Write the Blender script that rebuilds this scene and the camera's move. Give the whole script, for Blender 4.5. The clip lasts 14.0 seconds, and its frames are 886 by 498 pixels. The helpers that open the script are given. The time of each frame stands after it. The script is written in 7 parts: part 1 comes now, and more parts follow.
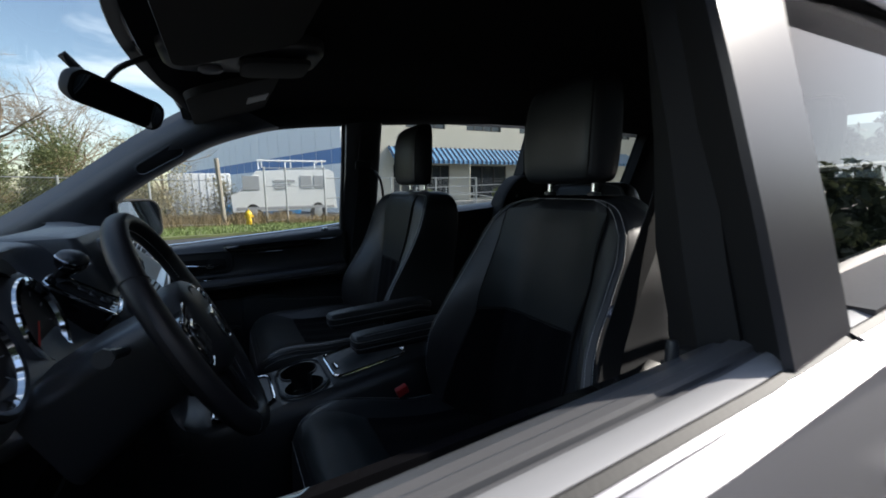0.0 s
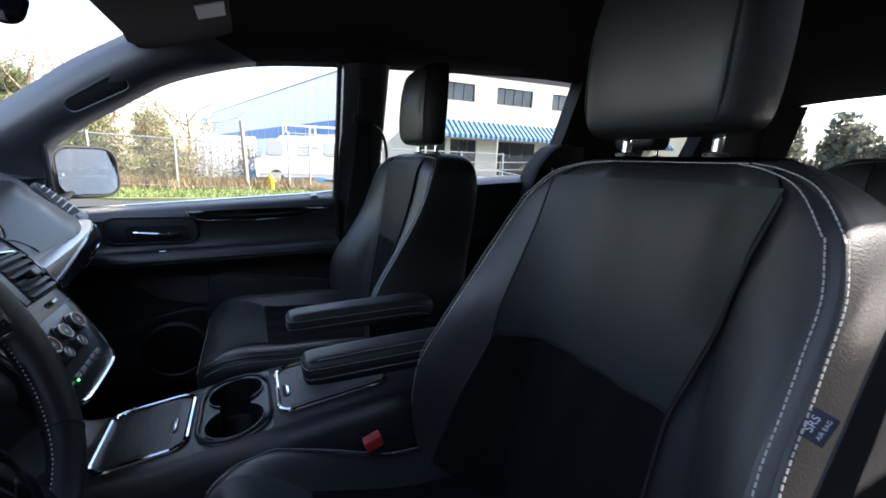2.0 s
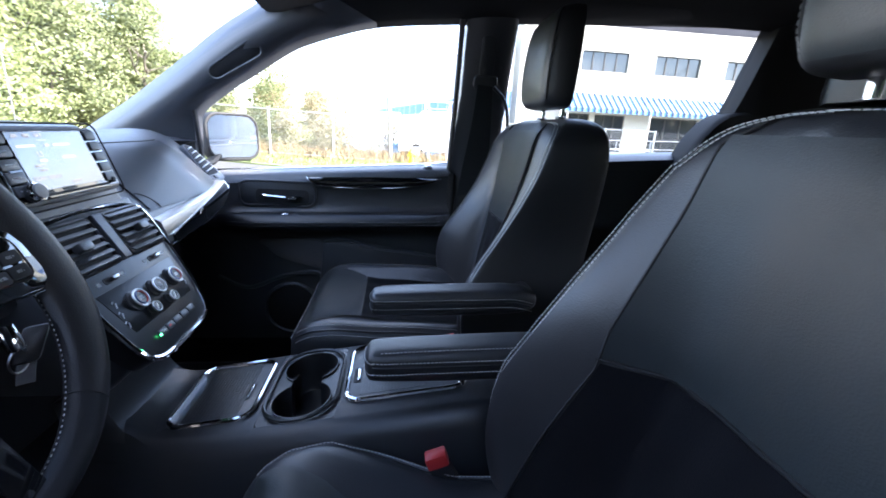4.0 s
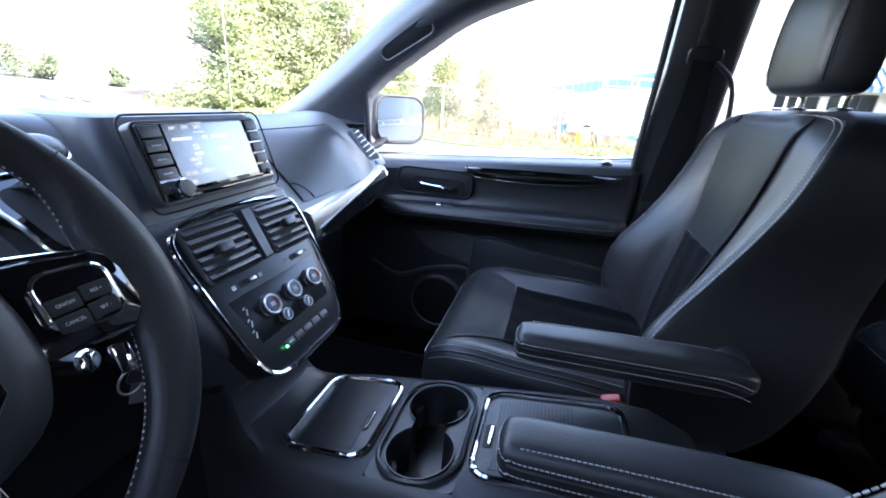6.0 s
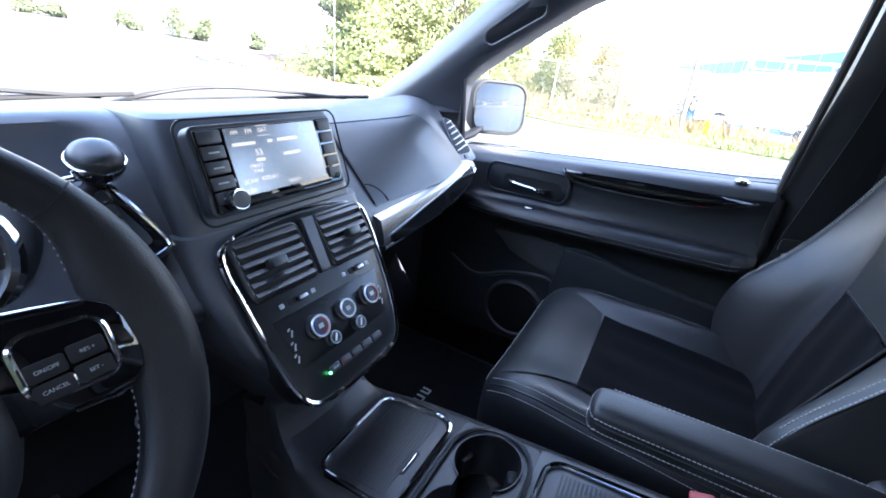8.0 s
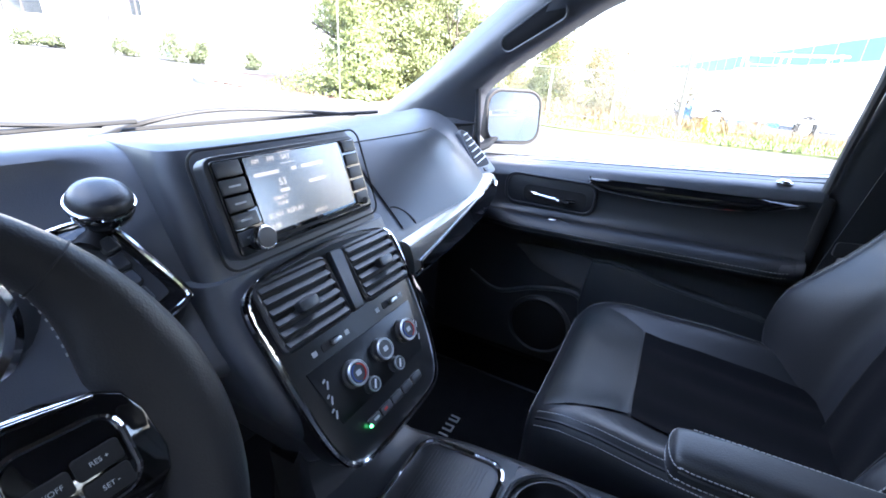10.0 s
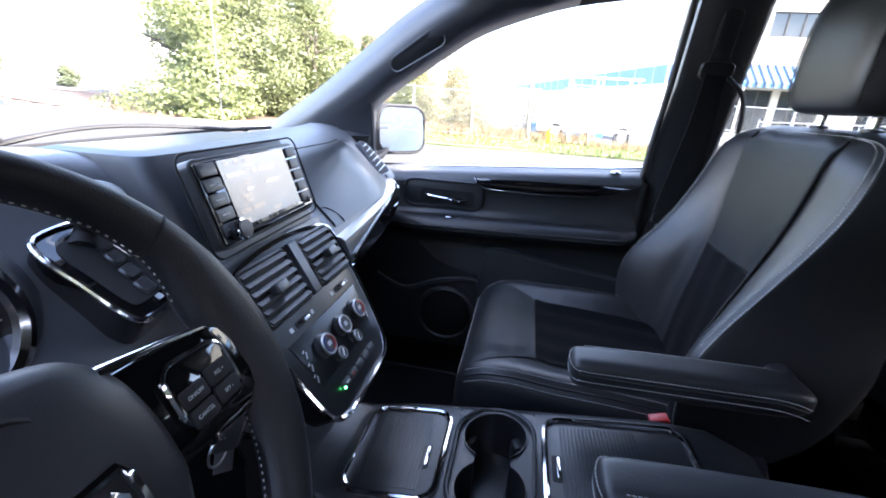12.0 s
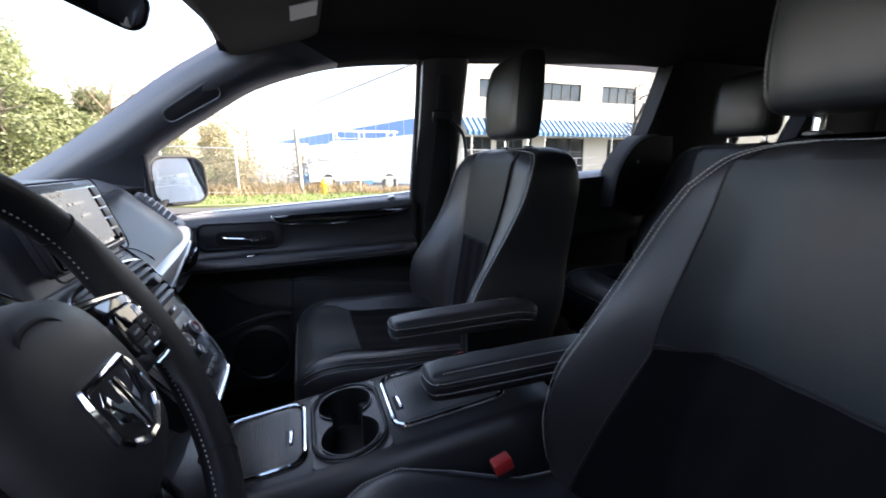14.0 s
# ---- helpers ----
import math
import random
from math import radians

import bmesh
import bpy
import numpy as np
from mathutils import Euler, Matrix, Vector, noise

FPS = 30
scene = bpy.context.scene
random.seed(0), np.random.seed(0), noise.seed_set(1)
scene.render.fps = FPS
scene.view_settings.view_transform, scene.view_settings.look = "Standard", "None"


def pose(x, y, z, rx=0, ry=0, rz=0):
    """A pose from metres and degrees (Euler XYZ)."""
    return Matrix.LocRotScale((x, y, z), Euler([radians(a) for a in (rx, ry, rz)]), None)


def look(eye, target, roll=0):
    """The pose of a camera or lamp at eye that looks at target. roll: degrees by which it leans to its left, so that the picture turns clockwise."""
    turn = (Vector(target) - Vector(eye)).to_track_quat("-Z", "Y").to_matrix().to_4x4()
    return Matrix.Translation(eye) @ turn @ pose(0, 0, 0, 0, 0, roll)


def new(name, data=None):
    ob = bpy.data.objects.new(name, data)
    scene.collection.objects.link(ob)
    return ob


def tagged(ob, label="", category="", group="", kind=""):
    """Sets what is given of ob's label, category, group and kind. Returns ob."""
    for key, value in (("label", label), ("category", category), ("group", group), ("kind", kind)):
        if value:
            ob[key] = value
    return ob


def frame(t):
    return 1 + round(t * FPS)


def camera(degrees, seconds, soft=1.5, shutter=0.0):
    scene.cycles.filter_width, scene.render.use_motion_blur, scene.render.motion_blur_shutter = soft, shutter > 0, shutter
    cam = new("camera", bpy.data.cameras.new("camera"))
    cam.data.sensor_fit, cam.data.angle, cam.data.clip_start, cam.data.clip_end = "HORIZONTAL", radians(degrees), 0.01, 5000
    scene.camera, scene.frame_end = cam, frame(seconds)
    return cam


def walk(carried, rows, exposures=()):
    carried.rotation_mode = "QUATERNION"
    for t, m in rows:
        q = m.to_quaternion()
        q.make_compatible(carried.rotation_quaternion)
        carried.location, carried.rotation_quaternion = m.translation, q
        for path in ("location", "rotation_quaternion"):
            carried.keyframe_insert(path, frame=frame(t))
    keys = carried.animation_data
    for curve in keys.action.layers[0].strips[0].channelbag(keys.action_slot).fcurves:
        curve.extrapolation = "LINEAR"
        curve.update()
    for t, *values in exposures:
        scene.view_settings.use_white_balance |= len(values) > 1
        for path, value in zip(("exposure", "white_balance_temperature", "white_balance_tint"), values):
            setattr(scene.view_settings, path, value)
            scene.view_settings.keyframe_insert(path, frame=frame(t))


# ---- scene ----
cam = camera(93.1, 14.0, 1.7, 0.3)
EXPOSURES = [(0.0, 0.7, 6600, 10), (0.5, 1.52, 6700, 11), (1.0, 1.85, 6700, 12), (1.5, 2.06, 6700, 13), (2.0, 2.30, 6700, 16), (4.5, 3.65, 6200, 19), (6.5, 3.8, 6200, 19), (10.5, 3.9, 6300, 20), (12.0, 3.6, 6500, 22), (12.5, 3.5, 6600, 22), (13.5, 3.2, 7000, 22), (14.0, 2.8, 7200, 21)]
PATH = [
    (0, (0.095, -1.108, 1.288), (1.016, 0.643, 0.995), -0.8),
    (0.5, (0.183, -0.998, 1.271), (1.015, 0.791, 0.942), 0.8),
    (1, (0.255, -0.927, 1.259), (1.007, 0.893, 0.905), 1.2),
    (1.5, (0.29, -0.858, 1.254), (1.01, 0.967, 0.868), 1.8),
    (2, (0.288, -0.801, 1.251), (1.111, 0.976, 0.843), 2.2),
    (4.5, (0.396, -0.64, 1.227), (0.437, 1.274, 0.646), 3.2),
    (5, (0.389, -0.588, 1.23), (0.262, 1.306, 0.602), 3.1),
    (5.5, (0.374, -0.536, 1.234), (0.075, 1.327, 0.572), 2.7),
    (6, (0.365, -0.498, 1.25), (-0.096, 1.33, 0.581), 3.9),
    (6.5, (0.36, -0.464, 1.266), (-0.243, 1.302, 0.545), 5.3),
    (7, (0.356, -0.439, 1.276), (-0.36, 1.259, 0.5), 5.4),
    (7.5, (0.352, -0.411, 1.279), (-0.427, 1.234, 0.451), 5.8),
    (8, (0.347, -0.385, 1.294), (-0.481, 1.245, 0.483), 6.5),
    (10.5, (0.252, -0.353, 1.288), (-0.572, 1.308, 0.539), 2.6),
    (11, (0.241, -0.388, 1.292), (-0.45, 1.343, 0.568), 4.0),
    (11.5, (0.235, -0.439, 1.283), (-0.297, 1.354, 0.575), 3.9),
    (12, (0.238, -0.496, 1.279), (-0.093, 1.36, 0.612), 3.7),
    (12.5, (0.229, -0.549, 1.274), (0.099, 1.357, 0.681), 3.5),
    (13, (0.214, -0.591, 1.269), (0.283, 1.35, 0.792), 2.3),
    (13.5, (0.2, -0.641, 1.258), (0.569, 1.281, 0.845), 0.1),
    (14, (0.195, -0.695, 1.239), (0.815, 1.161, 0.827), -0.0),
]
walk(cam, [(t, look(eye, target, roll)) for t, eye, target, roll in PATH], EXPOSURES)

# ---- world, sun, exposure ----
SUN_DIR = Vector((0.80, -0.21, 0.60)).normalized()
world = bpy.data.worlds.new("sky")
scene.world = world
world.use_nodes = True
wn = world.node_tree
sky = wn.nodes.new("ShaderNodeTexSky")
sky.sky_type = "NISHITA"
sky.sun_disc = False
sky.sun_elevation = math.asin(SUN_DIR.z)
sky.sun_rotation = math.atan2(SUN_DIR.x, SUN_DIR.y)
sky.air_density, sky.dust_density, sky.ozone_density = 1.0, 0.8, 1.0
# thin broken cloud over the blue
tco = wn.nodes.new("ShaderNodeTexCoord")
cmap = wn.nodes.new("ShaderNodeMapping")
cmap.inputs["Scale"].default_value = (1.6, 1.6, 5.0)
cn = wn.nodes.new("ShaderNodeTexNoise")
cn.inputs["Scale"].default_value, cn.inputs["Detail"].default_value, cn.inputs["Roughness"].default_value = 1.3, 7.0, 0.6
cr = wn.nodes.new("ShaderNodeValToRGB")
cr.color_ramp.elements[0].position, cr.color_ramp.elements[1].position = 0.52, 0.80
cmix = wn.nodes.new("ShaderNodeMixRGB")
cmix.inputs["Color2"].default_value = (9.5, 10.0, 10.8, 1)
bgn = wn.nodes["Background"]
bgn.inputs["Strength"].default_value = 0.145
wn.links.new(tco.outputs["Generated"], cmap.inputs["Vector"])
wn.links.new(cmap.outputs["Vector"], cn.inputs["Vector"])
wn.links.new(cn.outputs["Fac"], cr.inputs["Fac"])
wn.links.new(cr.outputs["Color"], cmix.inputs["Fac"])
wn.links.new(sky.outputs["Color"], cmix.inputs["Color1"])
wn.links.new(cmix.outputs["Color"], bgn.inputs["Color"])
sun_data = bpy.data.lights.new("sun", "SUN")
sun_data.energy, sun_data.angle, sun_data.color = 5.0, radians(0.53), (1.0, 0.95, 0.88)
sun = new("sun", sun_data)
sun.matrix_world = look(SUN_DIR * 60, (0, 0, 0))

# ---- materials ----
def mat(name, col, rough=0.5, metal=0.0, scale=0.0, bump=0.0, var=0.12, kind="noise", coat=0.0, big=0.0, spec=0.5, sheen=0.0, rvar=0.0):
    """A surface with grain (fine bump) and slow variation of tone, at real size."""
    m = bpy.data.materials.new(name)
    m.use_nodes = True
    n, l = m.node_tree.nodes, m.node_tree.links
    b = n["Principled BSDF"]
    b.inputs["Roughness"].default_value, b.inputs["Metallic"].default_value = rough, metal
    b.inputs["Specular IOR Level"].default_value = spec
    b.inputs["Coat Weight"].default_value, b.inputs["Coat Roughness"].default_value = coat, 0.03
    b.inputs["Sheen Weight"].default_value = sheen
    b.inputs["Base Color"].default_value = (*col, 1)
    tc = n.new("ShaderNodeTexCoord")
    if var:
        a = n.new("ShaderNodeTexNoise")
        a.inputs["Scale"].default_value, a.inputs["Detail"].default_value = big or 6.0, 5.0
        r = n.new("ShaderNodeMixRGB")
        r.inputs["Color1"].default_value = (*[c * (1 - var) for c in col], 1)
        r.inputs["Color2"].default_value = (*[min(1, c * (1 + var)) for c in col], 1)
        l.new(tc.outputs["Object"], a.inputs["Vector"])
        l.new(a.outputs["Fac"], r.inputs["Fac"])
        l.new(r.outputs["Color"], b.inputs["Base Color"])
        if rvar:
            q = n.new("ShaderNodeMapRange")
            q.inputs["To Min"].default_value, q.inputs["To Max"].default_value = max(0.02, rough - rvar), rough + rvar
            l.new(a.outputs["Fac"], q.inputs["Value"])
            l.new(q.outputs["Result"], b.inputs["Roughness"])
    if bump:
        if kind == "leather":
            t = n.new("ShaderNodeTexVoronoi")
            t.feature = "SMOOTH_F1"
            out = t.outputs["Distance"]
        elif kind == "weave":
            t = n.new("ShaderNodeTexWave")
            t.wave_type, t.bands_direction = "BANDS", "Z"
            out = t.outputs["Fac"]
        else:
            t = n.new("ShaderNodeTexNoise")
            t.inputs["Detail"].default_value = 4.0
            out = t.outputs["Fac"]
        t.inputs["Scale"].default_value = scale
        l.new(tc.outputs["Object"], t.inputs["Vector"])
        bp = n.new("ShaderNodeBump")
        bp.inputs["Strength"].default_value, bp.inputs["Distance"].default_value = bump, 0.002
        l.new(out, bp.inputs["Height"])
        l.new(bp.outputs["Normal"], b.inputs["Normal"])
    return m


def glow(name, col, strength):
    m = bpy.data.materials.new(name)
    m.use_nodes = True
    b = m.node_tree.nodes["Principled BSDF"]
    b.inputs["Base Color"].default_value = (*[c * 0.06 for c in col], 1)
    b.inputs["Roughness"].default_value, b.inputs["IOR"].default_value, b.inputs["Specular IOR Level"].default_value = 0.24, 2.2, 1.0
    b.inputs["Emission Color"].default_value = (*col, 1)
    b.inputs["Emission Strength"].default_value = strength
    return m


def pane(name, tint, shine=0.05):
    """Thin glazing: what is behind shows through a tint, with a mirror reflection that grows at grazing angles."""
    m = bpy.data.materials.new(name)
    m.use_nodes = True
    n, l = m.node_tree.nodes, m.node_tree.links
    n.remove(n["Principled BSDF"])
    tr, gl, mx, lw = n.new("ShaderNodeBsdfTransparent"), n.new("ShaderNodeBsdfGlossy"), n.new("ShaderNodeMixShader"), n.new("ShaderNodeLayerWeight")
    tr.inputs["Color"].default_value = (*tint, 1)
    gl.inputs["Roughness"].default_value = 0.01
    lw.inputs["Blend"].default_value = 0.5
    pw, ma = n.new("ShaderNodeMath"), n.new("ShaderNodeMath")
    pw.operation, ma.operation = "POWER", "MULTIPLY_ADD"
    pw.inputs[1].default_value = 4.5
    ma.inputs[1].default_value, ma.inputs[2].default_value = 0.85, shine
    l.new(lw.outputs["Facing"], pw.inputs[0])
    l.new(pw.outputs["Value"], ma.inputs[0])
    l.new(ma.outputs["Value"], mx.inputs["Fac"])
    l.new(tr.outputs["BSDF"], mx.inputs[1])
    l.new(gl.outputs["BSDF"], mx.inputs[2])
    l.new(mx.outputs["Shader"], n["Material Output"].inputs["Surface"])
    return m


DASH = mat("dash_soft_plastic", (0.070, 0.075, 0.084), 0.38, scale=900, bump=0.20, var=0.12, rvar=0.05, spec=1.0)
LIDM = mat("smooth_dash_skin", (0.074, 0.080, 0.089), 0.33, scale=900, bump=0.08, var=0.10, rvar=0.05, spec=1.0, coat=0.15)
STACKM = mat("satin_black_face", (0.012, 0.0125, 0.014), 0.30, scale=700, bump=0.05, var=0.12, rvar=0.05, spec=0.5)
CONM = mat("console_plastic", (0.021, 0.022, 0.0245), 0.36, scale=800, bump=0.12, var=0.15, rvar=0.08, spec=0.55)
PLAST = mat("hard_black_plastic", (0.024, 0.025, 0.029), 0.36, scale=700, bump=0.14, var=0.15, rvar=0.06, spec=0.9)
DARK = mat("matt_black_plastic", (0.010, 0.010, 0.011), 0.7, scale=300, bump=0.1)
LEATHER = mat("black_leather", (0.018, 0.0188, 0.0215), 0.44, scale=620, bump=0.12, kind="leather", var=0.18, big=4, rvar=0.06, spec=0.7)
PANEL = mat("smooth_grey_leather", (0.036, 0.043, 0.046), 0.40, scale=700, bump=0.09, kind="leather", var=0.14, big=3, rvar=0.05, spec=0.7)
SUEDE = mat("black_suede", (0.009, 0.009, 0.012), 0.92, scale=600, bump=0.3, var=0.3, big=9, spec=0.2, sheen=0.06)
COVERM = mat("airbag_cover_plastic", (0.022, 0.023, 0.026), 0.44, scale=1100, bump=0.08, var=0.12, rvar=0.05, spec=0.45)
GRIP = mat("wheel_leather", (0.013, 0.013, 0.0155), 0.46, scale=800, bump=0.10, kind="leather", var=0.12, rvar=0.05, spec=0.45)
CHROME = mat("chrome", (0.86, 0.87, 0.89), 0.07, 1.0, var=0.03)
SATIN = mat("satin_silver", (0.50, 0.51, 0.52), 0.30, 1.0, scale=500, bump=0.03, var=0.05)
GLOSS = mat("piano_black", (0.006, 0.006, 0.007), 0.05, coat=1.0, var=0)
THREAD = mat("grey_thread", (0.45, 0.45, 0.44), 0.7, var=0.1, big=80)
DIMTHREAD = mat("dark_grey_thread", (0.10, 0.10, 0.105), 0.7, var=0.1, big=80)
WEB = mat("belt_webbing", (0.020, 0.021, 0.023), 0.6, scale=900, bump=0.15, kind="weave", var=0.1, spec=0.3)
DOORM = mat("door_plastic", (0.034, 0.036, 0.041), 0.42, scale=800, bump=0.16, var=0.15, rvar=0.06, spec=0.9)
LINER = mat("headliner_cloth", (0.022, 0.022, 0.023), 0.95, scale=500, bump=0.3, spec=0.2)
CARPET = mat("carpet", (0.012, 0.012, 0.013), 0.97, scale=350, bump=0.8, var=0.3, big=30, spec=0.15)
RED = mat("red_plastic", (0.52, 0.03, 0.03), 0.38, var=0.05)
RUBBER = mat("rubber_seal", (0.012, 0.012, 0.012), 0.6, scale=200, bump=0.1)
WHITEPL = mat("white_label", (0.85, 0.85, 0.83), 0.55, var=0.05)
INK = mat("printed_grey_ink", (0.55, 0.56, 0.58), 0.6, var=0)
INKBLUE = mat("printed_blue", (0.03, 0.07, 0.26), 0.5, var=0.1)
REDINK = mat("printed_red", (0.55, 0.04, 0.03), 0.5, var=0)
PAINT = mat("metallic_grey_paint", (0.20, 0.20, 0.222), 0.40, 0.5, scale=1600, bump=0.02, coat=1.0, var=0.06)
BRIGHTSTRIP = mat("dull_bright_strip", (0.36, 0.36, 0.37), 0.5, 0.25, scale=300, bump=0.05, var=0.06)
SCREEN = mat("display_glass", (0.030, 0.030, 0.032), 0.24, var=0, spec=1.0)
SCREEN.node_tree.nodes["Principled BSDF"].inputs["IOR"].default_value = 2.2
GREEN = glow("green_lamp", (0.05, 1.0, 0.25), 1.5)
LIT = glow("display_letters", (1.0, 0.94, 0.82), 0.06)
GLASS = pane("clear_glass", (0.93, 0.96, 0.94))
PRIVACY = pane("dark_privacy_glass", (0.30, 0.33, 0.33))
REARGLASS = pane("rear_glass", (0.42, 0.45, 0.45))
MIRROR = mat("mirror_silver", (0.9, 0.91, 0.92), 0.01, 1.0, var=0)
STEEL = mat("seat_steel", (0.35, 0.35, 0.36), 0.35, 1.0, var=0.15)


# ---- mesh builders ----
ROOT = {}


def thing(name, loc, label, category, group="", kind=""):
    ob = new(name)
    ob.location, ob.empty_display_size = loc, 0.05
    ROOT[ob.name] = Vector(loc)
    return tagged(ob, label, category, group, kind)


def part(name, bm, material, parent=None, label="", flat=False, sharp=38):
    me = bpy.data.meshes.new(name)
    bmesh.ops.recalc_face_normals(bm, faces=bm.faces) if len(bm.faces) < 4000 else None
    bm.to_mesh(me)
    bm.free()
    me.materials.append(material)
    if not flat:
        me.shade_smooth()
        me.set_sharp_from_angle(angle=radians(sharp))
    ob = new(name, me)
    ROOT[ob.name] = Vector((0, 0, 0))
    if parent is not None:
        me.transform(Matrix.Translation(-ROOT[parent.name]))
        ob.parent = parent
        ROOT[ob.name] = ROOT[parent.name]
    if label:
        ob["label"] = label
    return ob


def solo(name, bm, material, label, category, group="", kind="", **kw):
    return tagged(part(name, bm, material, **kw), label, category, group, kind)


def box(x0, x1, y0, y1, z0, z1, bevel=0.0, seg=2):
    bm = bmesh.new()
    bmesh.ops.create_cube(bm, size=1)
    bmesh.ops.scale(bm, vec=(x1 - x0, y1 - y0, z1 - z0), verts=bm.verts)
    bmesh.ops.translate(bm, vec=((x0 + x1) / 2, (y0 + y1) / 2, (z0 + z1) / 2), verts=bm.verts)
    if bevel:
        bmesh.ops.bevel(bm, geom=bm.edges[:], offset=bevel, segments=seg, affect="EDGES", profile=0.5)
    return bm


def join(*bms):
    out = bms[0]
    for b in bms[1:]:
        me = bpy.data.meshes.new("tmp")
        b.to_mesh(me)
        b.free()
        out.from_mesh(me)
        bpy.data.meshes.remove(me)
    return out


def moved(bm, m):
    bm.transform(m)
    return bm


def curve(pts, n=6, closed=False):
    """Points along a smooth line through pts."""
    p = [Vector(q) for q in pts]
    k, out = len(p), []
    for i in range(k if closed else k - 1):
        a = p[(i - 1) % k] if closed or i else p[0] * 2 - p[1]
        b, c = p[i], p[(i + 1) % k]
        d = p[(i + 2) % k] if closed or i + 2 < k else p[-1] * 2 - p[-2]
        for j in range(n):
            t = j / n
            out.append(0.5 * (2 * b + (c - a) * t + (2 * a - 5 * b + 4 * c - d) * t * t + (3 * b - a - 3 * c + d) * t ** 3))
    if not closed:
        out.append(p[-1])
    return out


def loft(rings, closed=True, caps=True, wrap=False):
    """Skin over rings of equally many points. closed: each ring closes; wrap: the last ring joins the first."""
    bm = bmesh.new()
    rows = [[bm.verts.new(q) for q in r] for r in rings]
    m = len(rows[0])
    for a, b in zip(rows, rows[1:] + ([rows[0]] if wrap else [])):
        for j in range(m if closed else m - 1):
            bm.faces.new((a[j], a[(j + 1) % m], b[(j + 1) % m], b[j]))
    if caps and closed and not wrap:
        bm.faces.new(rows[0][::-1])
        bm.faces.new(rows[-1])
    return bm


def tube(pts, r, n=8, closed=False, squash=1.0, up=None):
    """A round bar along pts; r is a radius or one for each point. squash flattens it across `up`."""
    p = [Vector(q) for q in pts]
    k, rings, ref = len(p), [], None
    for i in range(k):
        a, b = (p[i - 1], p[(i + 1) % k]) if closed else (p[max(i - 1, 0)], p[min(i + 1, k - 1)])
        t = (b - a).normalized()
        if ref is None:
            ref = Vector(up) if up else (Vector((0, 0, 1)) if abs(t.z) < 0.9 else Vector((1, 0, 0)))
        u = (ref - t * ref.dot(t)).normalized()
        if not up:
            ref = u
        v = t.cross(u)
        rr = r[i] if isinstance(r, (list, tuple)) else r
        rings.append([p[i] + (u * math.cos(6.2832 * j / n) * squash + v * math.sin(6.2832 * j / n)) * rr for j in range(n)])
    return loft(rings, wrap=closed, caps=not closed)


def rrect(w, h, r, n=5, cx=0.0, cy=0.0):
    out = []
    for sx, sy, a0 in ((1, 1, 0), (-1, 1, 90), (-1, -1, 180), (1, -1, 270)):
        for i in range(n + 1):
            a = radians(a0 + 90 * i / n)
            out.append((cx + sx * (w / 2 - r) + r * math.cos(a), cy + sy * (h / 2 - r) + r * math.sin(a)))
    return out


def slab(outline, t0, t1, bevel=0.0):
    """A plate of any outline (x, y) from height t0 to t1, with a soft upper edge."""
    cx, cy = sum(p[0] for p in outline) / len(outline), sum(p[1] for p in outline) / len(outline)
    rings = [[Vector((x, y, t0)) for x, y in outline]]
    if bevel:
        w = max(max(abs(x - cx), abs(y - cy)) for x, y in outline)
        for a in (0, 30, 60, 90):
            d = bevel * (1 - math.cos(radians(a)))
            s = 1 - d / w
            rings.append([Vector((cx + (x - cx) * s, cy + (y - cy) * s, t1 - bevel + bevel * math.sin(radians(a)))) for x, y in outline])
    else:
        rings.append([Vector((x, y, t1)) for x, y in outline])
    return loft(rings)


def frame_of(o, u, v):
    """The pose whose x axis is u, whose y axis is v, standing at o."""
    u, v = Vector(u).normalized(), Vector(v).normalized()
    n = u.cross(v)
    return Matrix(((u.x, v.x, n.x, o[0]), (u.y, v.y, n.y, o[1]), (u.z, v.z, n.z, o[2]), (0, 0, 0, 1)))


def on(m, pts, h=0.0):
    return [m @ Vector((p[0], p[1], p[2] if len(p) > 2 else h)) for p in pts]


def lathe(profile, m, n=24, caps=True):
    """Turned about the local z axis of m; profile of (radius, height)."""
    return moved(loft([[Vector((r * math.cos(6.2832 * j / n), r * math.sin(6.2832 * j / n), h)) for j in range(n)] for r, h in profile], caps=caps), m)


def stitches(pts, length=0.0038, gap=0.0015, r=0.00066):
    """Thread dashes along a line."""
    p = [Vector(q) for q in pts]
    bm, step, carry = bmesh.new(), length + gap, 0.0
    for a, b in zip(p, p[1:]):
        d = (b - a).length
        if d < 1e-6:
            continue
        t = (b - a) / d
        u = t.orthogonal().normalized()
        v = t.cross(u)
        s = carry
        while s < d:
            c0, c1 = a + t * s, a + t * (s + length)
            ends = [[bm.verts.new(c + (u * x + v * y) * r) for x, y in ((1, 0), (0, 1), (-1, 0), (0, -1))] for c in (c0, c1)]
            for j in range(4):
                bm.faces.new((ends[0][j], ends[0][(j + 1) % 4], ends[1][(j + 1) % 4], ends[1][j]))
            bm.faces.new(ends[0][::-1]), bm.faces.new(ends[1])
            s += step
        carry = s - d
    return bm


def words(name, text, size, m, material, parent, depth=0.0003):
    cu = bpy.data.curves.new(name, "FONT")
    cu.body, cu.size, cu.extrude, cu.align_x, cu.align_y = text, size, depth, "CENTER", "CENTER"
    ob = bpy.data.objects.new(name, cu)
    me = bpy.data.meshes.new_from_object(ob)
    bpy.data.objects.remove(ob)
    bm = bmesh.new()
    bm.from_mesh(me)
    bpy.data.meshes.remove(me)
    return part(name, moved(bm, m), material, parent, flat=True)


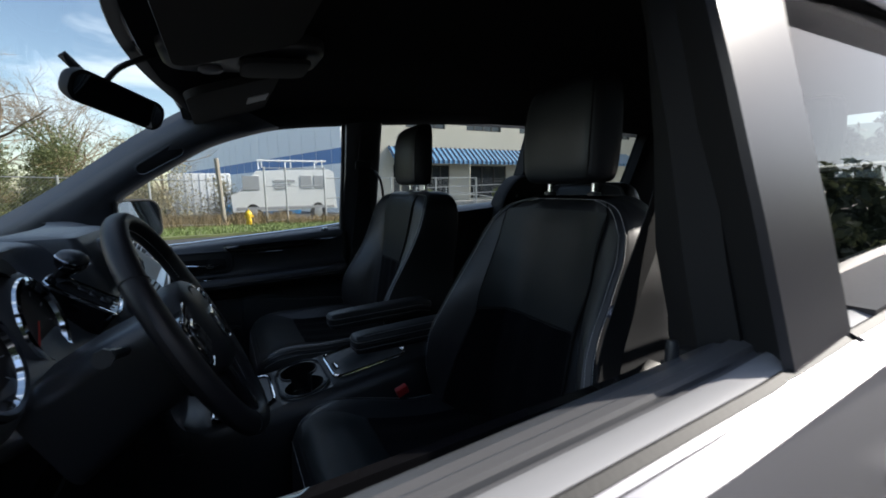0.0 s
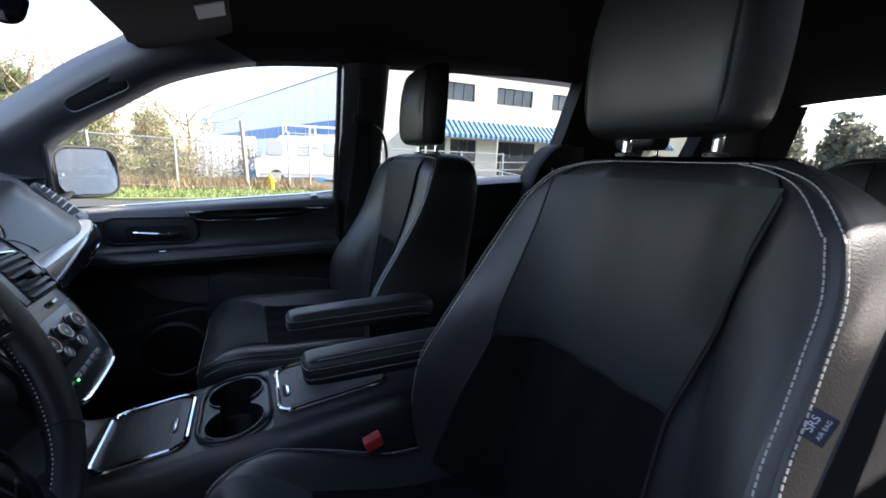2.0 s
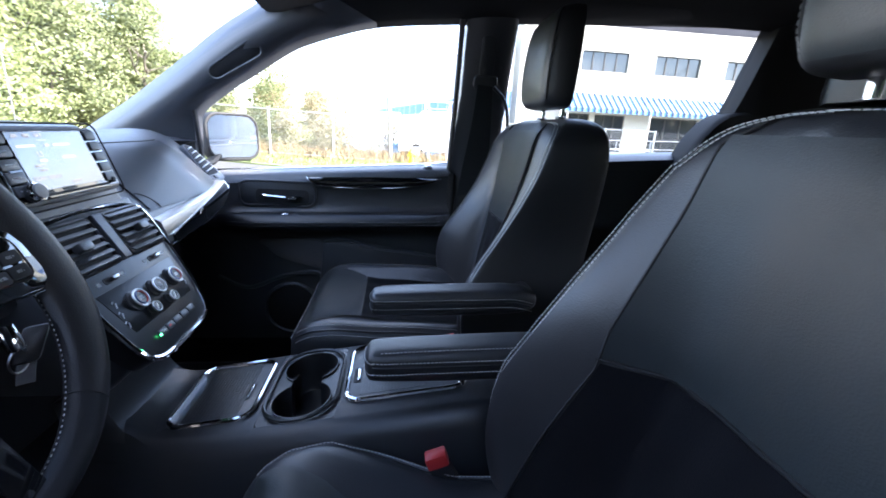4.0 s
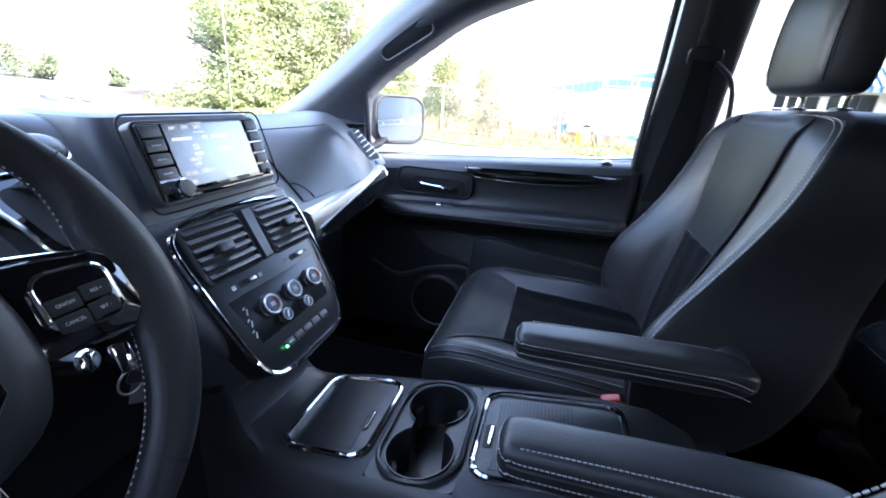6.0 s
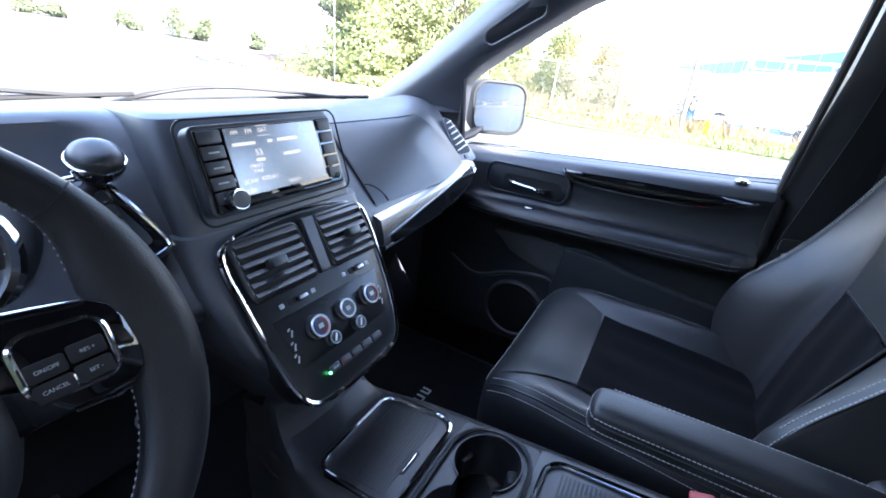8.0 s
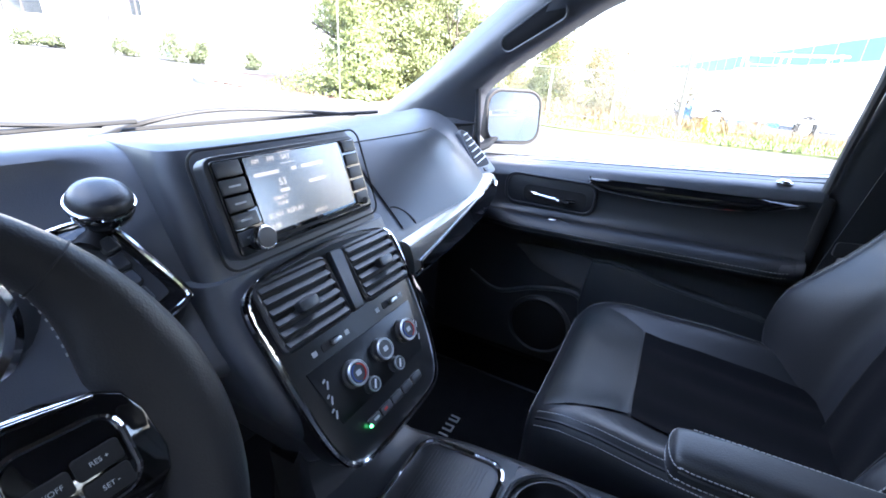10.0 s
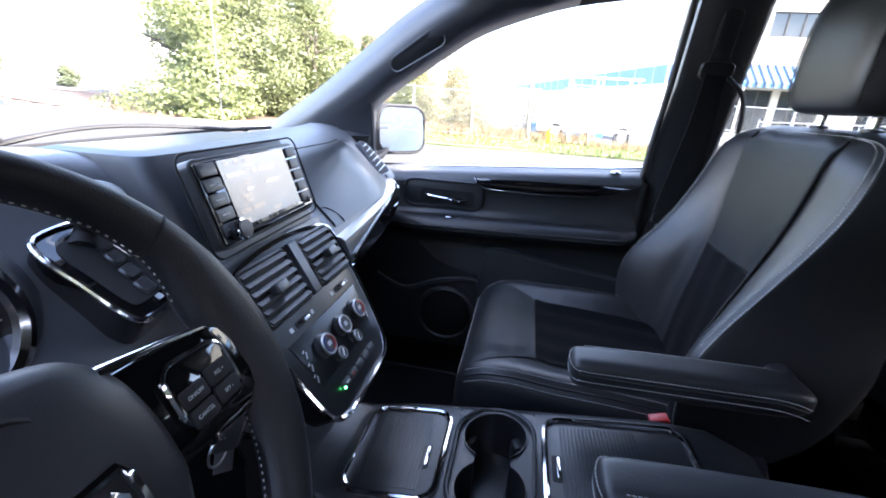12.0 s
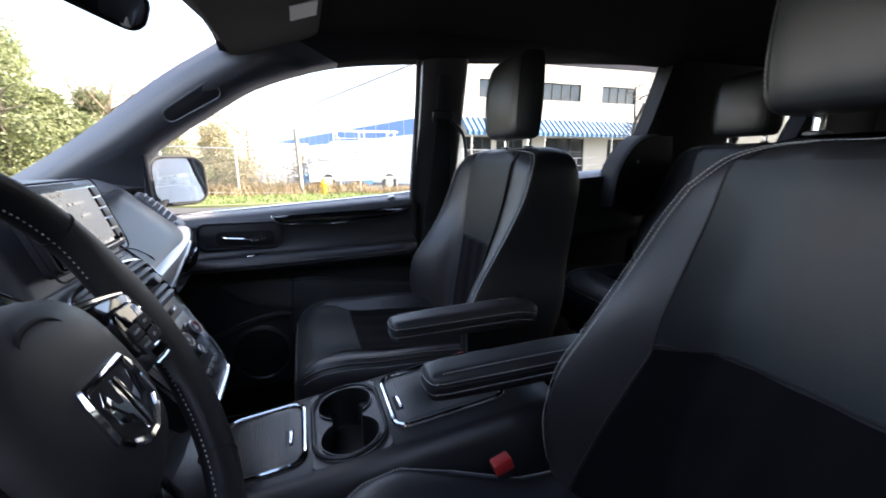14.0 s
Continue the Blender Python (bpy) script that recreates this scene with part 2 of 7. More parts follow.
def mirrored(bm):
    bm.transform(Matrix.Diagonal((1, -1, 1, 1)))
    bmesh.ops.reverse_faces(bm, faces=bm.faces)
    return bm


def lerp(table, x):
    """Straight-line lookup in rows of (x, value)."""
    if x <= table[0][0]:
        return table[0][1]
    for (a, p), (b, q) in zip(table, table[1:]):
        if x <= b:
            return p + (q - p) * (x - a) / (b - a)
    return table[-1][1]

# ---- the van: x runs to the rear, y to the passenger side, z up ----
def sill(x):
    return lerp([(-0.9, 1.0), (-0.25, 1.050), (0.57, 1.108), (0.75, 1.135), (1.55, 1.195), (3.0, 1.24)], x)


def win_y(z):
    """Inner face of the side windows."""
    return 0.82 - 0.25 * (z - 1.1)


van = thing("minivan", (1.0, 0, 0), "silver grey metallic minivan with its driver window down", "minivan")
# edge of the windscreen and edge of the door opening, from the cowl over the door to the tail
A_EDGE = [
    ((-0.66, 0.82, 1.08), (-0.27, 0.825, 1.055)), ((-0.60, 0.81, 1.14), (-0.25, 0.80, 1.20)), ((-0.45, 0.785, 1.232), (-0.228, 0.784, 1.256)),
    ((-0.323, 0.765, 1.319), (-0.133, 0.763, 1.326)), ((-0.216, 0.746, 1.396), (-0.077, 0.755, 1.361)), ((-0.13, 0.731, 1.458), (0.0, 0.745, 1.410)),
    ((-0.04, 0.717, 1.512), (0.08, 0.732, 1.455)), ((0.049, 0.704, 1.562), (0.19, 0.722, 1.495)), ((0.16, 0.655, 1.598), (0.325, 0.713, 1.530)),
    ((0.45, 0.62, 1.615), (0.52, 0.706, 1.552)), ((0.9, 0.60, 1.628), (0.9, 0.700, 1.580)), ((1.6, 0.60, 1.640), (1.6, 0.692, 1.617)),
    ((2.2, 0.60, 1.640), (2.2, 0.690, 1.615)), ((2.85, 0.58, 1.620), (2.85, 0.690, 1.595)),
]


def rail_rings(side):
    a = curve([p for p, q in A_EDGE], 4)
    b = curve([q for p, q in A_EDGE], 4)
    rings = []
    for i, (p, q) in enumerate(zip(a, b)):
        if side == -1 and -0.3 < q.x < 0.5:
            q = q + Vector((0, 0, 0.052 * math.sin(math.pi * (q.x + 0.3) / 0.8)))
        inward = Vector((0.10, -1.0, -0.25)).normalized()
        bulge = 0.030 if i < 30 else 0.015
        ring = [p, p + inward * 0.008 + (q - p) * 0.06, p.lerp(q, 0.25) + inward * bulge, p.lerp(q, 0.5) + inward * bulge * 1.2, p.lerp(q, 0.75) + inward * bulge * 0.9,
                q + inward * 0.008 - (q - p) * 0.06, q, q + Vector((0, 0.055, -0.004 if side == 1 else 0.022)), p.lerp(q, 0.5) + Vector((0, 0.075, 0.03)), p + Vector((-0.02, 0.05, 0.035))]
        rings.append([Vector((v.x, v.y * side, v.z)) for v in ring])
    return rings


for side, word in ((1, "passenger"), (-1, "driver")):
    rr_ = rail_rings(side)
    cut = next(i for i, r in enumerate(rr_) if r[6].x > 0.30)
    rail = part("windscreen_pillar_trim", loft(rr_[:cut + 1]), DASH, van, "padded windscreen pillar trim")
    part("roof_rail_trim", loft(rr_[cut:]), LINER, van, "black roof rail trim")
    if side == 1:
        # oval hand grip: a raised dark plate paints the shade of its recess
        gm = frame_of((-0.083, 0.712, 1.400), (0.84, 0, 0.54), (-0.54 * 0.97, -0.22, 0.84))
        ov = [(x, y * (1 + 0.15 * x / 0.08)) for x, y in rrect(0.165, 0.040, 0.0199, 8)]
        part("pillar_grip", moved(slab(ov, -0.012, 0.0075, 0.002), gm), DARK, rail, "dark oval plate standing in for the shaded grip recess")
        part("grip_rim", tube(on(gm, [(x * 1.02, y * 1.08) for x, y in ov], 0.006), 0.0035, 6, True), DASH, rail)
    # pillar behind the front door
    rings = []
    for z in (0.45, 0.8, 1.0, 1.1, 1.2, 1.35, 1.5, 1.60):
        y = win_y(max(z, 1.05)) - 0.005
        deep = 0.010 if side == 1 else lerp([(0.8, 0.055), (1.2, 0.062), (1.5, 0.030)], z)
        x0, x1 = 0.585 + (0.012 if z > 1.3 else 0), lerp([(0.4, 0.78), (1.1, 0.745), (1.6, 0.755)], z)
        rings.append([Vector((x, side * yy, z)) for x, yy in ((x0, y + 0.06), (x0, y + 0.01), (x0 + 0.012, y - 0.002), (x0 + 0.05, y - deep), (x1 - 0.05, y - deep), (x1 - 0.012, y - 0.002), (x1, y + 0.01), (x1, y + 0.06))])
    # driver's trim swapped for matt black: its shade is put into the plastic
    pillar = part("centre_pillar_trim", loft(rings), DOORM if side == 1 else DARK, van, "black centre pillar trim")
    # light grey door-frame seal in front of it
    seal = [Vector((0.577 + (0.003 if z > 1.3 else 0), side * (win_y(z) - 0.006), z)) for z in (1.10, 1.2, 1.35, 1.5, 1.556)]
    if side == 1:
        part("door_seal", tube(curve(seal, 4), 0.0085, 8), mat("grey_seal_" + word, (0.10, 0.10, 0.10), 0.55), pillar, "grey rubber door seal")
    # outer gloss pillar
    out = [[Vector((x, side * (lerp([(1.05, 0.945), (1.6, 0.80)], z) + d), z)) for x, d in ((xa, 0), (xa, 0.010), (xb, 0.010), (xb, 0))]
           for z, xa, xb in [(z_, xa_ + (0.09 if side == 1 else 0), xb_ + (0.09 if side == 1 else 0)) for z_, xa_, xb_ in ((1.10, 0.545, 0.668), (1.25, 0.546, 0.675), (1.4, 0.540, 0.672), (1.56, 0.530, 0.668), (1.60, 0.528, 0.665))]]
    part("pillar_cover", loft(out), PAINT if side == 1 else mat("satin_black_pillar", (0.030, 0.030, 0.036), 0.30, 0.0, scale=40, bump=0.03, spec=0.6), van, "glossy dark outer pillar cover")
    core = [[Vector((x, side * (lerp([(1.05, 0.945), (1.6, 0.80)], z) + d), z)) for x, d in ((0.60, -0.07), (0.60 if side == 1 else 0.555, -0.004), (xb, -0.004), (xb, -0.07))] for z, xb in ((1.08, 0.68), (1.3, 0.70), (1.6, 0.72))]
    part("pillar_core", loft(core), DARK, van)
    # pillars behind the sliding door and at the tail
    for xa, xb, za in ((1.55, 2.04, 1.62), (2.44, 2.98, 1.60)):
        rings = [[Vector((x, side * yy, z)) for x, yy in ((xa + k, win_y(max(z, 1.05)) + 0.06), (xa + k, win_y(max(z, 1.05)) - 0.02), (xa + 0.05 + k, win_y(max(z, 1.05)) - 0.05), (xb + k, win_y(max(z, 1.05)) - 0.05), (xb + k, win_y(max(z, 1.05)) + 0.06))]
                 for z, k in ((0.45, -0.03), (1.0, -0.03), (1.2, -0.02), (1.4, 0.02), (za, 0.05))]
        part("rear_pillar_trim", loft(rings), DARK, van)
    # rounded trim at the foot of the pillar behind the sliding door
    qt = [(p.x, p.z) for p in curve([(1.385, 0, 1.05), (1.398, 0, 1.16), (1.418, 0, 1.22), (1.447, 0, 1.268), (1.50, 0, 1.322), (1.56, 0, 1.346), (1.68, 0, 1.36)], 4)] + [(1.70, 1.05)]
    rings = [[Vector((1.56 + (x - 1.56) * kk, side * y, 1.18 + (z - 1.18) * kk)) for x, z in qt] for y, kk in ((0.815, 1.0), (0.74, 1.0), (0.722, 0.985), (0.712, 0.94), (0.708, 0.80))]
    qtrim = part("quarter_trim", loft(rings), DARK, van, "rounded black trim beside the rear seat")
    part("trim_screw", lathe([(0.008, 0), (0.008, 0.003), (0.005, 0.005), (0.001, 0.005)], frame_of((1.50, side * 0.709, 1.235), (1, 0, 0), (0, 0, 1)) if side == -1 else frame_of((1.50, side * 0.709, 1.235), (1, 0, 0), (0, 0, 1)), 10), STEEL, qtrim)
    # body skin below the windows, wheel openings left by the shape of the sill
    skin = []
    for x in (-1.65, -1.4, -1.0, -0.6, -0.3, 0.0, 0.4, 0.8, 1.4, 2.0, 2.6, 3.0, 3.15):
        s = sill(x)
        k = lerp([(-1.65, 0.80), (-1.4, 0.90), (-1.0, 0.96), (-0.3, 0.99), (2.6, 0.99), (3.0, 0.95), (3.15, 0.85)], x)
        low = 0.70 if (-1.25 < x < -0.45 or 1.9 < x < 2.6) else 0.28
        if x < -0.45:
            s = lerp([(-1.65, 0.80), (-1.0, 0.97), (-0.45, 1.06)], x)
        skin.append([Vector((x, side * y, z)) for y, z in ((k - 0.045, s + 0.002), (k - 0.022, s - 0.008), (k - 0.004, s - 0.05), (k + 0.006, s - 0.18), (k, s - 0.32), (k + 0.004, 0.60 if low < 0.6 else 0.74), (k - 0.03, low), (k - 0.09, low), (k - 0.07, s - 0.1))])
    body_side = part("body_side", loft(skin), PAINT, van, "silver grey painted body side")
    # seam between the doors and a handle each
    part("door_gap", tube([(0.660, side * 0.966, 1.118), (0.668, side * 0.992, 1.0), (0.668, side * 0.997, 0.6)], 0.004, 6), DARK, body_side)
    hm = frame_of((0.80, side * 0.995, 0.98), (1, 0, 0), (0, 0, 1)) if side == -1 else frame_of((0.80, side * 0.995, 0.98), (-1, 0, 0), (0, 0, 1))
    part("door_handle", join(moved(slab(rrect(0.21, 0.032, 0.015), 0.018, 0.036, 0.006), hm), moved(slab(rrect(0.03, 0.03, 0.01), 0, 0.03), hm @ Matrix.Translation((-0.085, 0, 0))), moved(slab(rrect(0.03, 0.03, 0.01), 0, 0.03), hm @ Matrix.Translation((0.085, 0, 0)))), PAINT, body_side, "painted pull handle")
    # bright and black strips along the foot of the windows
    for dy, dz, w, h, m_, nm in ((-0.056, 0.002, 0.006, 0.008, RUBBER, "window_seal"), (-0.075, 0.004, 0.0125, 0.007, CHROME if side == 1 else BRIGHTSTRIP, "belt_moulding"), (-0.047, 0.001, 0.004, 0.006, PAINT, "window_lip")):
        xs = [-0.28, 0.0, 0.3, 0.5, 0.656]
        for xa in (xs, [0.666, 1.2, 1.7, 2.3, 2.85]):
            part(nm, loft([[Vector((x, side * (0.99 + dy + a), sill(x) + dz + b)) for a, b in ((-w, -h), (-w, h * 0.6), (-w * 0.3, h), (w, h * 0.5), (w, -h))] for x in xa]), m_, body_side)
    # grey rubber strip between the lining and the moulding
    part("sill_strip", loft([[Vector((x, side * y, sill(x) + z)) for y, z in ((0.858, -0.004), (0.860, 0.0035), (0.884, 0.0060), (0.887, 0.001), (0.892, 0.001), (0.895, 0.0045), (0.902, 0.0050), (0.903, -0.004))] for x in (-0.28, 0.0, 0.3, 0.5, 0.62)]), mat("grey_sill_rubber_" + word, (0.10, 0.10, 0.105), 0.5, scale=120, bump=0.1), body_side, "grey rubber window strip")
    # roof drip moulding
    part("drip_moulding", tube(curve([(-0.1, side * 0.80, 1.46), (0.3, side * 0.775, 1.60), (0.9, side * 0.765, 1.655), (1.6, side * 0.76, 1.675), (2.8, side * 0.74, 1.65)], 5), 0.007, 6), CHROME, van, "bright roof drip moulding")
    # wheels
    for wx in (-0.85, 2.23):
        wm = frame_of((wx, side * 0.86, 0.34), (1, 0, 0), (0, 0, 1)) if side == -1 else frame_of((wx, side * 0.86, 0.34), (-1, 0, 0), (0, 0, 1))
        wheel = part("wheel", lathe([(0.02, 0.06), (0.21, 0.07), (0.225, 0.09), (0.225, -0.10), (0.02, -0.1)], wm, 32), DARK, van, "road wheel with black tyre")
        part("tyre", lathe([(0.22, -0.11), (0.30, -0.11), (0.335, -0.08), (0.34, 0), (0.335, 0.08), (0.30, 0.11), (0.22, 0.10)], wm, 36), RUBBER, wheel)
        part("rim", join(*[moved(box(-0.03, 0.03, 0.03, 0.22, 0.07, 0.095, 0.008), wm @ Matrix.Rotation(6.2832 * i / 5, 4, "Z")) for i in range(5)]), SATIN, wheel)

# headliner and roof skin
def roof_z(x, y):
    return lerp([(-0.03, 1.585), (0.15, 1.615), (0.6, 1.640), (2.2, 1.650), (2.95, 1.620)], x) - 0.045 * (y / 0.7) ** 4


liner = bmesh.new()
rows = [[liner.verts.new((x + (0.06 * (abs(y) / 0.7) ** 2 if x < 0 else 0), y, roof_z(x, y))) for y in np.linspace(-0.71, 0.71, 15)] for x in (-0.03, 0.0, 0.08, 0.15, 0.35, 0.6, 1.1, 1.7, 2.2, 2.7, 2.95)]
for a, b in zip(rows, rows[1:]):
    for j in range(14):
        liner.faces.new((a[j], a[j + 1], b[j + 1], b[j]))
bmesh.ops.solidify(liner, geom=liner.faces[:], thickness=-0.02)
solo("ceiling", liner, LINER, "black cloth headliner of the van", "ceiling", kind="structure")
roof = bmesh.new()
rows = [[roof.verts.new((x + (0.07 * (abs(y) / 0.78) ** 2 if x < 0.1 else 0), y, roof_z(x, 0) + 0.055 - 0.10 * (abs(y) / 0.78) ** 3)) for y in np.linspace(-0.79, 0.79, 15)] for x in (-0.06, 0.1, 0.6, 1.2, 2.0, 2.7, 3.0)]
for a, b in zip(rows, rows[1:]):
    for j in range(14):
        roof.faces.new((a[j], a[j + 1], b[j + 1], b[j]))
bmesh.ops.solidify(roof, geom=roof.faces[:], thickness=-0.02)
part("roof", roof, PAINT, van, "silver grey painted roof")
# windscreen, bonnet, front and tail
def screen_pt(s, y):
    lo = Vector((-0.86 + 0.26 * (abs(y) / 0.82) ** 2, y, 1.075 + 0.02 * (abs(y) / 0.8) ** 2))
    hi = Vector((-0.035 + 0.085 * (abs(y) / 0.70) ** 2, y * 0.86, 1.592 - 0.03 * (abs(y) / 0.70) ** 3))
    p = lo.lerp(hi, s)
    p.z += 0.035 * math.sin(math.pi * s)
    return p


ws = bmesh.new()
rows = [[ws.verts.new(screen_pt(s, y)) for y in np.linspace(-0.82, 0.82, 17)] for s in np.linspace(0, 1, 9)]
for a, b in zip(rows, rows[1:]):
    for j in range(16):
        ws.faces.new((a[j], a[j + 1], b[j + 1], b[j]))
screen = part("windscreen", ws, GLASS, van, "clear laminated windscreen")
fr = bmesh.new()
rows = [[fr.verts.new(screen_pt(q, y) + Vector((0.004, 0, -0.004))) for y in np.linspace(-0.80, 0.80, 17)] for q in (-0.02, 0.03, 0.060, 0.095)]
for a, b in zip(rows, rows[1:]):
    for j in range(16):
        fr.faces.new((a[j], a[j + 1], b[j + 1], b[j]))
part("glass_border", fr, DARK, screen, "black printed border of the glass")
screen.visible_shadow = False
band = [screen_pt(0.985, y) + Vector((0.0, 0, 0.002)) for y in np.linspace(-0.8, 0.8, 21)]
part("screen_band", tube(band, 0.016, 6, squash=0.3, up=(0.55, 0, -0.8)), mat("ceramic_band", (0.05, 0.045, 0.04), 0.4), screen, "dark dotted band along the top edge")
bon = bmesh.new()
rows = [[bon.verts.new((x - 0.12 * (1 - (y / 0.9) ** 2) * (1 if x < -1.2 else 0.4), y, z - 0.10 * (abs(y) / 0.93) ** 3)) for y in np.linspace(-0.93, 0.93, 15)] for x, z in ((-0.74, 1.055), (-0.95, 1.03), (-1.25, 0.95), (-1.5, 0.84), (-1.62, 0.74), (-1.66, 0.45), (-1.62, 0.28))]
for a, b in zip(rows, rows[1:]):
    for j in range(14):
        bon.faces.new((a[j], a[j + 1], b[j + 1], b[j]))
bmesh.ops.solidify(bon, geom=bon.faces[:], thickness=0.02)
part("bonnet", bon, PAINT, van, "dark grey painted bonnet and nose")
part("cowl", loft([[Vector((-0.86 + 0.26 * (y / 0.82) ** 2 + a, y, 1.07 + b)) for a, b in ((0.04, -0.06), (0.02, 0.0), (-0.10, -0.015), (-0.16, -0.03), (-0.1, -0.08))] for y in np.linspace(-0.82, 0.82, 15)]), DARK, van, "black plastic cowl below the windscreen")
for y0, y1, k in ((-0.55, 0.10, 0), (0.08, 0.70, 1)):
    arm_pts = curve([screen_pt(0.0, y0) + Vector((-0.05, 0, 0.01)), screen_pt(0.085, y0 + 0.12) + Vector((0, 0, 0.022)), screen_pt(0.105, (y0 + y1) / 2) + Vector((0, 0, 0.03)), screen_pt(0.095, y1) + Vector((0, 0, 0.012))], 5)
    wiper = part("wiper", tube(arm_pts, [0.006] * 6 + [0.0045] * (len(arm_pts) - 6), 6), RUBBER, van, "black windscreen wiper")
    part("wiper_blade", tube([screen_pt(0.075 + 0.035 * t, y0 + 0.06 + (y1 - y0) * t) + Vector((0, 0, 0.010)) for t in np.linspace(0, 1, 9)], 0.005, 6), RUBBER, wiper)
part("antenna", join(tube([(-0.866, 0.925, 1.0), (-0.866, 0.925, 1.9)], 0.0022, 6), lathe([(0.022, 0), (0.016, 0.02), (0.006, 0.035), (0.004, 0.06)], Matrix.Translation((-0.866, 0.925, 0.985)), 12)), STEEL, van, "thin steel antenna mast on the wing")
part("tailgate", loft([[Vector((x + 0.12 - 0.10 * (y / 0.9) ** 2, y * k, z)) for y in np.linspace(-0.88, 0.88, 11)] + [Vector((x + 0.06 - 0.10 * (y / 0.9) ** 2, y * k, z)) for y in np.linspace(0.88, -0.88, 11)] for x, z, k in ((3.10, 0.30, 1.0), (3.13, 0.7, 1.03), (3.06, 1.15, 1.02))]), PAINT, van, "painted tailgate below the rear window")
for s in (-1, 1):
    part("tailgate_frame", loft([[Vector((x + a, s * y + s * b, z)) for a, b in ((0, -0.17), (0.08, -0.10), (0.06, 0.05), (-0.06, 0.03))] for x, y, z in ((3.05, 0.80, 1.10), (3.0, 0.75, 1.35), (2.93, 0.66, 1.60))]), PLAST, van)
rg = bmesh.new()
rows = [[rg.verts.new((x + 0.10 - 0.10 * (y / 0.75) ** 2, y, z)) for y in np.linspace(-0.74, 0.74, 9)] for x, z in ((3.06, 1.15), (3.02, 1.35), (2.94, 1.58))]
for a, b in zip(rows, rows[1:]):
    for j in range(8):
        rg.faces.new((a[j], a[j + 1], b[j + 1], b[j]))
pane_r = part("rear_window", rg, REARGLASS, van, "tinted rear window")
pane_r.visible_shadow = False
for k in range(6):
    z = 1.23 + 0.055 * k
    x = lerp([(1.15, 3.06), (1.35, 3.02), (1.58, 2.94)], z)
    part("heater_wire", tube([(x + 0.094 - 0.10 * (y / 0.75) ** 2, y, z) for y in np.linspace(-0.60, 0.60, 9)], 0.0006, 4), DARK, pane_r)


# side windows of the van; the driver's own is wound down
def side_pane(name, outline, side, material, label):
    bm = bmesh.new()
    bm.faces.new([bm.verts.new((x, side * (win_y(z) + 0.038), z)) for x, z in outline])
    p = part(name, bm, material, van, label, flat=True)
    p.visible_shadow = False
    return p


DOOR_WIN = [(-0.24, 1.03), (0.59, 1.09), (0.59, 1.57), (0.325, 1.545), (0.19, 1.515), (0.06, 1.46), (-0.077, 1.38), (-0.24, 1.27)]
side_pane("door_window", DOOR_WIN, 1, GLASS, "clear side window, wound up")
for side in (1, -1):
    side_pane("sliding_door_window", [(0.68, 1.13), (1.56, 1.19), (1.62, 1.62), (0.68, 1.57)], side, PRIVACY if side == -1 else pane("grey_glass", (0.74, 0.77, 0.76)), "tinted sliding door window")
    side_pane("quarter_window", [(1.98, 1.2), (2.74, 1.23), (2.80, 1.61), (2.06, 1.62)], side, PRIVACY, "dark rear quarter window")
    # sail panel and its upright
    part("window_upright", tube([(-0.245, side * win_y(1.06), 1.05), (-0.24, side * win_y(1.255), 1.256)], 0.008, 6), PLAST, van)
    sp = bmesh.new()
    sp.faces.new([sp.verts.new((x, side * (win_y(z) + 0.02), z)) for x, z in ((-0.247, 1.05), (-0.242, 1.25), (-0.40, 1.20), (-0.52, 1.10), (-0.52, 1.02))])
    bmesh.ops.solidify(sp, geom=sp.faces[:], thickness=0.012)
    part("sail_panel", sp, DARK, van)
    # inner wall behind the front doors, with the sill of the sliding door
    rings = []
    for x in (0.74, 1.0, 1.3, 1.6, 2.2, 3.0):
        s = sill(x) - 0.02
        rings.append([Vector((x, side * y, z)) for y, z in ((0.93, s + 0.03), (0.81, s + 0.028), (0.785, s + 0.012), (0.78, s - 0.03), (0.79, s - 0.16), (0.765, s - 0.20), (0.765, s - 0.24), (0.79, s - 0.28), (0.80, 0.42), (0.93, 0.42))])
    part("sliding_door_panel", loft(rings), PLAST, van, "black sliding door lining")
part("frame_bar", tube([(0.78, -0.80, 1.30), (1.55, -0.79, 1.335)], 0.006, 6), PLAST, van)

# floor
fl = bmesh.new()
prof = [(-0.62, 0.78), (-0.50, 0.50), (-0.38, 0.43), (0.2, 0.42), (1.2, 0.42), (3.05, 0.44)]
rows = [[fl.verts.new((x, y, z)) for y in np.linspace(-0.92, 0.92, 9)] for x, z in prof]
for a, b in zip(rows, rows[1:]):
    for j in range(8):
        fl.faces.new((a[j], a[j + 1], b[j + 1], b[j]))
bmesh.ops.solidify(fl, geom=fl.faces[:], thickness=0.03)
solo("floor", fl, CARPET, "black carpeted van floor", "floor", kind="structure")
under = box(-1.5, 3.05, -0.86, 0.86, 0.24, 0.38, 0.02)
part("underbody", under, DARK, van)
fm = thing("floor_mat", (-0.15, 0.42, 0.43), "black carpet floor mat with pale lettering bars, on the passenger floor", "floor mat")
part("mat_carpet", moved(slab(rrect(0.52, 0.46, 0.06), 0.0, 0.012, 0.004), Matrix.Translation((-0.12, 0.42, 0.432))), CARPET, fm)
part("mat_edge", tube([Vector((x - 0.12, y + 0.42, 0.442)) for x, y in rrect(0.52, 0.46, 0.06)], 0.006, 6, True), RUBBER, fm, "bound rubber edge")
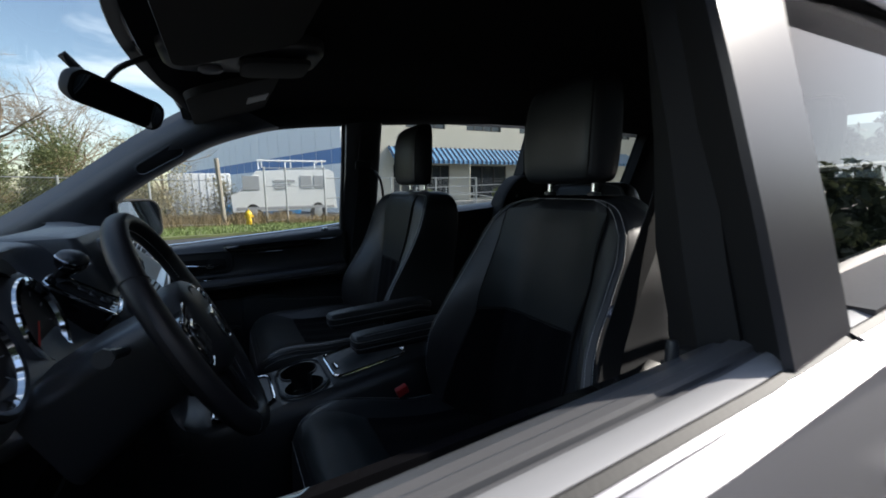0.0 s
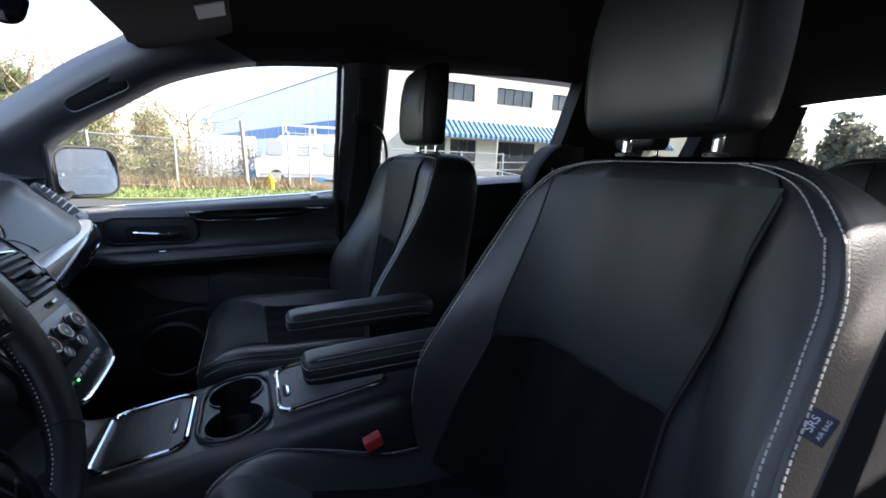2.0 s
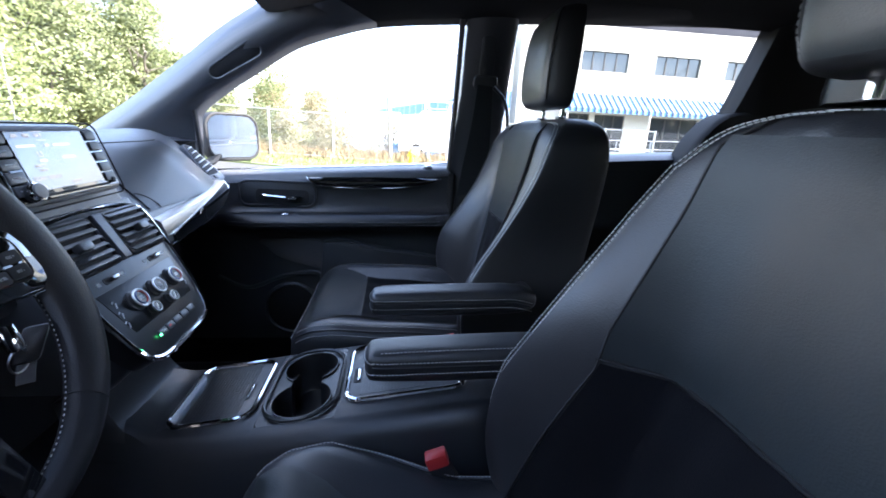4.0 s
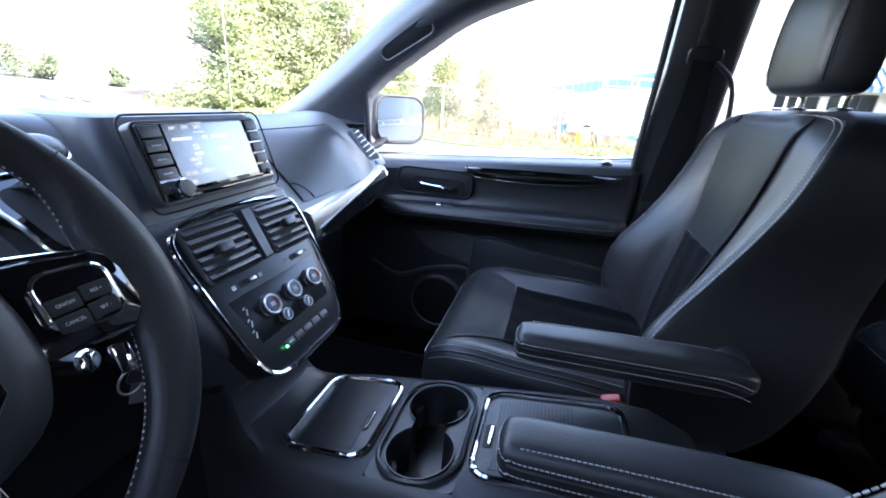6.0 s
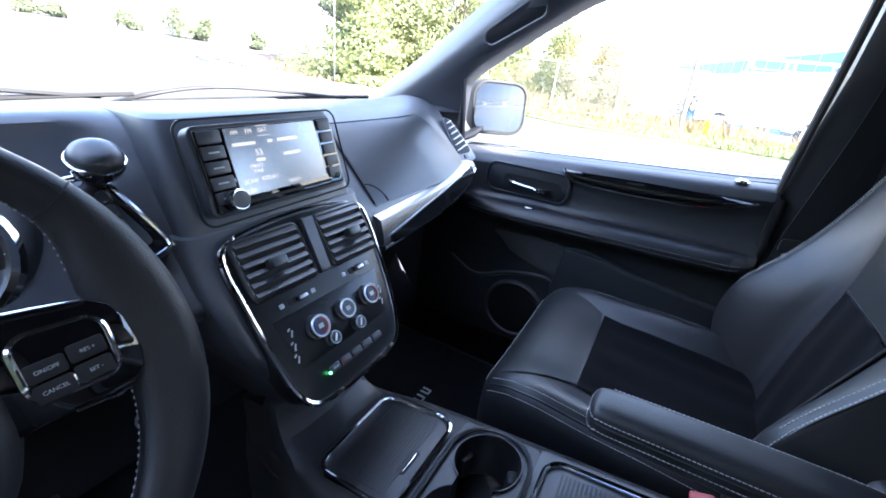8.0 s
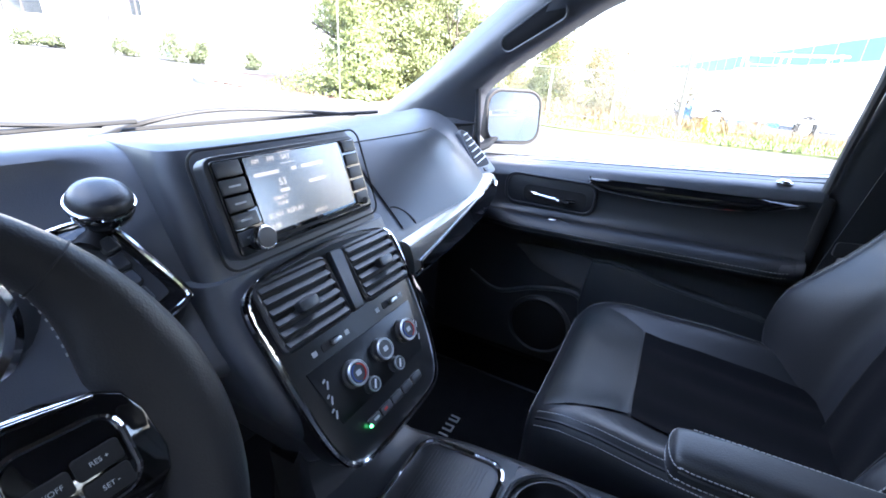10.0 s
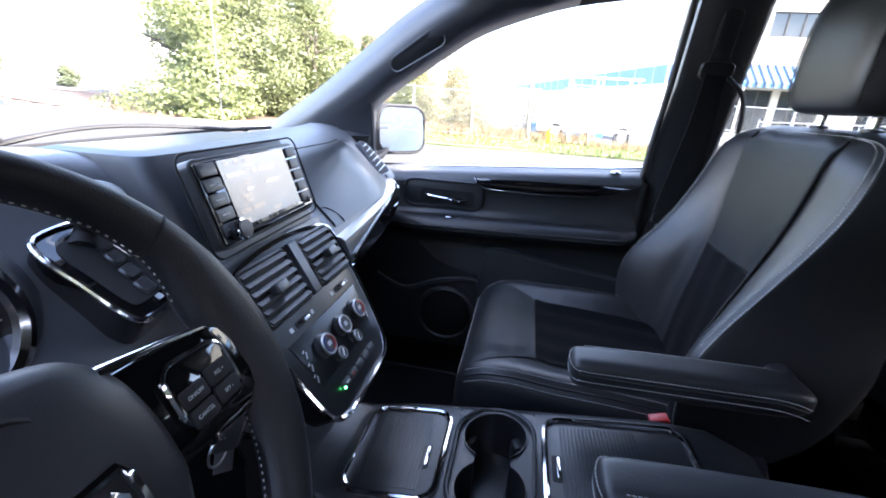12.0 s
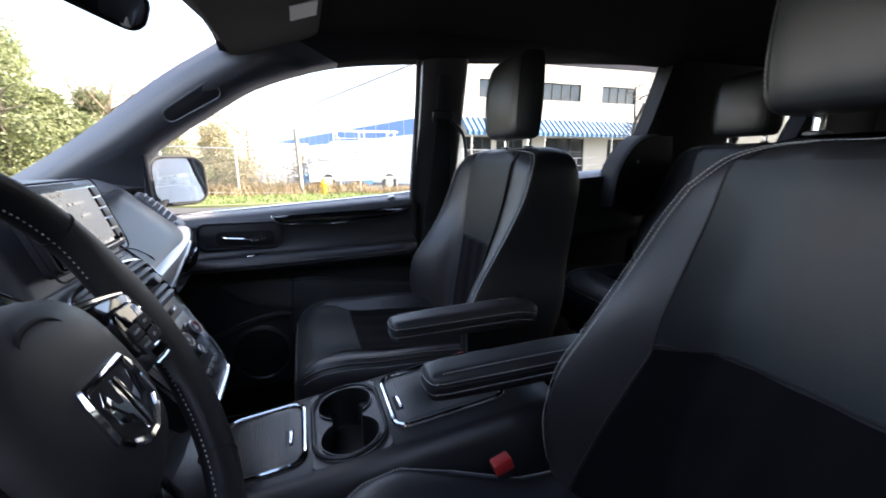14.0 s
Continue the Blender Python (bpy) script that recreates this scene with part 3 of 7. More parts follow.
for i, (dx, dy, w, h) in enumerate(((0.0, 0.0, 0.05, 0.008), (0.0, 0.03, 0.05, 0.008), (0.022, 0.015, 0.008, 0.03), (0.0, 0.06, 0.05, 0.008), (0.0, 0.085, 0.05, 0.008), (0.022, 0.0725, 0.008, 0.03), (0.0, -0.03, 0.05, 0.008), (0.0, -0.055, 0.05, 0.008))):
    part("lettering_bar", box(-0.072 + dx * 0.5 - w * 0.25, -0.072 + dx * 0.5 + w * 0.25, 0.390 + dy * 0.6 - h * 0.3, 0.390 + dy * 0.6 + h * 0.3, 0.4435, 0.4465), INK, fm)

# outside mirror on the passenger door
sm = thing("door_mirror", (-0.25, 0.93, 1.10), "dark grey door mirror with a dark housing, on the passenger door", "mirror")
mm = frame_of((-0.205, 0.995, 1.172), (0.76, 0.65, 0.0), (-0.06, 0.06, 1))
if (mm.to_3x3() @ Vector((0, 0, 1))).x < 0:
    mm = frame_of((-0.205, 0.995, 1.172), (-0.76, -0.65, 0.0), (-0.06, 0.06, 1))
rings = []
for h, k in ((0.0, 1.0), (-0.03, 1.06), (-0.07, 1.0), (-0.10, 0.82), (-0.118, 0.5), (-0.122, 0.1)):
    rings.append(on(mm, [(x * k, y * k) for x, y in rrect(0.185, 0.165, 0.045, 6)], h))
housing = part("mirror_housing", loft(rings), DARK, sm, "dark plastic mirror housing")
part("mirror_rim", tube(on(mm, rrect(0.18, 0.16, 0.045, 6), 0.002), 0.004, 6, True), DARK, housing)
part("mirror_glass", moved(slab(rrect(0.168, 0.148, 0.04, 6), 0.001, 0.004), mm), MIRROR, sm, "silvered mirror glass")
part("mirror_foot", tube([(-0.28, 0.86, 1.075), (-0.26, 0.92, 1.085), (-0.25, 0.97, 1.11)], [0.026, 0.020, 0.018], 8, squash=0.6), DARK, sm)

# inside mirror on its stalk
im = thing("rear_view_mirror", (-0.13, 0.04, 1.49), "black rear-view mirror on the windscreen", "mirror")
u = Vector((0.124, 0.157, -0.040)).normalized()
im_m = frame_of((-0.084, 0.037, 1.479), u, (0.38, -0.1, 1.0))
if (im_m.to_3x3() @ Vector((0, 0, 1))).x < 0:
    im_m = frame_of((-0.084, 0.037, 1.479), -u, (0.38, -0.1, 1.0))
rings = [on(im_m, [(x * k, y * k * (1 - 0.12 * abs(x) / 0.12)) for x, y in rrect(0.212, 0.070, 0.028, 6)], h) for h, k in ((0.012, 0.97), (0.016, 1.0), (0.0, 1.0), (-0.02, 0.92), (-0.034, 0.6), (-0.038, 0.15))]
part("mirror_case", loft(rings), DARK, im)
part("mirror_glass", moved(slab([(x, y * (1 - 0.12 * abs(x) / 0.12)) for x, y in rrect(0.196, 0.056, 0.022, 6)], 0.0155, 0.0175), im_m), MIRROR, im, "silvered mirror glass")
part("mirror_stalk", tube(curve([(-0.095, 0.03, 1.487), (-0.13, 0.015, 1.525), (-0.155, 0.0, 1.555)], 4), 0.009, 8), DARK, im)
part("mirror_wire", tube(curve([(-0.105, 0.025, 1.50), (-0.07, 0.045, 1.55), (-0.01, 0.07, 1.588)], 5), 0.006, 6), DARK, im, "black wire to the roof")
part("mirror_lamp", box(-0.040, -0.030, 0.085, 0.099, 1.432, 1.446, 0.002), WHITEPL, im)

# sun visors with the paper label, overhead lamp console
for side in (1, -1):
    vis = thing("sun_visor", (0.12, side * 0.40, 1.585), "dark cloth sun visor folded up against the headliner", "sun visor", "pair of sun visors")
    vm = frame_of((0.145, side * 0.395, 1.574), (0.95, 0, 0.31), (0, 1, 0))
    part("visor_board", moved(slab(rrect(0.24, 0.52, 0.05, 6), -0.024, -0.004, 0.006), vm), mat("visor_cloth", (0.035, 0.032, 0.030), 0.9, scale=500, bump=0.3), vis)
    part("visor_pivot", tube([(0.04, side * 0.655, 1.578), (0.05, side * 0.69, 1.585)], 0.010, 8), PLAST, vis)
    if side == 1:
        part("paper_label", moved(box(0.045, 0.108, -0.045, 0.055, -0.0265, -0.0235), vm), WHITEPL, vis, "white paper warning label")
oc = thing("overhead_console", (0.15, 0, 1.6), "dark roof console with reading lamps", "roof lamp")
part("console_shell", moved(slab(rrect(0.34, 0.20, 0.06, 6), 0.0, 0.055, 0.02), frame_of((0.17, 0, 1.63), (1, 0, 0.09), (0, -1, 0))), PLAST, oc)
for y in (-0.05, 0.05):
    part("lamp_lens", lathe([(0.026, 0), (0.026, 0.006), (0.02, 0.010), (0.004, 0.011)], frame_of((0.10, y, 1.568), (1, 0, 0.09), (0, -1, 0)), 16), mat("lamp_lens_plastic", (0.25, 0.25, 0.25), 0.25, var=0), oc, "frosted lamp lens")
part("sun_glass_lid", moved(slab(rrect(0.15, 0.15, 0.03), 0.0, 0.010, 0.004), frame_of((0.235, 0, 1.574), (1, 0, 0.09), (0, -1, 0))), DARK, oc)

# ---- dashboard ----
dash = thing("dashboard", (-0.3, 0, 0.9), "black soft-touch dashboard with silver and gloss trim", "dashboard")
DASH_PROFILE = [(-0.86, 1.03), (-0.84, 1.068), (-0.70, 1.115), (-0.50, 1.160), (-0.36, 1.188), (-0.26, 1.190), (-0.20, 1.166), (-0.165, 1.135), (-0.12, 1.092), (-0.085, 1.058), (-0.068, 1.030), (-0.062, 1.004), (-0.075, 0.982), (-0.13, 0.955), (-0.24, 0.88), (-0.33, 0.72), (-0.40, 0.52)]


def dash_ring(y):
    a = abs(y)
    out = []
    for x, z in DASH_PROFILE:
        fwd = 0.26 * (a / 0.82) ** 2 if x < -0.45 else (0.05 * (a / 0.82) ** 2)
        end = max(0.0, (a - 0.70) / 0.12)
        turn = min(1.0, max(0.0, (a - 0.40) / 0.30)) ** 1.5
        xx = x + fwd * (1 if x < -0.45 else 0)
        if x > -0.45:
            xx -= 0.10 * end ** 2 + (0.085 * turn if x > -0.28 else 0.05 * turn)
            z -= 0.012 * end ** 2
        # the driver's side of the face stands further forward beside the stack
        if -0.30 < x and z > 0.95:
            s_ = min(1.0, max(0.0, (-0.118 - y) / 0.078))
            xx -= lerp([(-0.26, 0.0), (-0.20, 0.014), (-0.165, 0.040), (-0.068, 0.040), (-0.062, 0.020)], x) * s_ * s_ * (3 - 2 * s_)
        # outboard of the gauges the face falls back towards the door
        if x > -0.30 and y < -0.44:
            o_ = min(1.0, max(0.0, (-0.54 - y) / 0.08 if z > 1.05 else (-0.45 - y) / 0.11))
            xx -= lerp([(-0.26, 0.02), (-0.20, 0.07), (-0.165, 0.11), (-0.12, 0.15), (-0.062, 0.20)], x) * o_ * o_ * (3 - 2 * o_)
        # its crest rises to the hood of the radio and sinks again towards the gauges
        k_ = min(1.0, max(0.0, (-0.07 - y) / 0.07))
        e_ = min(1.0, max(0.0, (-y - 0.25) / 0.20))
        k_ = k_ * k_ * (3 - 2 * k_) * (1 - e_ * e_ * (3 - 2 * e_))
        z += k_ * lerp([(-0.60, 0.0), (-0.36, 0.009), (-0.26, 0.016), (-0.20, 0.036), (-0.165, 0.044), (-0.12, 0.012), (-0.085, 0.0)], x) if z > 1.05 else 0.0
        out.append(Vector((min(xx, -0.03), y, z)))
    return curve(out, 3)


ys = [-0.82, -0.79, -0.74, -0.68, -0.64, -0.61, -0.58, -0.55, -0.52, -0.49, -0.45, -0.40, -0.35, -0.30, -0.26, -0.23, -0.20, -0.185, -0.17, -0.16, -0.15, -0.14, -0.13, -0.118, -0.10, -0.08, 0, 0.10, 0.20, 0.30, 0.40, 0.50, 0.58, 0.64, 0.70, 0.74, 0.775, 0.80, 0.815]
body = loft([dash_ring(y) for y in ys], closed=False)
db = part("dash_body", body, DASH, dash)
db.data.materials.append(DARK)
# lower face is black plastic; its black also carries the under-dash shade
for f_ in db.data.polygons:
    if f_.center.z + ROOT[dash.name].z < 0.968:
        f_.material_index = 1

# hood over the radio: a raised centre block
def block(rows):
    """Closed skin over rows of (x_front, x_rear, half_width, z, y_mid)."""
    turn = [(0.020 * (1 - math.sin(a)), 0.020 * (1 - math.cos(a))) for a in np.linspace(0, math.pi / 2, 6)]
    return loft([on(Matrix.Translation((0, 0, z)), [(xf, ym + w), (xf, ym - w)] + [(xr - p, ym - w + q) for p, q in turn] + [(xr - p, ym + w - q) for p, q in turn[::-1]]) for xf, xr, w, z, ym in rows])


YM = -0.004
part("radio_hood", block([(-0.30, -0.085, 0.140, 1.060, YM), (-0.30, -0.098, 0.139, 1.095, YM), (-0.32, -0.122, 0.138, 1.165, YM), (-0.30, -0.136, 0.136, 1.196, YM), (-0.27, -0.142, 0.132, 1.206, YM), (-0.25, -0.155, 0.124, 1.210, YM)]), DASH, dash)
part("stack_body", block([(-0.32, -0.030, 0.086, 0.830, YM), (-0.32, 0.010, 0.090, 0.868, YM), (-0.32, 0.012, 0.108, 0.90, YM), (-0.32, -0.006, 0.137, 0.955, YM), (-0.32, -0.048, 0.147, 1.02, YM), (-0.32, -0.078, 0.148, 1.066, YM), (-0.32, -0.088, 0.147, 1.085, YM)]), DASH, dash)

# radio: face leans back
th = math.atan(0.34)
rm = frame_of((-0.094, YM - 0.010, 1.156), (-0.05, 1, 0), (-math.sin(th), -0.05 * math.sin(th), math.cos(th))) @ Matrix.Diagonal((0.94, 0.90, 1.0, 1.0))
radio = thing("radio", (-0.094, YM, 1.155), "touch-screen car radio showing a station list, in the dashboard", "car radio")
part("radio_bezel", moved(slab(rrect(0.236, 0.112, 0.012), -0.01, 0.0055, 0.002), rm), PLAST, radio)
part("bezel_edge", tube(on(rm, rrect(0.262, 0.128, 0.016), 0.0035), 0.0014, 6, True), DARK, radio)
part("face", moved(slab(rrect(0.226, 0.102, 0.004), 0.0, 0.0085, 0.001), rm), GLOSS, radio)
part("display", moved(slab(rrect(0.152, 0.086, 0.002), 0.005, 0.0096), rm @ Matrix.Translation((0.0, 0.006, 0))), SCREEN, radio, "dark glossy display")
for i in range(5):
    part("button", moved(slab(rrect(0.030, 0.0155, 0.002), 0.004, 0.0105, 0.001), rm @ Matrix.Translation((-0.0955, 0.041 - 0.0185 * i, 0))), PLAST, radio)
    part("button", moved(slab(rrect(0.026, 0.0155, 0.002), 0.004, 0.0105, 0.001), rm @ Matrix.Translation((0.096, 0.041 - 0.0185 * i, 0))), mat("dark_grey_key", (0.05, 0.05, 0.055), 0.4) if i == 0 else bpy.data.materials["dark_grey_key"], radio)
    if i > 0:
        part("key_print", moved(slab(rrect(0.014, 0.002, 0.0005), 0.0104, 0.0108), rm @ Matrix.Translation((-0.0955, 0.041 - 0.0185 * i, 0))), INK, radio)
knob_m = rm @ Matrix.Translation((-0.088, -0.038, 0.005))
vol = part("volume_knob", lathe([(0.0125, 0), (0.0125, 0.014), (0.011, 0.018), (0.002, 0.0185)], knob_m, 20), PLAST, radio)
part("knob_ring", lathe([(0.0128, 0.010), (0.0138, 0.012), (0.0138, 0.015), (0.012, 0.0165)], knob_m, 20), CHROME, vol)
part("card_slot", moved(slab(rrect(0.17, 0.004, 0.001), 0.0085, 0.0092), rm @ Matrix.Translation((0.0, -0.0445, 0))), DARK, radio)
part("aux_socket", lathe([(0.005, 0.009), (0.005, 0.0115), (0.003, 0.0118)], rm @ Matrix.Translation((0.098, -0.040, 0)), 12), DARK, radio)
dm = rm @ Matrix.Translation((0, 0.006, 0.0098))
for text, x, y, s in (("AM", -0.062, 0.037, 0.0075), ("FM", -0.041, 0.037, 0.0085), ("SAT", -0.019, 0.037, 0.0085), ("53", -0.034, 0.009, 0.012), ("SCAN", -0.058, -0.026, 0.0085), ("REPLAY", -0.028, -0.026, 0.0085), ("DIRECT", -0.043, -0.008, 0.0065), ("TUNE", -0.043, -0.0145, 0.0065), ("2:08", -0.062, -0.038, 0.0085), ("PRESETS", 0.012, -0.037, 0.0065)):
    words("letters", text, s * 0.95, dm @ Matrix.Translation((x, y, 0.0003)), LIT, radio)
for x, y, w in ((-0.052, 0.022, 0.034), (-0.034, -0.0005, 0.014), (0.018, 0.022, 0.036), (0.020, 0.002, 0.030), (-0.012, 0.022, 0.008)):
    part("text_bar", moved(slab(rrect(w, 0.004, 0.001), 0, 0.0004), dm @ Matrix.Translation((x, y, 0.0002))), LIT, radio)
for y in (0.043, 0.030):
    part("tab_line", moved(slab(rrect(0.02, 0.0008, 0.0002), 0, 0.0004), dm @ Matrix.Translation((-0.019, y, 0.0002))), LIT, radio)

# centre stack face: vents, heater controls, bright surround
th = math.atan(0.67)
sm_ = frame_of((0.0, YM, 0.96), (0, 1, 0), (-math.sin(th), 0, math.cos(th)))
stack = thing("centre_stack", (0, 0, 0.98), "black centre stack with vents and heater knobs in chrome surround", "heater controls")
SHIELD = [(-0.060, -0.0905), (0.0, -0.091), (0.050, -0.089), (0.073, -0.081), (0.089, -0.061), (0.105, -0.016), (0.119, 0.06), (0.124, 0.115), (0.111, 0.135), (0.06, 0.145), (0, 0.148), (-0.06, 0.145), (-0.107, 0.136), (-0.123, 0.115), (-0.122, 0.06), (-0.117, -0.02), (-0.110, -0.060), (-0.095, -0.083)]
sh = [(p.x, p.y) for p in curve([(x, y, 0) for x, y in SHIELD], 4, True)]
part("stack_face", moved(slab(sh, -0.03, 0.006, 0.003), sm_), STACKM, stack)
part("chrome_surround", tube(on(sm_, sh, 0.006), 0.0042, 8, True), CHROME, stack, "bright chrome surround")
for cx, w, tilt in ((-0.060, 0.098, -0.005), (0.068, 0.092, 0.006)):
    vent = part("air_vent", moved(slab(rrect(w, 0.074, 0.008, 4), 0.0, 0.0075), sm_ @ Matrix.Translation((cx, 0.098, 0))), DARK, stack, "dark air vent")
    for i in range(6):
        part("slat", moved(box(-w / 2 + 0.003, w / 2 - 0.003, -0.0040, 0.0040, -0.0012, 0.0012, 0.0006, 1), sm_ @ Matrix.Translation((cx, 0.098 - 0.031 + 0.0124 * i, 0.012)) @ Matrix.Rotation(radians(-35), 4, "X")), PLAST, vent)
    part("vent_rim", tube(on(sm_ @ Matrix.Translation((cx, 0.098, 0)), rrect(w, 0.074, 0.008, 4), 0.0085), 0.0035, 6, True), PLAST, vent)
    part("vent_tab", moved(slab(rrect(0.026, 0.014, 0.004), 0.012, 0.024, 0.003), sm_ @ Matrix.Translation((cx + tilt, 0.096, 0))), PLAST, vent, "vent slider tab")
part("vent_divider", moved(slab([(-0.0095, 0.059), (0.0075, 0.059), (0.0160, 0.138), (-0.0040, 0.138)], 0.005, 0.0135, 0.003), sm_ @ Matrix.Translation((0.004, 0, 0))), DASH, stack)
for cx in (-0.053, 0.0585):
    part("slider_slot", moved(slab(rrect(0.030, 0.009, 0.003), 0.005, 0.0068), sm_ @ Matrix.Translation((cx, 0.043, 0))), DARK, stack)
    part("slider", moved(slab(rrect(0.014, 0.005, 0.002), 0.006, 0.012, 0.001), sm_ @ Matrix.Translation((cx + 0.006, 0.043, 0))), SATIN, stack)
    for dx in (-0.026, 0.026):
        part("slider_mark", moved(slab(rrect(0.007, 0.006, 0.001), 0.0058, 0.0064), sm_ @ Matrix.Translation((cx + dx, 0.043, 0))), INK, stack)
part("control_panel", moved(slab([(-0.100, 0.030), (-0.088, -0.038), (0.076, -0.038), (0.094, 0.030)], 0.004, 0.0070, 0.001), sm_), STACKM, stack)
for cx, cy, r, band in ((-0.048, -0.001, 0.0165, 1), (0.0045, 0.0, 0.0150, 0), (0.056, 0.0, 0.0165, 1), (-0.0345, -0.0245, 0.0100, 2), (0.0148, -0.0265, 0.0100, 2)):
    km = sm_ @ Matrix.Translation((cx, cy, 0.007)) @ Matrix.Diagonal((1, 1, 0.60, 1))
    knob = part("control_knob", lathe([(r, 0), (r, 0.004), (r * 0.82, 0.006), (r * 0.78, 0.017), (r * 0.7, 0.019), (0.001, 0.019)], km, 24), PLAST, stack)
    part("knob_ring", lathe([(r * 0.86, 0.0155), (r * 0.92, 0.018), (r * 0.86, 0.0205), (r * 0.80, 0.0205), (r * 0.78, 0.0185)], km, 24), SATIN, knob, "satin chrome knob ring")
    if band == 1:
        for a0, a1, mm_ in ((100, 260, INKBLUE), (-80, 80, REDINK)):
            arc = [(r * 0.6 * math.cos(radians(a)), r * 0.6 * math.sin(radians(a)), 0.0198) for a in np.linspace(a0, a1, 12)]
            part("temperature_band", tube(on(km, arc), 0.0009, 4), mm_, knob)
    if band != 2:
        part("knob_print", moved(slab(rrect(0.008, 0.006, 0.001), 0.019, 0.0194), km), INK, knob)
    else:
        part("knob_pointer", moved(slab(rrect(0.0025, 0.011, 0.001), 0.019, 0.0205), km @ Matrix.Rotation(-0.6, 4, "Z")), WHITEPL, knob)
for cx, cy in ((-0.0857, 0.0105), (-0.0893, -0.006), (-0.0922, -0.0215), (0.083, -0.002), (0.077, -0.018)):
    part("flow_symbol", join(moved(slab(rrect(0.005, 0.0022, 0.001), 0.0076, 0.0082), sm_ @ Matrix.Translation((cx, cy + 0.003, 0)) @ Matrix.Rotation(0.5, 4, "Z")), moved(slab(rrect(0.0022, 0.009, 0.001), 0.0076, 0.0082), sm_ @ Matrix.Translation((cx + 0.002, cy - 0.003, 0)) @ Matrix.Rotation(-0.5, 4, "Z"))), INK, stack)
for i in range(5):
    part("switch_key", moved(slab(rrect(0.0205, 0.011, 0.003), 0.004, 0.0095, 0.0015), sm_ @ Matrix.Translation((-0.050 + 0.0222 * i, -0.0605, 0))), PLAST, stack)
part("indicator_lamp", moved(slab(rrect(0.004, 0.003, 0.0012), 0.0090, 0.0103), sm_ @ Matrix.Translation((-0.060, -0.062, 0))), GREEN, stack, "green indicator lamp")
part("key_print", moved(slab(rrect(0.009, 0.003, 0.001), 0.0094, 0.0098), sm_ @ Matrix.Translation((-0.048, -0.060, 0))), INK, stack)
part("red_print", moved(slab(rrect(0.006, 0.003, 0.001), 0.0094, 0.0098), sm_ @ Matrix.Translation((-0.030, -0.060, 0))), REDINK, stack)

# upper glove box lid, silver strip with gloss insert, end vent
FACE = [(0.955, -0.13), (0.982, -0.075), (1.004, -0.062), (1.030, -0.068), (1.058, -0.085), (1.092, -0.12), (1.135, -0.165), (1.166, -0.20), (1.190, -0.26)]


def face_pt(y, z, out=0.0):
    """A point on the passenger's face of the dash, lifted by out."""
    x = lerp(FACE, z) - 0.085 * min(1.0, max(0.0, (y - 0.40) / 0.30)) ** 1.5
    return Vector((x + out * 0.72, y, z + out * 0.69))


bm = bmesh.new()
rows = []
for z in np.linspace(1.052, 1.168, 10):
    k = (z - 1.052) / 0.116
    y0, y1 = 0.178 + 0.012 * k ** 3, 0.615 - 0.10 * k ** 2
    rows.append([bm.verts.new(face_pt(y, z, 0.0035)) for y in np.linspace(y0, y1, 22)])
for p_, q_ in zip(rows, rows[1:]):
    for j in range(21):
        bm.faces.new((p_[j], p_[j + 1], q_[j + 1], q_[j]))
bmesh.ops.solidify(bm, geom=bm.faces[:], thickness=0.006)
part("glove_box_lid", bm, LIDM, dash, "smooth glove box lid")
part("lid_gap", tube([face_pt(0.178, z, 0.0020) for z in np.linspace(1.055, 1.165, 10)] + [face_pt(y, 1.170, 0.0016) for y in np.linspace(0.20, 0.51, 14)], 0.0016, 4), DARK, dash)
part("lid_latch", tube([face_pt(0.180 + 0.034 * math.sin(a_), 1.052 + 0.030 * math.cos(a_), 0.0035) for a_ in np.linspace(0, 1.57, 9)], 0.0013, 4), DARK, dash)


def strip(y):
    """Lower edge of the dash along which the silver trim runs: point, and its up direction."""
    t = (y - 0.155) / 0.50
    return Vector((-0.052 - 0.012 * t - 0.055 * t ** 3, y, 1.012 + 0.024 * t + 0.012 * t ** 3)), 0.036 + 0.006 * t - 0.03 * t ** 3


top_e, bot_e = [], []
for y in np.linspace(0.162, 0.655, 26):
    p, h = strip(y)
    top_e.append(p + Vector((-0.012, 0, h * 0.78)))
    bot_e.append(p + Vector((0.004, 0, -h * 0.62)))
rings = [[a + Vector((-0.03, 0, 0)), a, a.lerp(b, 0.12) + Vector((0.007, 0, 0.001)), a.lerp(b, 0.5) + Vector((0.008, 0, 0)), a.lerp(b, 0.88) + Vector((0.005, 0, -0.001)), b, b + Vector((-0.03, 0, 0))] for a, b in zip(top_e, bot_e)]
trim = part("silver_strip", loft(rings), SATIN, dash, "satin silver trim strip")
rings = []
for a, b in list(zip(top_e, bot_e))[1:24]:
    i = len(rings) / 22
    c, d = a.lerp(b, 0.13 + 0.55 * (1 - i) ** 2.2), a.lerp(b, 0.95)
    rings.append([c + Vector((0.004, 0, 0)), c + Vector((0.0115, 0, 0)), d + Vector((0.0105, 0, 0)), d + Vector((0.003, 0, 0))])
part("gloss_insert", loft(rings), GLOSS, trim, "gloss black insert")
part("strip_edge", tube([b + Vector((0.003, 0, -0.002)) for b in bot_e], 0.004, 6), CHROME, trim)
nv = Vector((0.72, -0.16, 0.68)).normalized()
uv = Vector((0.083, -0.01, -0.088))
uv = (uv - nv * uv.dot(nv)).normalized()
vv = nv.cross(uv)
vm_ = frame_of(Vector((-0.194, 0.668, 1.094)) + nv * 0.008, uv, vv)
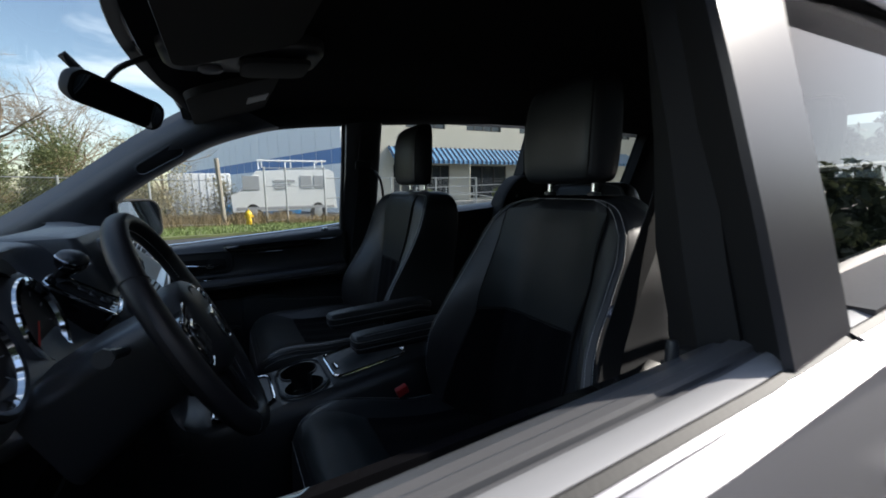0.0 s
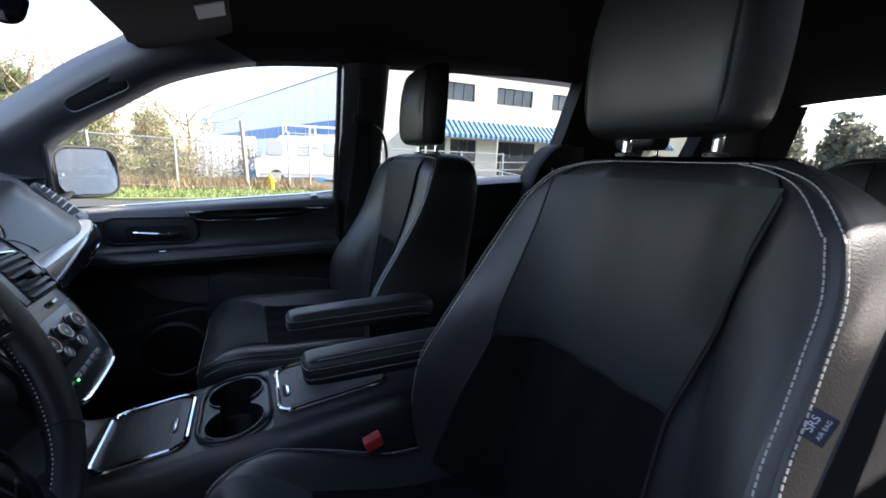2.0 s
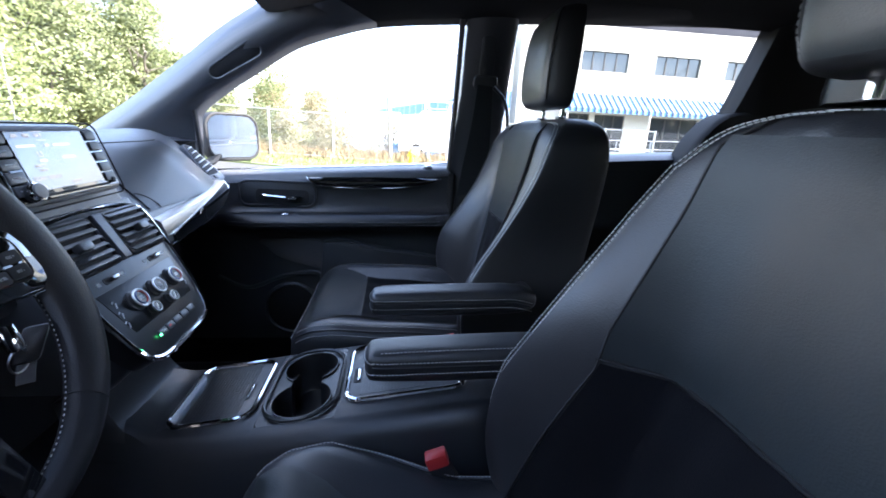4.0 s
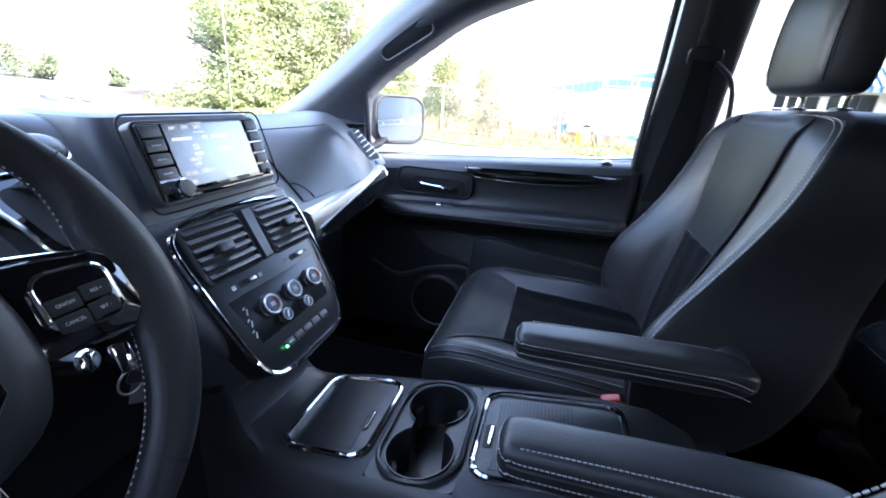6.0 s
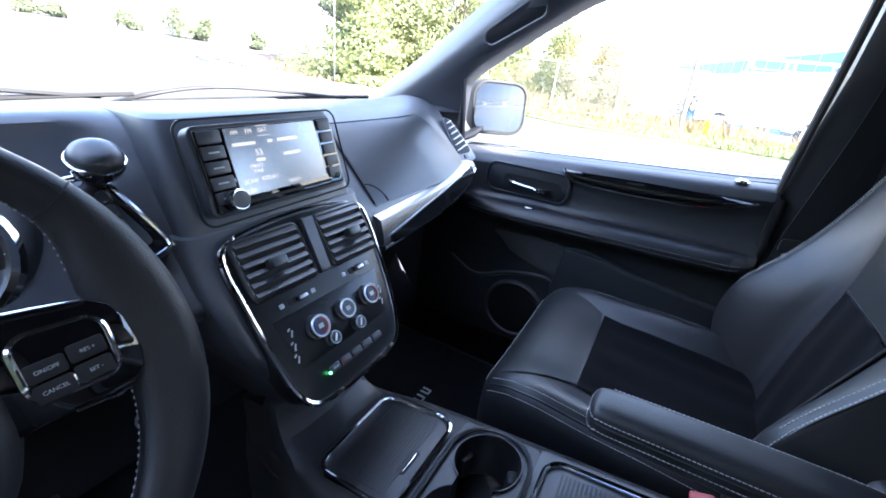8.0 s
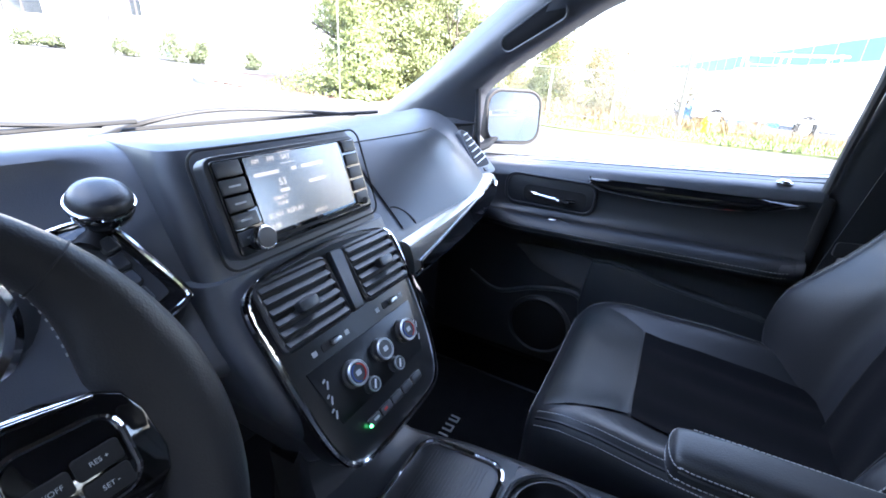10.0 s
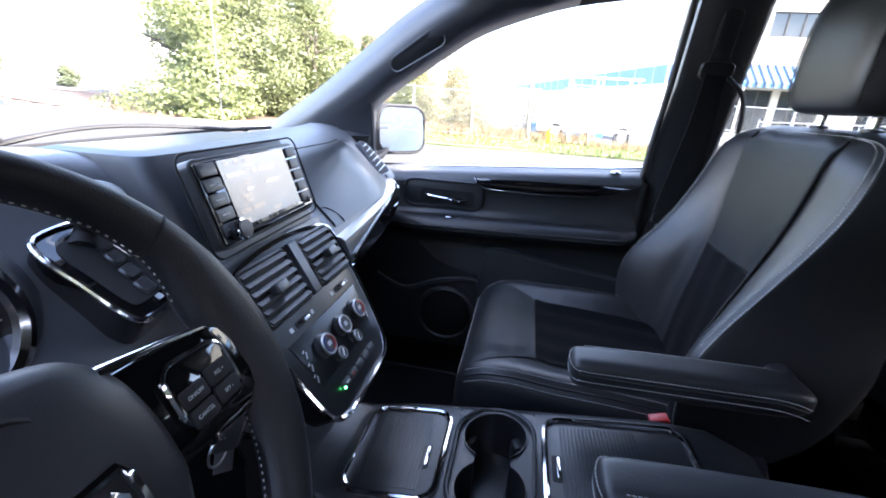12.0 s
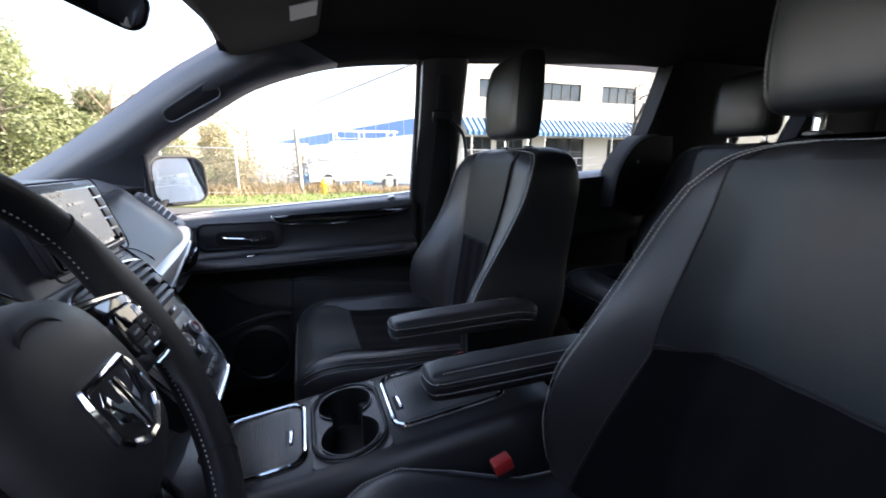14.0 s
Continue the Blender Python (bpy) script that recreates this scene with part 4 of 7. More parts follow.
OV = [(-0.070, -0.006), (-0.066, 0.010), (-0.050, 0.019), (0.0, 0.032), (0.050, 0.041), (0.066, 0.034), (0.068, 0.0), (0.066, -0.030), (0.052, -0.036), (0.0, -0.026), (-0.050, -0.015)]
ov = [(p.x, p.y) for p in curve([(x, y, 0) for x, y in OV], 3, True)]
ev = part("end_vent", moved(slab(ov[::-1] if (vm_.to_3x3() @ Vector((0, 0, 1))).x < 0 else ov, -0.03, 0.007, 0.003), vm_), DASH, dash, "end air vent with slats")
part("vent_mouth", moved(slab([(x * 0.80 - 0.010, y * 0.74) for x, y in ov], 0.004, 0.0078), vm_), DARK, ev)
for i in range(6):
    w_ = 0.010 + 0.0028 * i
    part("slat", moved(box(-0.0016, 0.0016, -w_, w_ + 0.003, 0.006, 0.0125, 0.0008, 1), vm_ @ Matrix.Translation((-0.052 + 0.016 * i, 0, 0)) @ Matrix.Rotation(0.25, 4, "Z")), SATIN, ev)
part("vent_wheel", moved(slab(rrect(0.012, 0.018, 0.003), 0.006, 0.010, 0.002), vm_ @ Matrix.Translation((0.054, 0.002, 0))), PLAST, ev)

# gauges behind the wheel
clu = thing("instrument_cluster", (-0.2, -0.41, 1.1), "instrument cluster with chrome-ringed dials under a hood", "instrument cluster")
hood = []
for x, h, k in ((-0.36, 0.135, 0.96), (-0.27, 0.152, 1.0), (-0.20, 0.160, 1.0), (-0.172, 0.156, 0.99)):
    lip = 0.035 if x > -0.28 else 0.0
    hood.append([Vector((x + lip * (math.sin(a) - 0.6), -0.418 + 0.168 * math.cos(a) * k, 1.055 + h * math.sin(a))) for a in np.linspace(0, math.pi, 17)] + [Vector((x + lip * (math.sin(a) - 0.6), -0.418 + 0.150 * math.cos(a) * k, 1.055 + (h - 0.018) * math.sin(a))) for a in np.linspace(math.pi, 0, 17)])
part("cluster_hood", loft(hood), DASH, clu)
cm = frame_of((-0.160, -0.410, 1.10), (0, 1, 0), (-0.25, 0, 0.97))
part("cluster_face", moved(slab(rrect(0.27, 0.13, 0.05, 6), -0.02, 0, 0.002), cm), DARK, clu)
DIALFACE = mat("dial_face", (0.015, 0.012, 0.013), 0.35, var=0)
for cx, r in ((-0.082, 0.062), (0.082, 0.062)):
    part("dial_collar", lathe([(r + 0.001, 0.010), (r + 0.007, 0.018), (r + 0.012, 0.016), (r + 0.026, 0.002), (r + 0.030, -0.012)], cm @ Matrix.Translation((cx, 0.0, 0)), 40, caps=False), DASH, clu, "round padded collar")
    dial = part("dial", lathe([(r, 0), (r, 0.012), (r * 0.9, 0.010), (0.001, 0.010)], cm @ Matrix.Translation((cx, 0.0, 0)), 32), DIALFACE, clu)
    part("dial_ring", tube(on(cm @ Matrix.Translation((cx, 0, 0)), [(r * math.cos(a), r * math.sin(a), 0.016) for a in np.linspace(0, 6.2832, 40)[:-1]]), 0.0078, 8, True), CHROME, dial, "chrome dial ring")
    for k in range(9):
        a = radians(220 - 32.5 * k)
        part("dial_mark", moved(box(-0.0006, 0.0006, -0.004, 0.004, 0.0102, 0.0108), cm @ Matrix.Translation((cx + r * 0.78 * math.cos(a), r * 0.78 * math.sin(a), 0)) @ Matrix.Rotation(a - 1.5708, 4, "Z")), INK, dial)
    part("needle", moved(box(-0.0012, 0.0012, -0.004, r * 0.75, 0.0125, 0.014), cm @ Matrix.Translation((cx, 0, 0)) @ Matrix.Rotation(radians(130), 4, "Z")), REDINK, dial, "red needle")

# gear lever in the dash
gear = thing("gear_shifter", (-0.15, -0.19, 1.1), "black ball gear shifter with a chrome ring in a dash gate", "gear shifter")
gz_m = frame_of((-0.124, -0.202, 1.112), Vector((0.082, 0.014, -0.066)), Vector((-0.03, 1, 0.2)))
gate = [(p.x, p.y) for p in curve([(-0.056, -0.020, 0), (-0.053, 0.016, 0), (-0.040, 0.026, 0), (0.0, 0.030, 0), (0.044, 0.033, 0), (0.054, 0.024, 0), (0.056, -0.014, 0), (0.046, -0.029, 0), (0.0, -0.030, 0), (-0.040, -0.030, 0)], 4, True)]
part("gate_plate", moved(slab(gate, -0.04, 0.004, 0.002), gz_m), GLOSS, gear)
part("gate_ring", tube(on(gz_m, gate, 0.0045), 0.0030, 8, True), CHROME, gear, "chrome gate ring")
# black plate laid on the gate in place of the slot's deep shade
part("gate_slot", moved(slab([(x * 0.74, y * 0.66) for x, y in gate], 0.002, 0.0056), gz_m), DARK, gear)
for k in range(4):
    part("gate_step", moved(box(-0.008, 0.008, -0.007, 0.007, 0.003, 0.009, 0.002, 1), gz_m @ Matrix.Translation((-0.024 + 0.018 * k, 0.012 - 0.003 * k, 0))), PLAST, gear)
part("lever_stem", tube([gz_m @ Vector((-0.030, 0, 0.0)), (-0.158, -0.190, 1.142), (-0.145, -0.191, 1.160)], [0.013, 0.010, 0.012], 10), DARK, gear)
ax = Vector((0.42, -0.12, 0.90)).normalized()
kn = frame_of((-0.141, -0.191, 1.160), ax.orthogonal(), ax.cross(ax.orthogonal()))
part("lever_knob", lathe([(0.008, -0.008), (0.015, -0.004), (0.021, 0.003), (0.0238, 0.011), (0.0236, 0.018)], kn, 28), GLOSS, gear, "gloss black knob body")
part("knob_pad", lathe([(0.0232, 0.016), (0.0228, 0.020), (0.0195, 0.0262), (0.013, 0.0295), (0.006, 0.0308), (0.001, 0.031)], kn, 28), PLAST, gear, "satin black knob top")
part("knob_ring", lathe([(0.0232, 0.0140), (0.0247, 0.0152), (0.0245, 0.0172), (0.0228, 0.0184)], kn, 28), CHROME, gear, "chrome knob ring")
part("gate_print", moved(slab(rrect(0.010, 0.005, 0.001), 0.0065, 0.0072), gz_m @ Matrix.Translation((0.046, 0.002, 0)) @ Matrix.Diagonal((0.6, 1.2, 1, 1))), INK, gear)

# ---- steering wheel ----
TW = radians(26)
wm = frame_of((0.049, -0.411, 1.092), (0, 1, 0), (-math.sin(TW), 0, math.cos(TW)))
wheel = thing("steering_wheel", (0.049, -0.411, 1.09), "leather-wrapped steering wheel with grey stitching and gloss spokes", "steering wheel")
RIM_IN = [(-90, 0.158), (-65, 0.151), (-47, 0.143), (-32, 0.137), (-14, 0.131), (0, 0.126), (20, 0.129), (28, 0.139), (36, 0.149), (48, 0.155), (63, 0.157), (90, 0.159)]


def rim_in(a):
    """Inner radius of the rim, which widens to thumb rests round the spokes."""
    d = math.degrees(math.asin(max(-1, min(1, math.sin(a)))))
    return lerp(RIM_IN, d) + 0.0022


rings = []
for a in np.linspace(0, 6.2832, 97)[:-1]:
    ri, ro = rim_in(a), 0.1848
    c, h = (ri + ro) / 2, (ro - ri) / 2
    k = min(1.0, 0.0148 / h)
    rings.append([wm @ Vector(((c + h * math.cos(b)) * math.cos(a), (c + h * math.cos(b)) * math.sin(a), 0.0148 * math.sin(b) * (1 if math.cos(b) > 0 else 1 - 0.25 * (1 - k)))) for b in np.linspace(0, 6.2832, 17)[:-1]])
part("rim", loft(rings, wrap=True), GRIP, wheel, "black leather rim")
for a in (38, 142, -52, -128):
    ri, ra = rim_in(radians(a)), radians(a)
    c, h = (ri + 0.1848) / 2, (0.1848 - ri) / 2 + 0.0002
    part("rim_seam", tube([wm @ Vector(((c + h * math.cos(b)) * math.cos(ra), (c + h * math.cos(b)) * math.sin(ra), 0.0150 * math.sin(b))) for b in np.linspace(0, 6.2832, 25)[:-1]], 0.0008, 4, True), DARK, wheel)
for a0, a1 in ((25, 155), (192, 348)):
    line_ = []
    for a in np.linspace(radians(a0), radians(a1), 90):
        ri = rim_in(a)
        k = ri - 0.0003
        line_.append((k * math.cos(a), k * math.sin(a), -0.0005))
    part("rim_stitching", stitches(on(wm, line_), 0.0018, 0.0032, 0.0007), THREAD, wheel, "pale grey stitching")
pad = [(p.x, p.y) for p in curve([(0, 0.070, 0), (0.030, 0.067, 0), (0.052, 0.059, 0), (0.066, 0.042, 0), (0.0725, 0.015, 0), (0.0735, -0.012, 0), (0.070, -0.034, 0), (0.052, -0.063, 0), (0, -0.080, 0), (-0.052, -0.063, 0), (-0.070, -0.034, 0), (-0.0735, -0.012, 0), (-0.0725, 0.015, 0), (-0.066, 0.042, 0), (-0.052, 0.059, 0), (-0.030, 0.067, 0)], 4, True)]
rings = [on(wm, [(x * k, y * k) for x, y in pad], h) for h, k in ((-0.04, 0.9), (-0.012, 1.0), (0.004, 0.995), (0.013, 0.95), (0.019, 0.86), (0.0235, 0.65), (0.0255, 0.35), (0.0260, 0.05))]
part("airbag_cover", loft(rings), COVERM, wheel, "grained black airbag cover")
# shading along the cover's crease is drawn as a thin dark tube
part("cover_crease", tube(curve(on(wm, [(x, y, 0.0250 - 3.2 * x * x - 1.1 * max(0, y) ** 2) for x, y in ((-0.040, -0.040), (-0.038, -0.008), (-0.033, 0.016), (-0.020, 0.046), (0, 0.053), (0.020, 0.046), (0.033, 0.016), (0.038, -0.008), (0.040, -0.040))]), 4), 0.0018, 6), DARK, wheel)
BADGE = [(-0.025, 0.025), (0.025, 0.025), (0.0285, 0.018), (0.029, -0.010), (0.022, -0.017), (0.007, -0.025), (-0.007, -0.025), (-0.022, -0.017), (-0.029, -0.010), (-0.0285, 0.018)]
bm_ = wm @ Matrix.Translation((0.008, -0.018, 0.0240))
bd = part("badge", moved(slab(BADGE, 0, 0.003), bm_), DARK, wheel, "chrome shield badge")
part("badge_edge", tube(on(bm_, BADGE, 0.003), 0.0028, 6, True), CHROME, bd)
for sx in (-1, 1):
    part("badge_relief", moved(slab([(sx * 0.002, -0.020), (sx * 0.008, -0.012), (sx * 0.020, -0.004), (sx * 0.023, 0.012), (sx * 0.017, 0.019), (sx * 0.012, 0.006), (sx * 0.006, 0.004), (sx * 0.004, 0.019), (sx * 0.002, 0.019)][::sx], 0.003, 0.006, 0.001), bm_), CHROME, bd)
for sx in (-1, 1):
    spoke = [(sx * 0.056, 0.042), (sx * 0.110, 0.040), (sx * 0.124, 0.0375), (sx * 0.134, 0.031), (sx * 0.1395, 0.018), (sx * 0.142, -0.008), (sx * 0.139, -0.020), (sx * 0.130, -0.0275), (sx * 0.100, -0.026), (sx * 0.058, -0.026)]
    sp = part("spoke", moved(slab(spoke[::sx], -0.02, 0.012, 0.004), wm), GLOSS, wheel, "gloss black spoke")
    part("spoke_edge", tube(on(wm, curve([(sx * 0.056, 0.0465, 0.012), (sx * 0.075, 0.0440, 0.013), (sx * 0.100, 0.0402, 0.013), (sx * 0.122, 0.0362, 0.0125)], 5)), [0.0042 - 0.00014 * k for k in range(16)], 8, squash=0.75), CHROME, sp, "chrome spoke edge")
    part("spoke_edge", tube(on(wm, curve([(sx * 0.096, -0.0262, 0.0125), (sx * 0.112, -0.0275, 0.0125), (sx * 0.126, -0.0278, 0.012)], 4)), 0.0012, 6), CHROME, sp)
    pod = [(sx * (x + 0.1025), y + 0.0075 - 0.07 * x) for x, y in rrect(0.0465, 0.041, 0.011, 6)][::sx]
    part("switch_pod", moved(slab(pod, 0.010, 0.0165, 0.002), wm), GLOSS, sp)
    part("pod_edge", tube(on(wm, pod, 0.0150), 0.0019, 6, True), CHROME, sp)
    pm = wm @ Matrix.Translation((0, 0, 0.0168))
    for dx, dy, w, tx in ((-0.0105, 0.005, 0.0195, "ON/OFF"), (-0.0105, -0.008, 0.0195, "CANCEL"), (0.0105, 0.007, 0.0195, "RES +"), (0.0105, -0.0065, 0.0195, "SET -")):
        key = part("switch_key", moved(slab(rrect(w, 0.0115, 0.002), 0, 0.0018, 0.0006), pm @ Matrix.Translation((sx * 0.1015 + dx, 0.001 + dy, 0))), DARK, sp)
        if sx == 1:
            words("letters", tx, 0.0034, pm @ Matrix.Translation((sx * 0.1015 + dx, 0.001 + dy, 0.0021)), INK, sp, 0.0001)
low = [(-0.022, -0.060), (0.022, -0.060), (0.030, -0.165), (-0.030, -0.165)]
part("lower_spoke", moved(slab(low[::-1], -0.015, 0.006, 0.003), wm), GLOSS, wheel, "gloss black lower spoke")
part("column_shroud", loft([on(wm, rrect(w, h, 0.03, 5, 0, cy), d) for d, w, h, cy in ((-0.03, 0.12, 0.12, -0.01), (-0.10, 0.125, 0.13, -0.015), (-0.20, 0.13, 0.14, -0.03))]), PLAST, wheel, "black steering column shroud")
key = thing("ignition_key", (0.013, -0.257, 1.0), "car key in the ignition with a hanging tag", "key")
part("lock_barrel", lathe([(0.0115, -0.03), (0.0115, 0.005), (0.009, 0.008), (0.002, 0.009)], frame_of((-0.03, -0.262, 1.0), (0, 1, 0), (-0.35, 0, 0.93)), 18), CHROME, key)
part("key_head", moved(box(-0.008, 0.008, -0.015, 0.015, 0.0, 0.010, 0.003), frame_of((0.0, -0.250, 1.004), (0.3, 1, 0), (-0.35, 0, 0.93))), CHROME, key, "bright key head")
part("key_tag", moved(box(-0.010, 0.010, -0.028, 0.024, -0.001, 0.001, 0.0008, 1), frame_of((0.006, -0.242, 0.972), (0.8, 0.6, 0), (0.0, 0.30, 0.95)) @ Matrix.Diagonal((0.8, 0.75, 1, 1))), mat("grey_tag", (0.16, 0.16, 0.17), 0.4, 0.5), key, "grey hanging tag")
part("key_fob", moved(box(-0.011, 0.011, -0.020, 0.020, -0.006, 0.006, 0.004), frame_of((0.010, -0.236, 0.992), (0.8, 0.6, 0), (0.1, 0.45, 0.85))), PLAST, key, "black key fob")
part("key_loop", tube([Vector((0.010, -0.254 + 0.012 * math.cos(a), 0.982 + 0.012 * math.sin(a))) for a in np.linspace(0, 6.2832, 17)[:-1]], 0.0012, 6, True), STEEL, key)
st = part("column_stalk", tube(curve([on(wm, [(-0.06, 0.03, -0.07)])[0], on(wm, [(-0.14, 0.05, -0.06)])[0], on(wm, [(-0.185, 0.058, -0.05)])[0]], 5), [0.007] * 7 + [0.010] * 4, 8), PLAST, wheel, "black column stalk")
# pedals and the lower dash
for y, w in ((-0.45, 0.09), (-0.28, 0.05)):
    part("pedal", join(moved(box(-0.008, 0.008, -w / 2, w / 2, -0.05, 0.05, 0.006), frame_of((-0.38, y, 0.56), (0.8, 0, 0.6), (0, 1, 0))), tube([(-0.38, y, 0.6), (-0.44, y, 0.80)], 0.008, 6)), RUBBER, van, "rubber-faced pedal")

# ---- centre console ----
con = thing("centre_console", (0.3, -0.03, 0.42), "black floor console with two lidded trays and cup holders", "centre console")
YC, ZC = -0.032, 0.787
def con_ring(x, w, z, trough=False):
    top = [(-w + 0.022, z), (w - 0.022, z)] if not trough else [(-w + 0.022, z), (-w + 0.026, z - 0.004), (-w + 0.026, z - 0.09), (w - 0.026, z - 0.09), (w - 0.026, z - 0.004), (w - 0.022, z)]
    return [Vector((x, YC + y, zz)) for y, zz in [(-w - 0.012, 0.43), (-w - 0.012, z - 0.10), (-w - 0.006, z - 0.03), (-w + 0.008, z - 0.006)] + top + [(w - 0.008, z - 0.006), (w + 0.006, z - 0.03), (w + 0.012, z - 0.10), (w + 0.012, 0.43)]]


CON = [(-0.10, 0.085, 0.86), (-0.04, 0.090, 0.825), (0.005, 0.100, 0.798), (0.03, 0.112, ZC), (0.10, 0.122, ZC), (0.184, 0.125, ZC), (0.304, 0.126, ZC), (0.48, 0.126, ZC), (0.545, 0.122, ZC - 0.006), (0.60, 0.112, ZC - 0.03), (0.63, 0.10, ZC - 0.10), (0.64, 0.09, 0.46)]
part("console_body", join(loft([con_ring(*r) for r in CON[:6]]), loft([con_ring(*r) for r in CON[6:]]), loft([con_ring(*r, True) for r in CON[5:7]])), CONM, con)
rings = []
for x, z, w in curve([(0.045, ZC + 0.001, 0.104), (0.015, ZC + 0.004, 0.102), (-0.008, ZC + 0.016, 0.099), (-0.024, ZC + 0.040, 0.096), (-0.034, ZC + 0.072, 0.094), (-0.042, ZC + 0.110, 0.092)], 4):
    rings.append([Vector((x - e * 0.4, YC + y * w, z - e)) for y, e in ((-1.0, 0.030), (-0.97, 0.012), (-0.90, 0.003), (-0.6, 0.0), (0.0, -0.001), (0.6, 0.0), (0.90, 0.003), (0.97, 0.012), (1.0, 0.030))] + [Vector((x - 0.06, YC + y * w, z - 0.03)) for y in (1.0, 0.0, -1.0)])
part("console_front", loft(rings), CONM, con)


def tray(x0, x1, y0, y1, ribs, tab_x):
    cx, cy, w, h = (x0 + x1) / 2, (y0 + y1) / 2, x1 - x0, y1 - y0
    m_ = Matrix.Translation((cx, cy, ZC))
    t = part("tray_lid", moved(slab(rrect(w - 0.008, h - 0.008, 0.022, 6), -0.002, 0.0025, 0.001), m_), CONM, con, "ribbed sliding tray lid")
    for i in range(ribs):
        x = x0 + 0.022 + i * 0.0052
        part("rib", box(x, x + 0.0030, y0 + 0.014, y1 - 0.014, ZC + 0.001, ZC + 0.0033), CONM, t)
    part("tray_ring", tube(on(m_, rrect(w, h, 0.026, 6), 0.003), 0.0045, 8, True), CHROME, con, "chrome tray surround")
    # finger recess is a flat black plate, its shade put into the colour
    part("tab_recess", moved(slab(rrect(0.013, 0.044, 0.004), 0.001, 0.0032), Matrix.Translation((tab_x - 0.003, cy - 0.012, ZC))), DARK, t)
    part("lid_tab", moved(slab(rrect(0.0042, 0.036, 0.002), 0.001, 0.0060, 0.0015), Matrix.Translation((tab_x - 0.001, cy - 0.012, ZC))), CHROME, t, "chrome finger tab")


tray(0.040, 0.172, -0.113, 0.056, 17, 0.152)
tray(0.316, 0.505, -0.106, 0.060, 20, 0.334)
CUPPLASTIC = mat("cup_liner_plastic", (0.012, 0.012, 0.013), 0.3, var=0.1)
def twin(r, neck=0.025):
    """Outline of two round wells that run into each other."""
    g = math.asin(neck / r)
    ring = [(0.244 + r * math.cos(a), 0.016 + r * math.sin(a)) for a in np.linspace(-math.pi / 2 + g, 1.5 * math.pi - g, 27)]
    return ring + [(0.244 + r * math.cos(a), -0.080 + r * math.sin(a)) for a in np.linspace(math.pi / 2 + g, 2.5 * math.pi - g, 27)]


hp = bmesh.new()
for loop_ in ([(0.244 + x, YC + y) for x, y in rrect(0.122, 0.208, 0.012, 3)], twin(0.0475)):
    vs_ = [hp.verts.new((x, y, ZC - 0.0006)) for x, y in loop_]
    for i in range(len(vs_)):
        hp.edges.new((vs_[i], vs_[(i + 1) % len(vs_)]))
bmesh.ops.triangle_fill(hp, use_beauty=True, use_dissolve=False, edges=hp.edges[:])
hold = part("cup_holder", hp, CONM, con, "twin cup holder", flat=True)
part("holder_rim", tube([Vector((0.244 + x, YC + y, ZC + 0.004)) for x, y in rrect(0.116, 0.204, 0.054, 8)], 0.0034, 6, True), CONM, hold)
part("cup_well", loft([[Vector((x, y, ZC + h)) for x, y in twin(r)] for r, h in ((0.0480, 0.0030), (0.0465, 0.0030), (0.0450, 0.0), (0.0438, -0.030), (0.0422, -0.066), (0.0390, -0.071))], caps=False), CUPPLASTIC, hold, "deep wells that run into each other")
part("well_floor", slab([(x, y) for x, y in twin(0.0395)], ZC - 0.076, ZC - 0.0705), CUPPLASTIC, hold)
for cy, turn in ((0.016, 1), (-0.080, -1)):
    # rubber fingers that hold a cup
    for a in (0.35, 2.79):
        g_ = Matrix.Translation((0.244, cy, ZC - 0.036)) @ Matrix.Rotation(a * turn, 4, "Z")
        part("cup_finger", moved(box(0.030, 0.046, -0.012, 0.012, -0.022, 0.016, 0.006), g_), RUBBER, hold, "rubber cup finger")

# the whole console rises gently to the rear and runs a little skew
for ob in [con] + list(con.children_recursive):
    if ob.type == "MESH":
        for v in ob.data.vertices:
            w = v.co + ROOT[con.name]
            v.co.y += 0.0235 - 0.064 * w.x
            v.co.z += 0.18 * (w.x - 0.165) * min(1.0, max(0.0, (w.z - 0.43) / 0.33))

# ---- seats ----
# height: (front x at the middle, front x at the bolster crest, rear x, half width)
BACK = [
    (0.7, 0.59, 0.56, 0.72, 0.235),
    (0.76, 0.596, 0.545, 0.745, 0.262),
    (0.83, 0.604, 0.54, 0.765, 0.282),
    (0.9, 0.616, 0.553, 0.782, 0.29),
    (0.97, 0.63, 0.585, 0.795, 0.292),
    (1.04, 0.645, 0.631, 0.805, 0.29),
    (1.11, 0.66, 0.668, 0.812, 0.286),
    (1.17, 0.673, 0.698, 0.816, 0.278),
    (1.215, 0.683, 0.713, 0.815, 0.262),
    (1.243, 0.692, 0.718, 0.811, 0.236),
    (1.258, 0.708, 0.72, 0.8, 0.205),
    (1.264, 0.728, 0.735, 0.785, 0.175),
]


# the driver's backrest has deeper bolsters set closer together
BACK_DRIVER = [
    (0.70, 0.575, 0.53, 0.72, 0.235), (0.76, 0.582, 0.49, 0.745, 0.262), (0.83, 0.592, 0.474, 0.765, 0.272), (0.90, 0.604, 0.474, 0.782, 0.262),
    (0.95, 0.612, 0.484, 0.79, 0.252), (1.04, 0.628, 0.522, 0.80, 0.222), (1.11, 0.641, 0.565, 0.808, 0.213), (1.17, 0.652, 0.60, 0.812, 0.204),
    (1.215, 0.660, 0.622, 0.812, 0.186), (1.24, 0.668, 0.642, 0.808, 0.156), (1.256, 0.690, 0.665, 0.80, 0.125), (1.262, 0.715, 0.70, 0.785, 0.105),
]
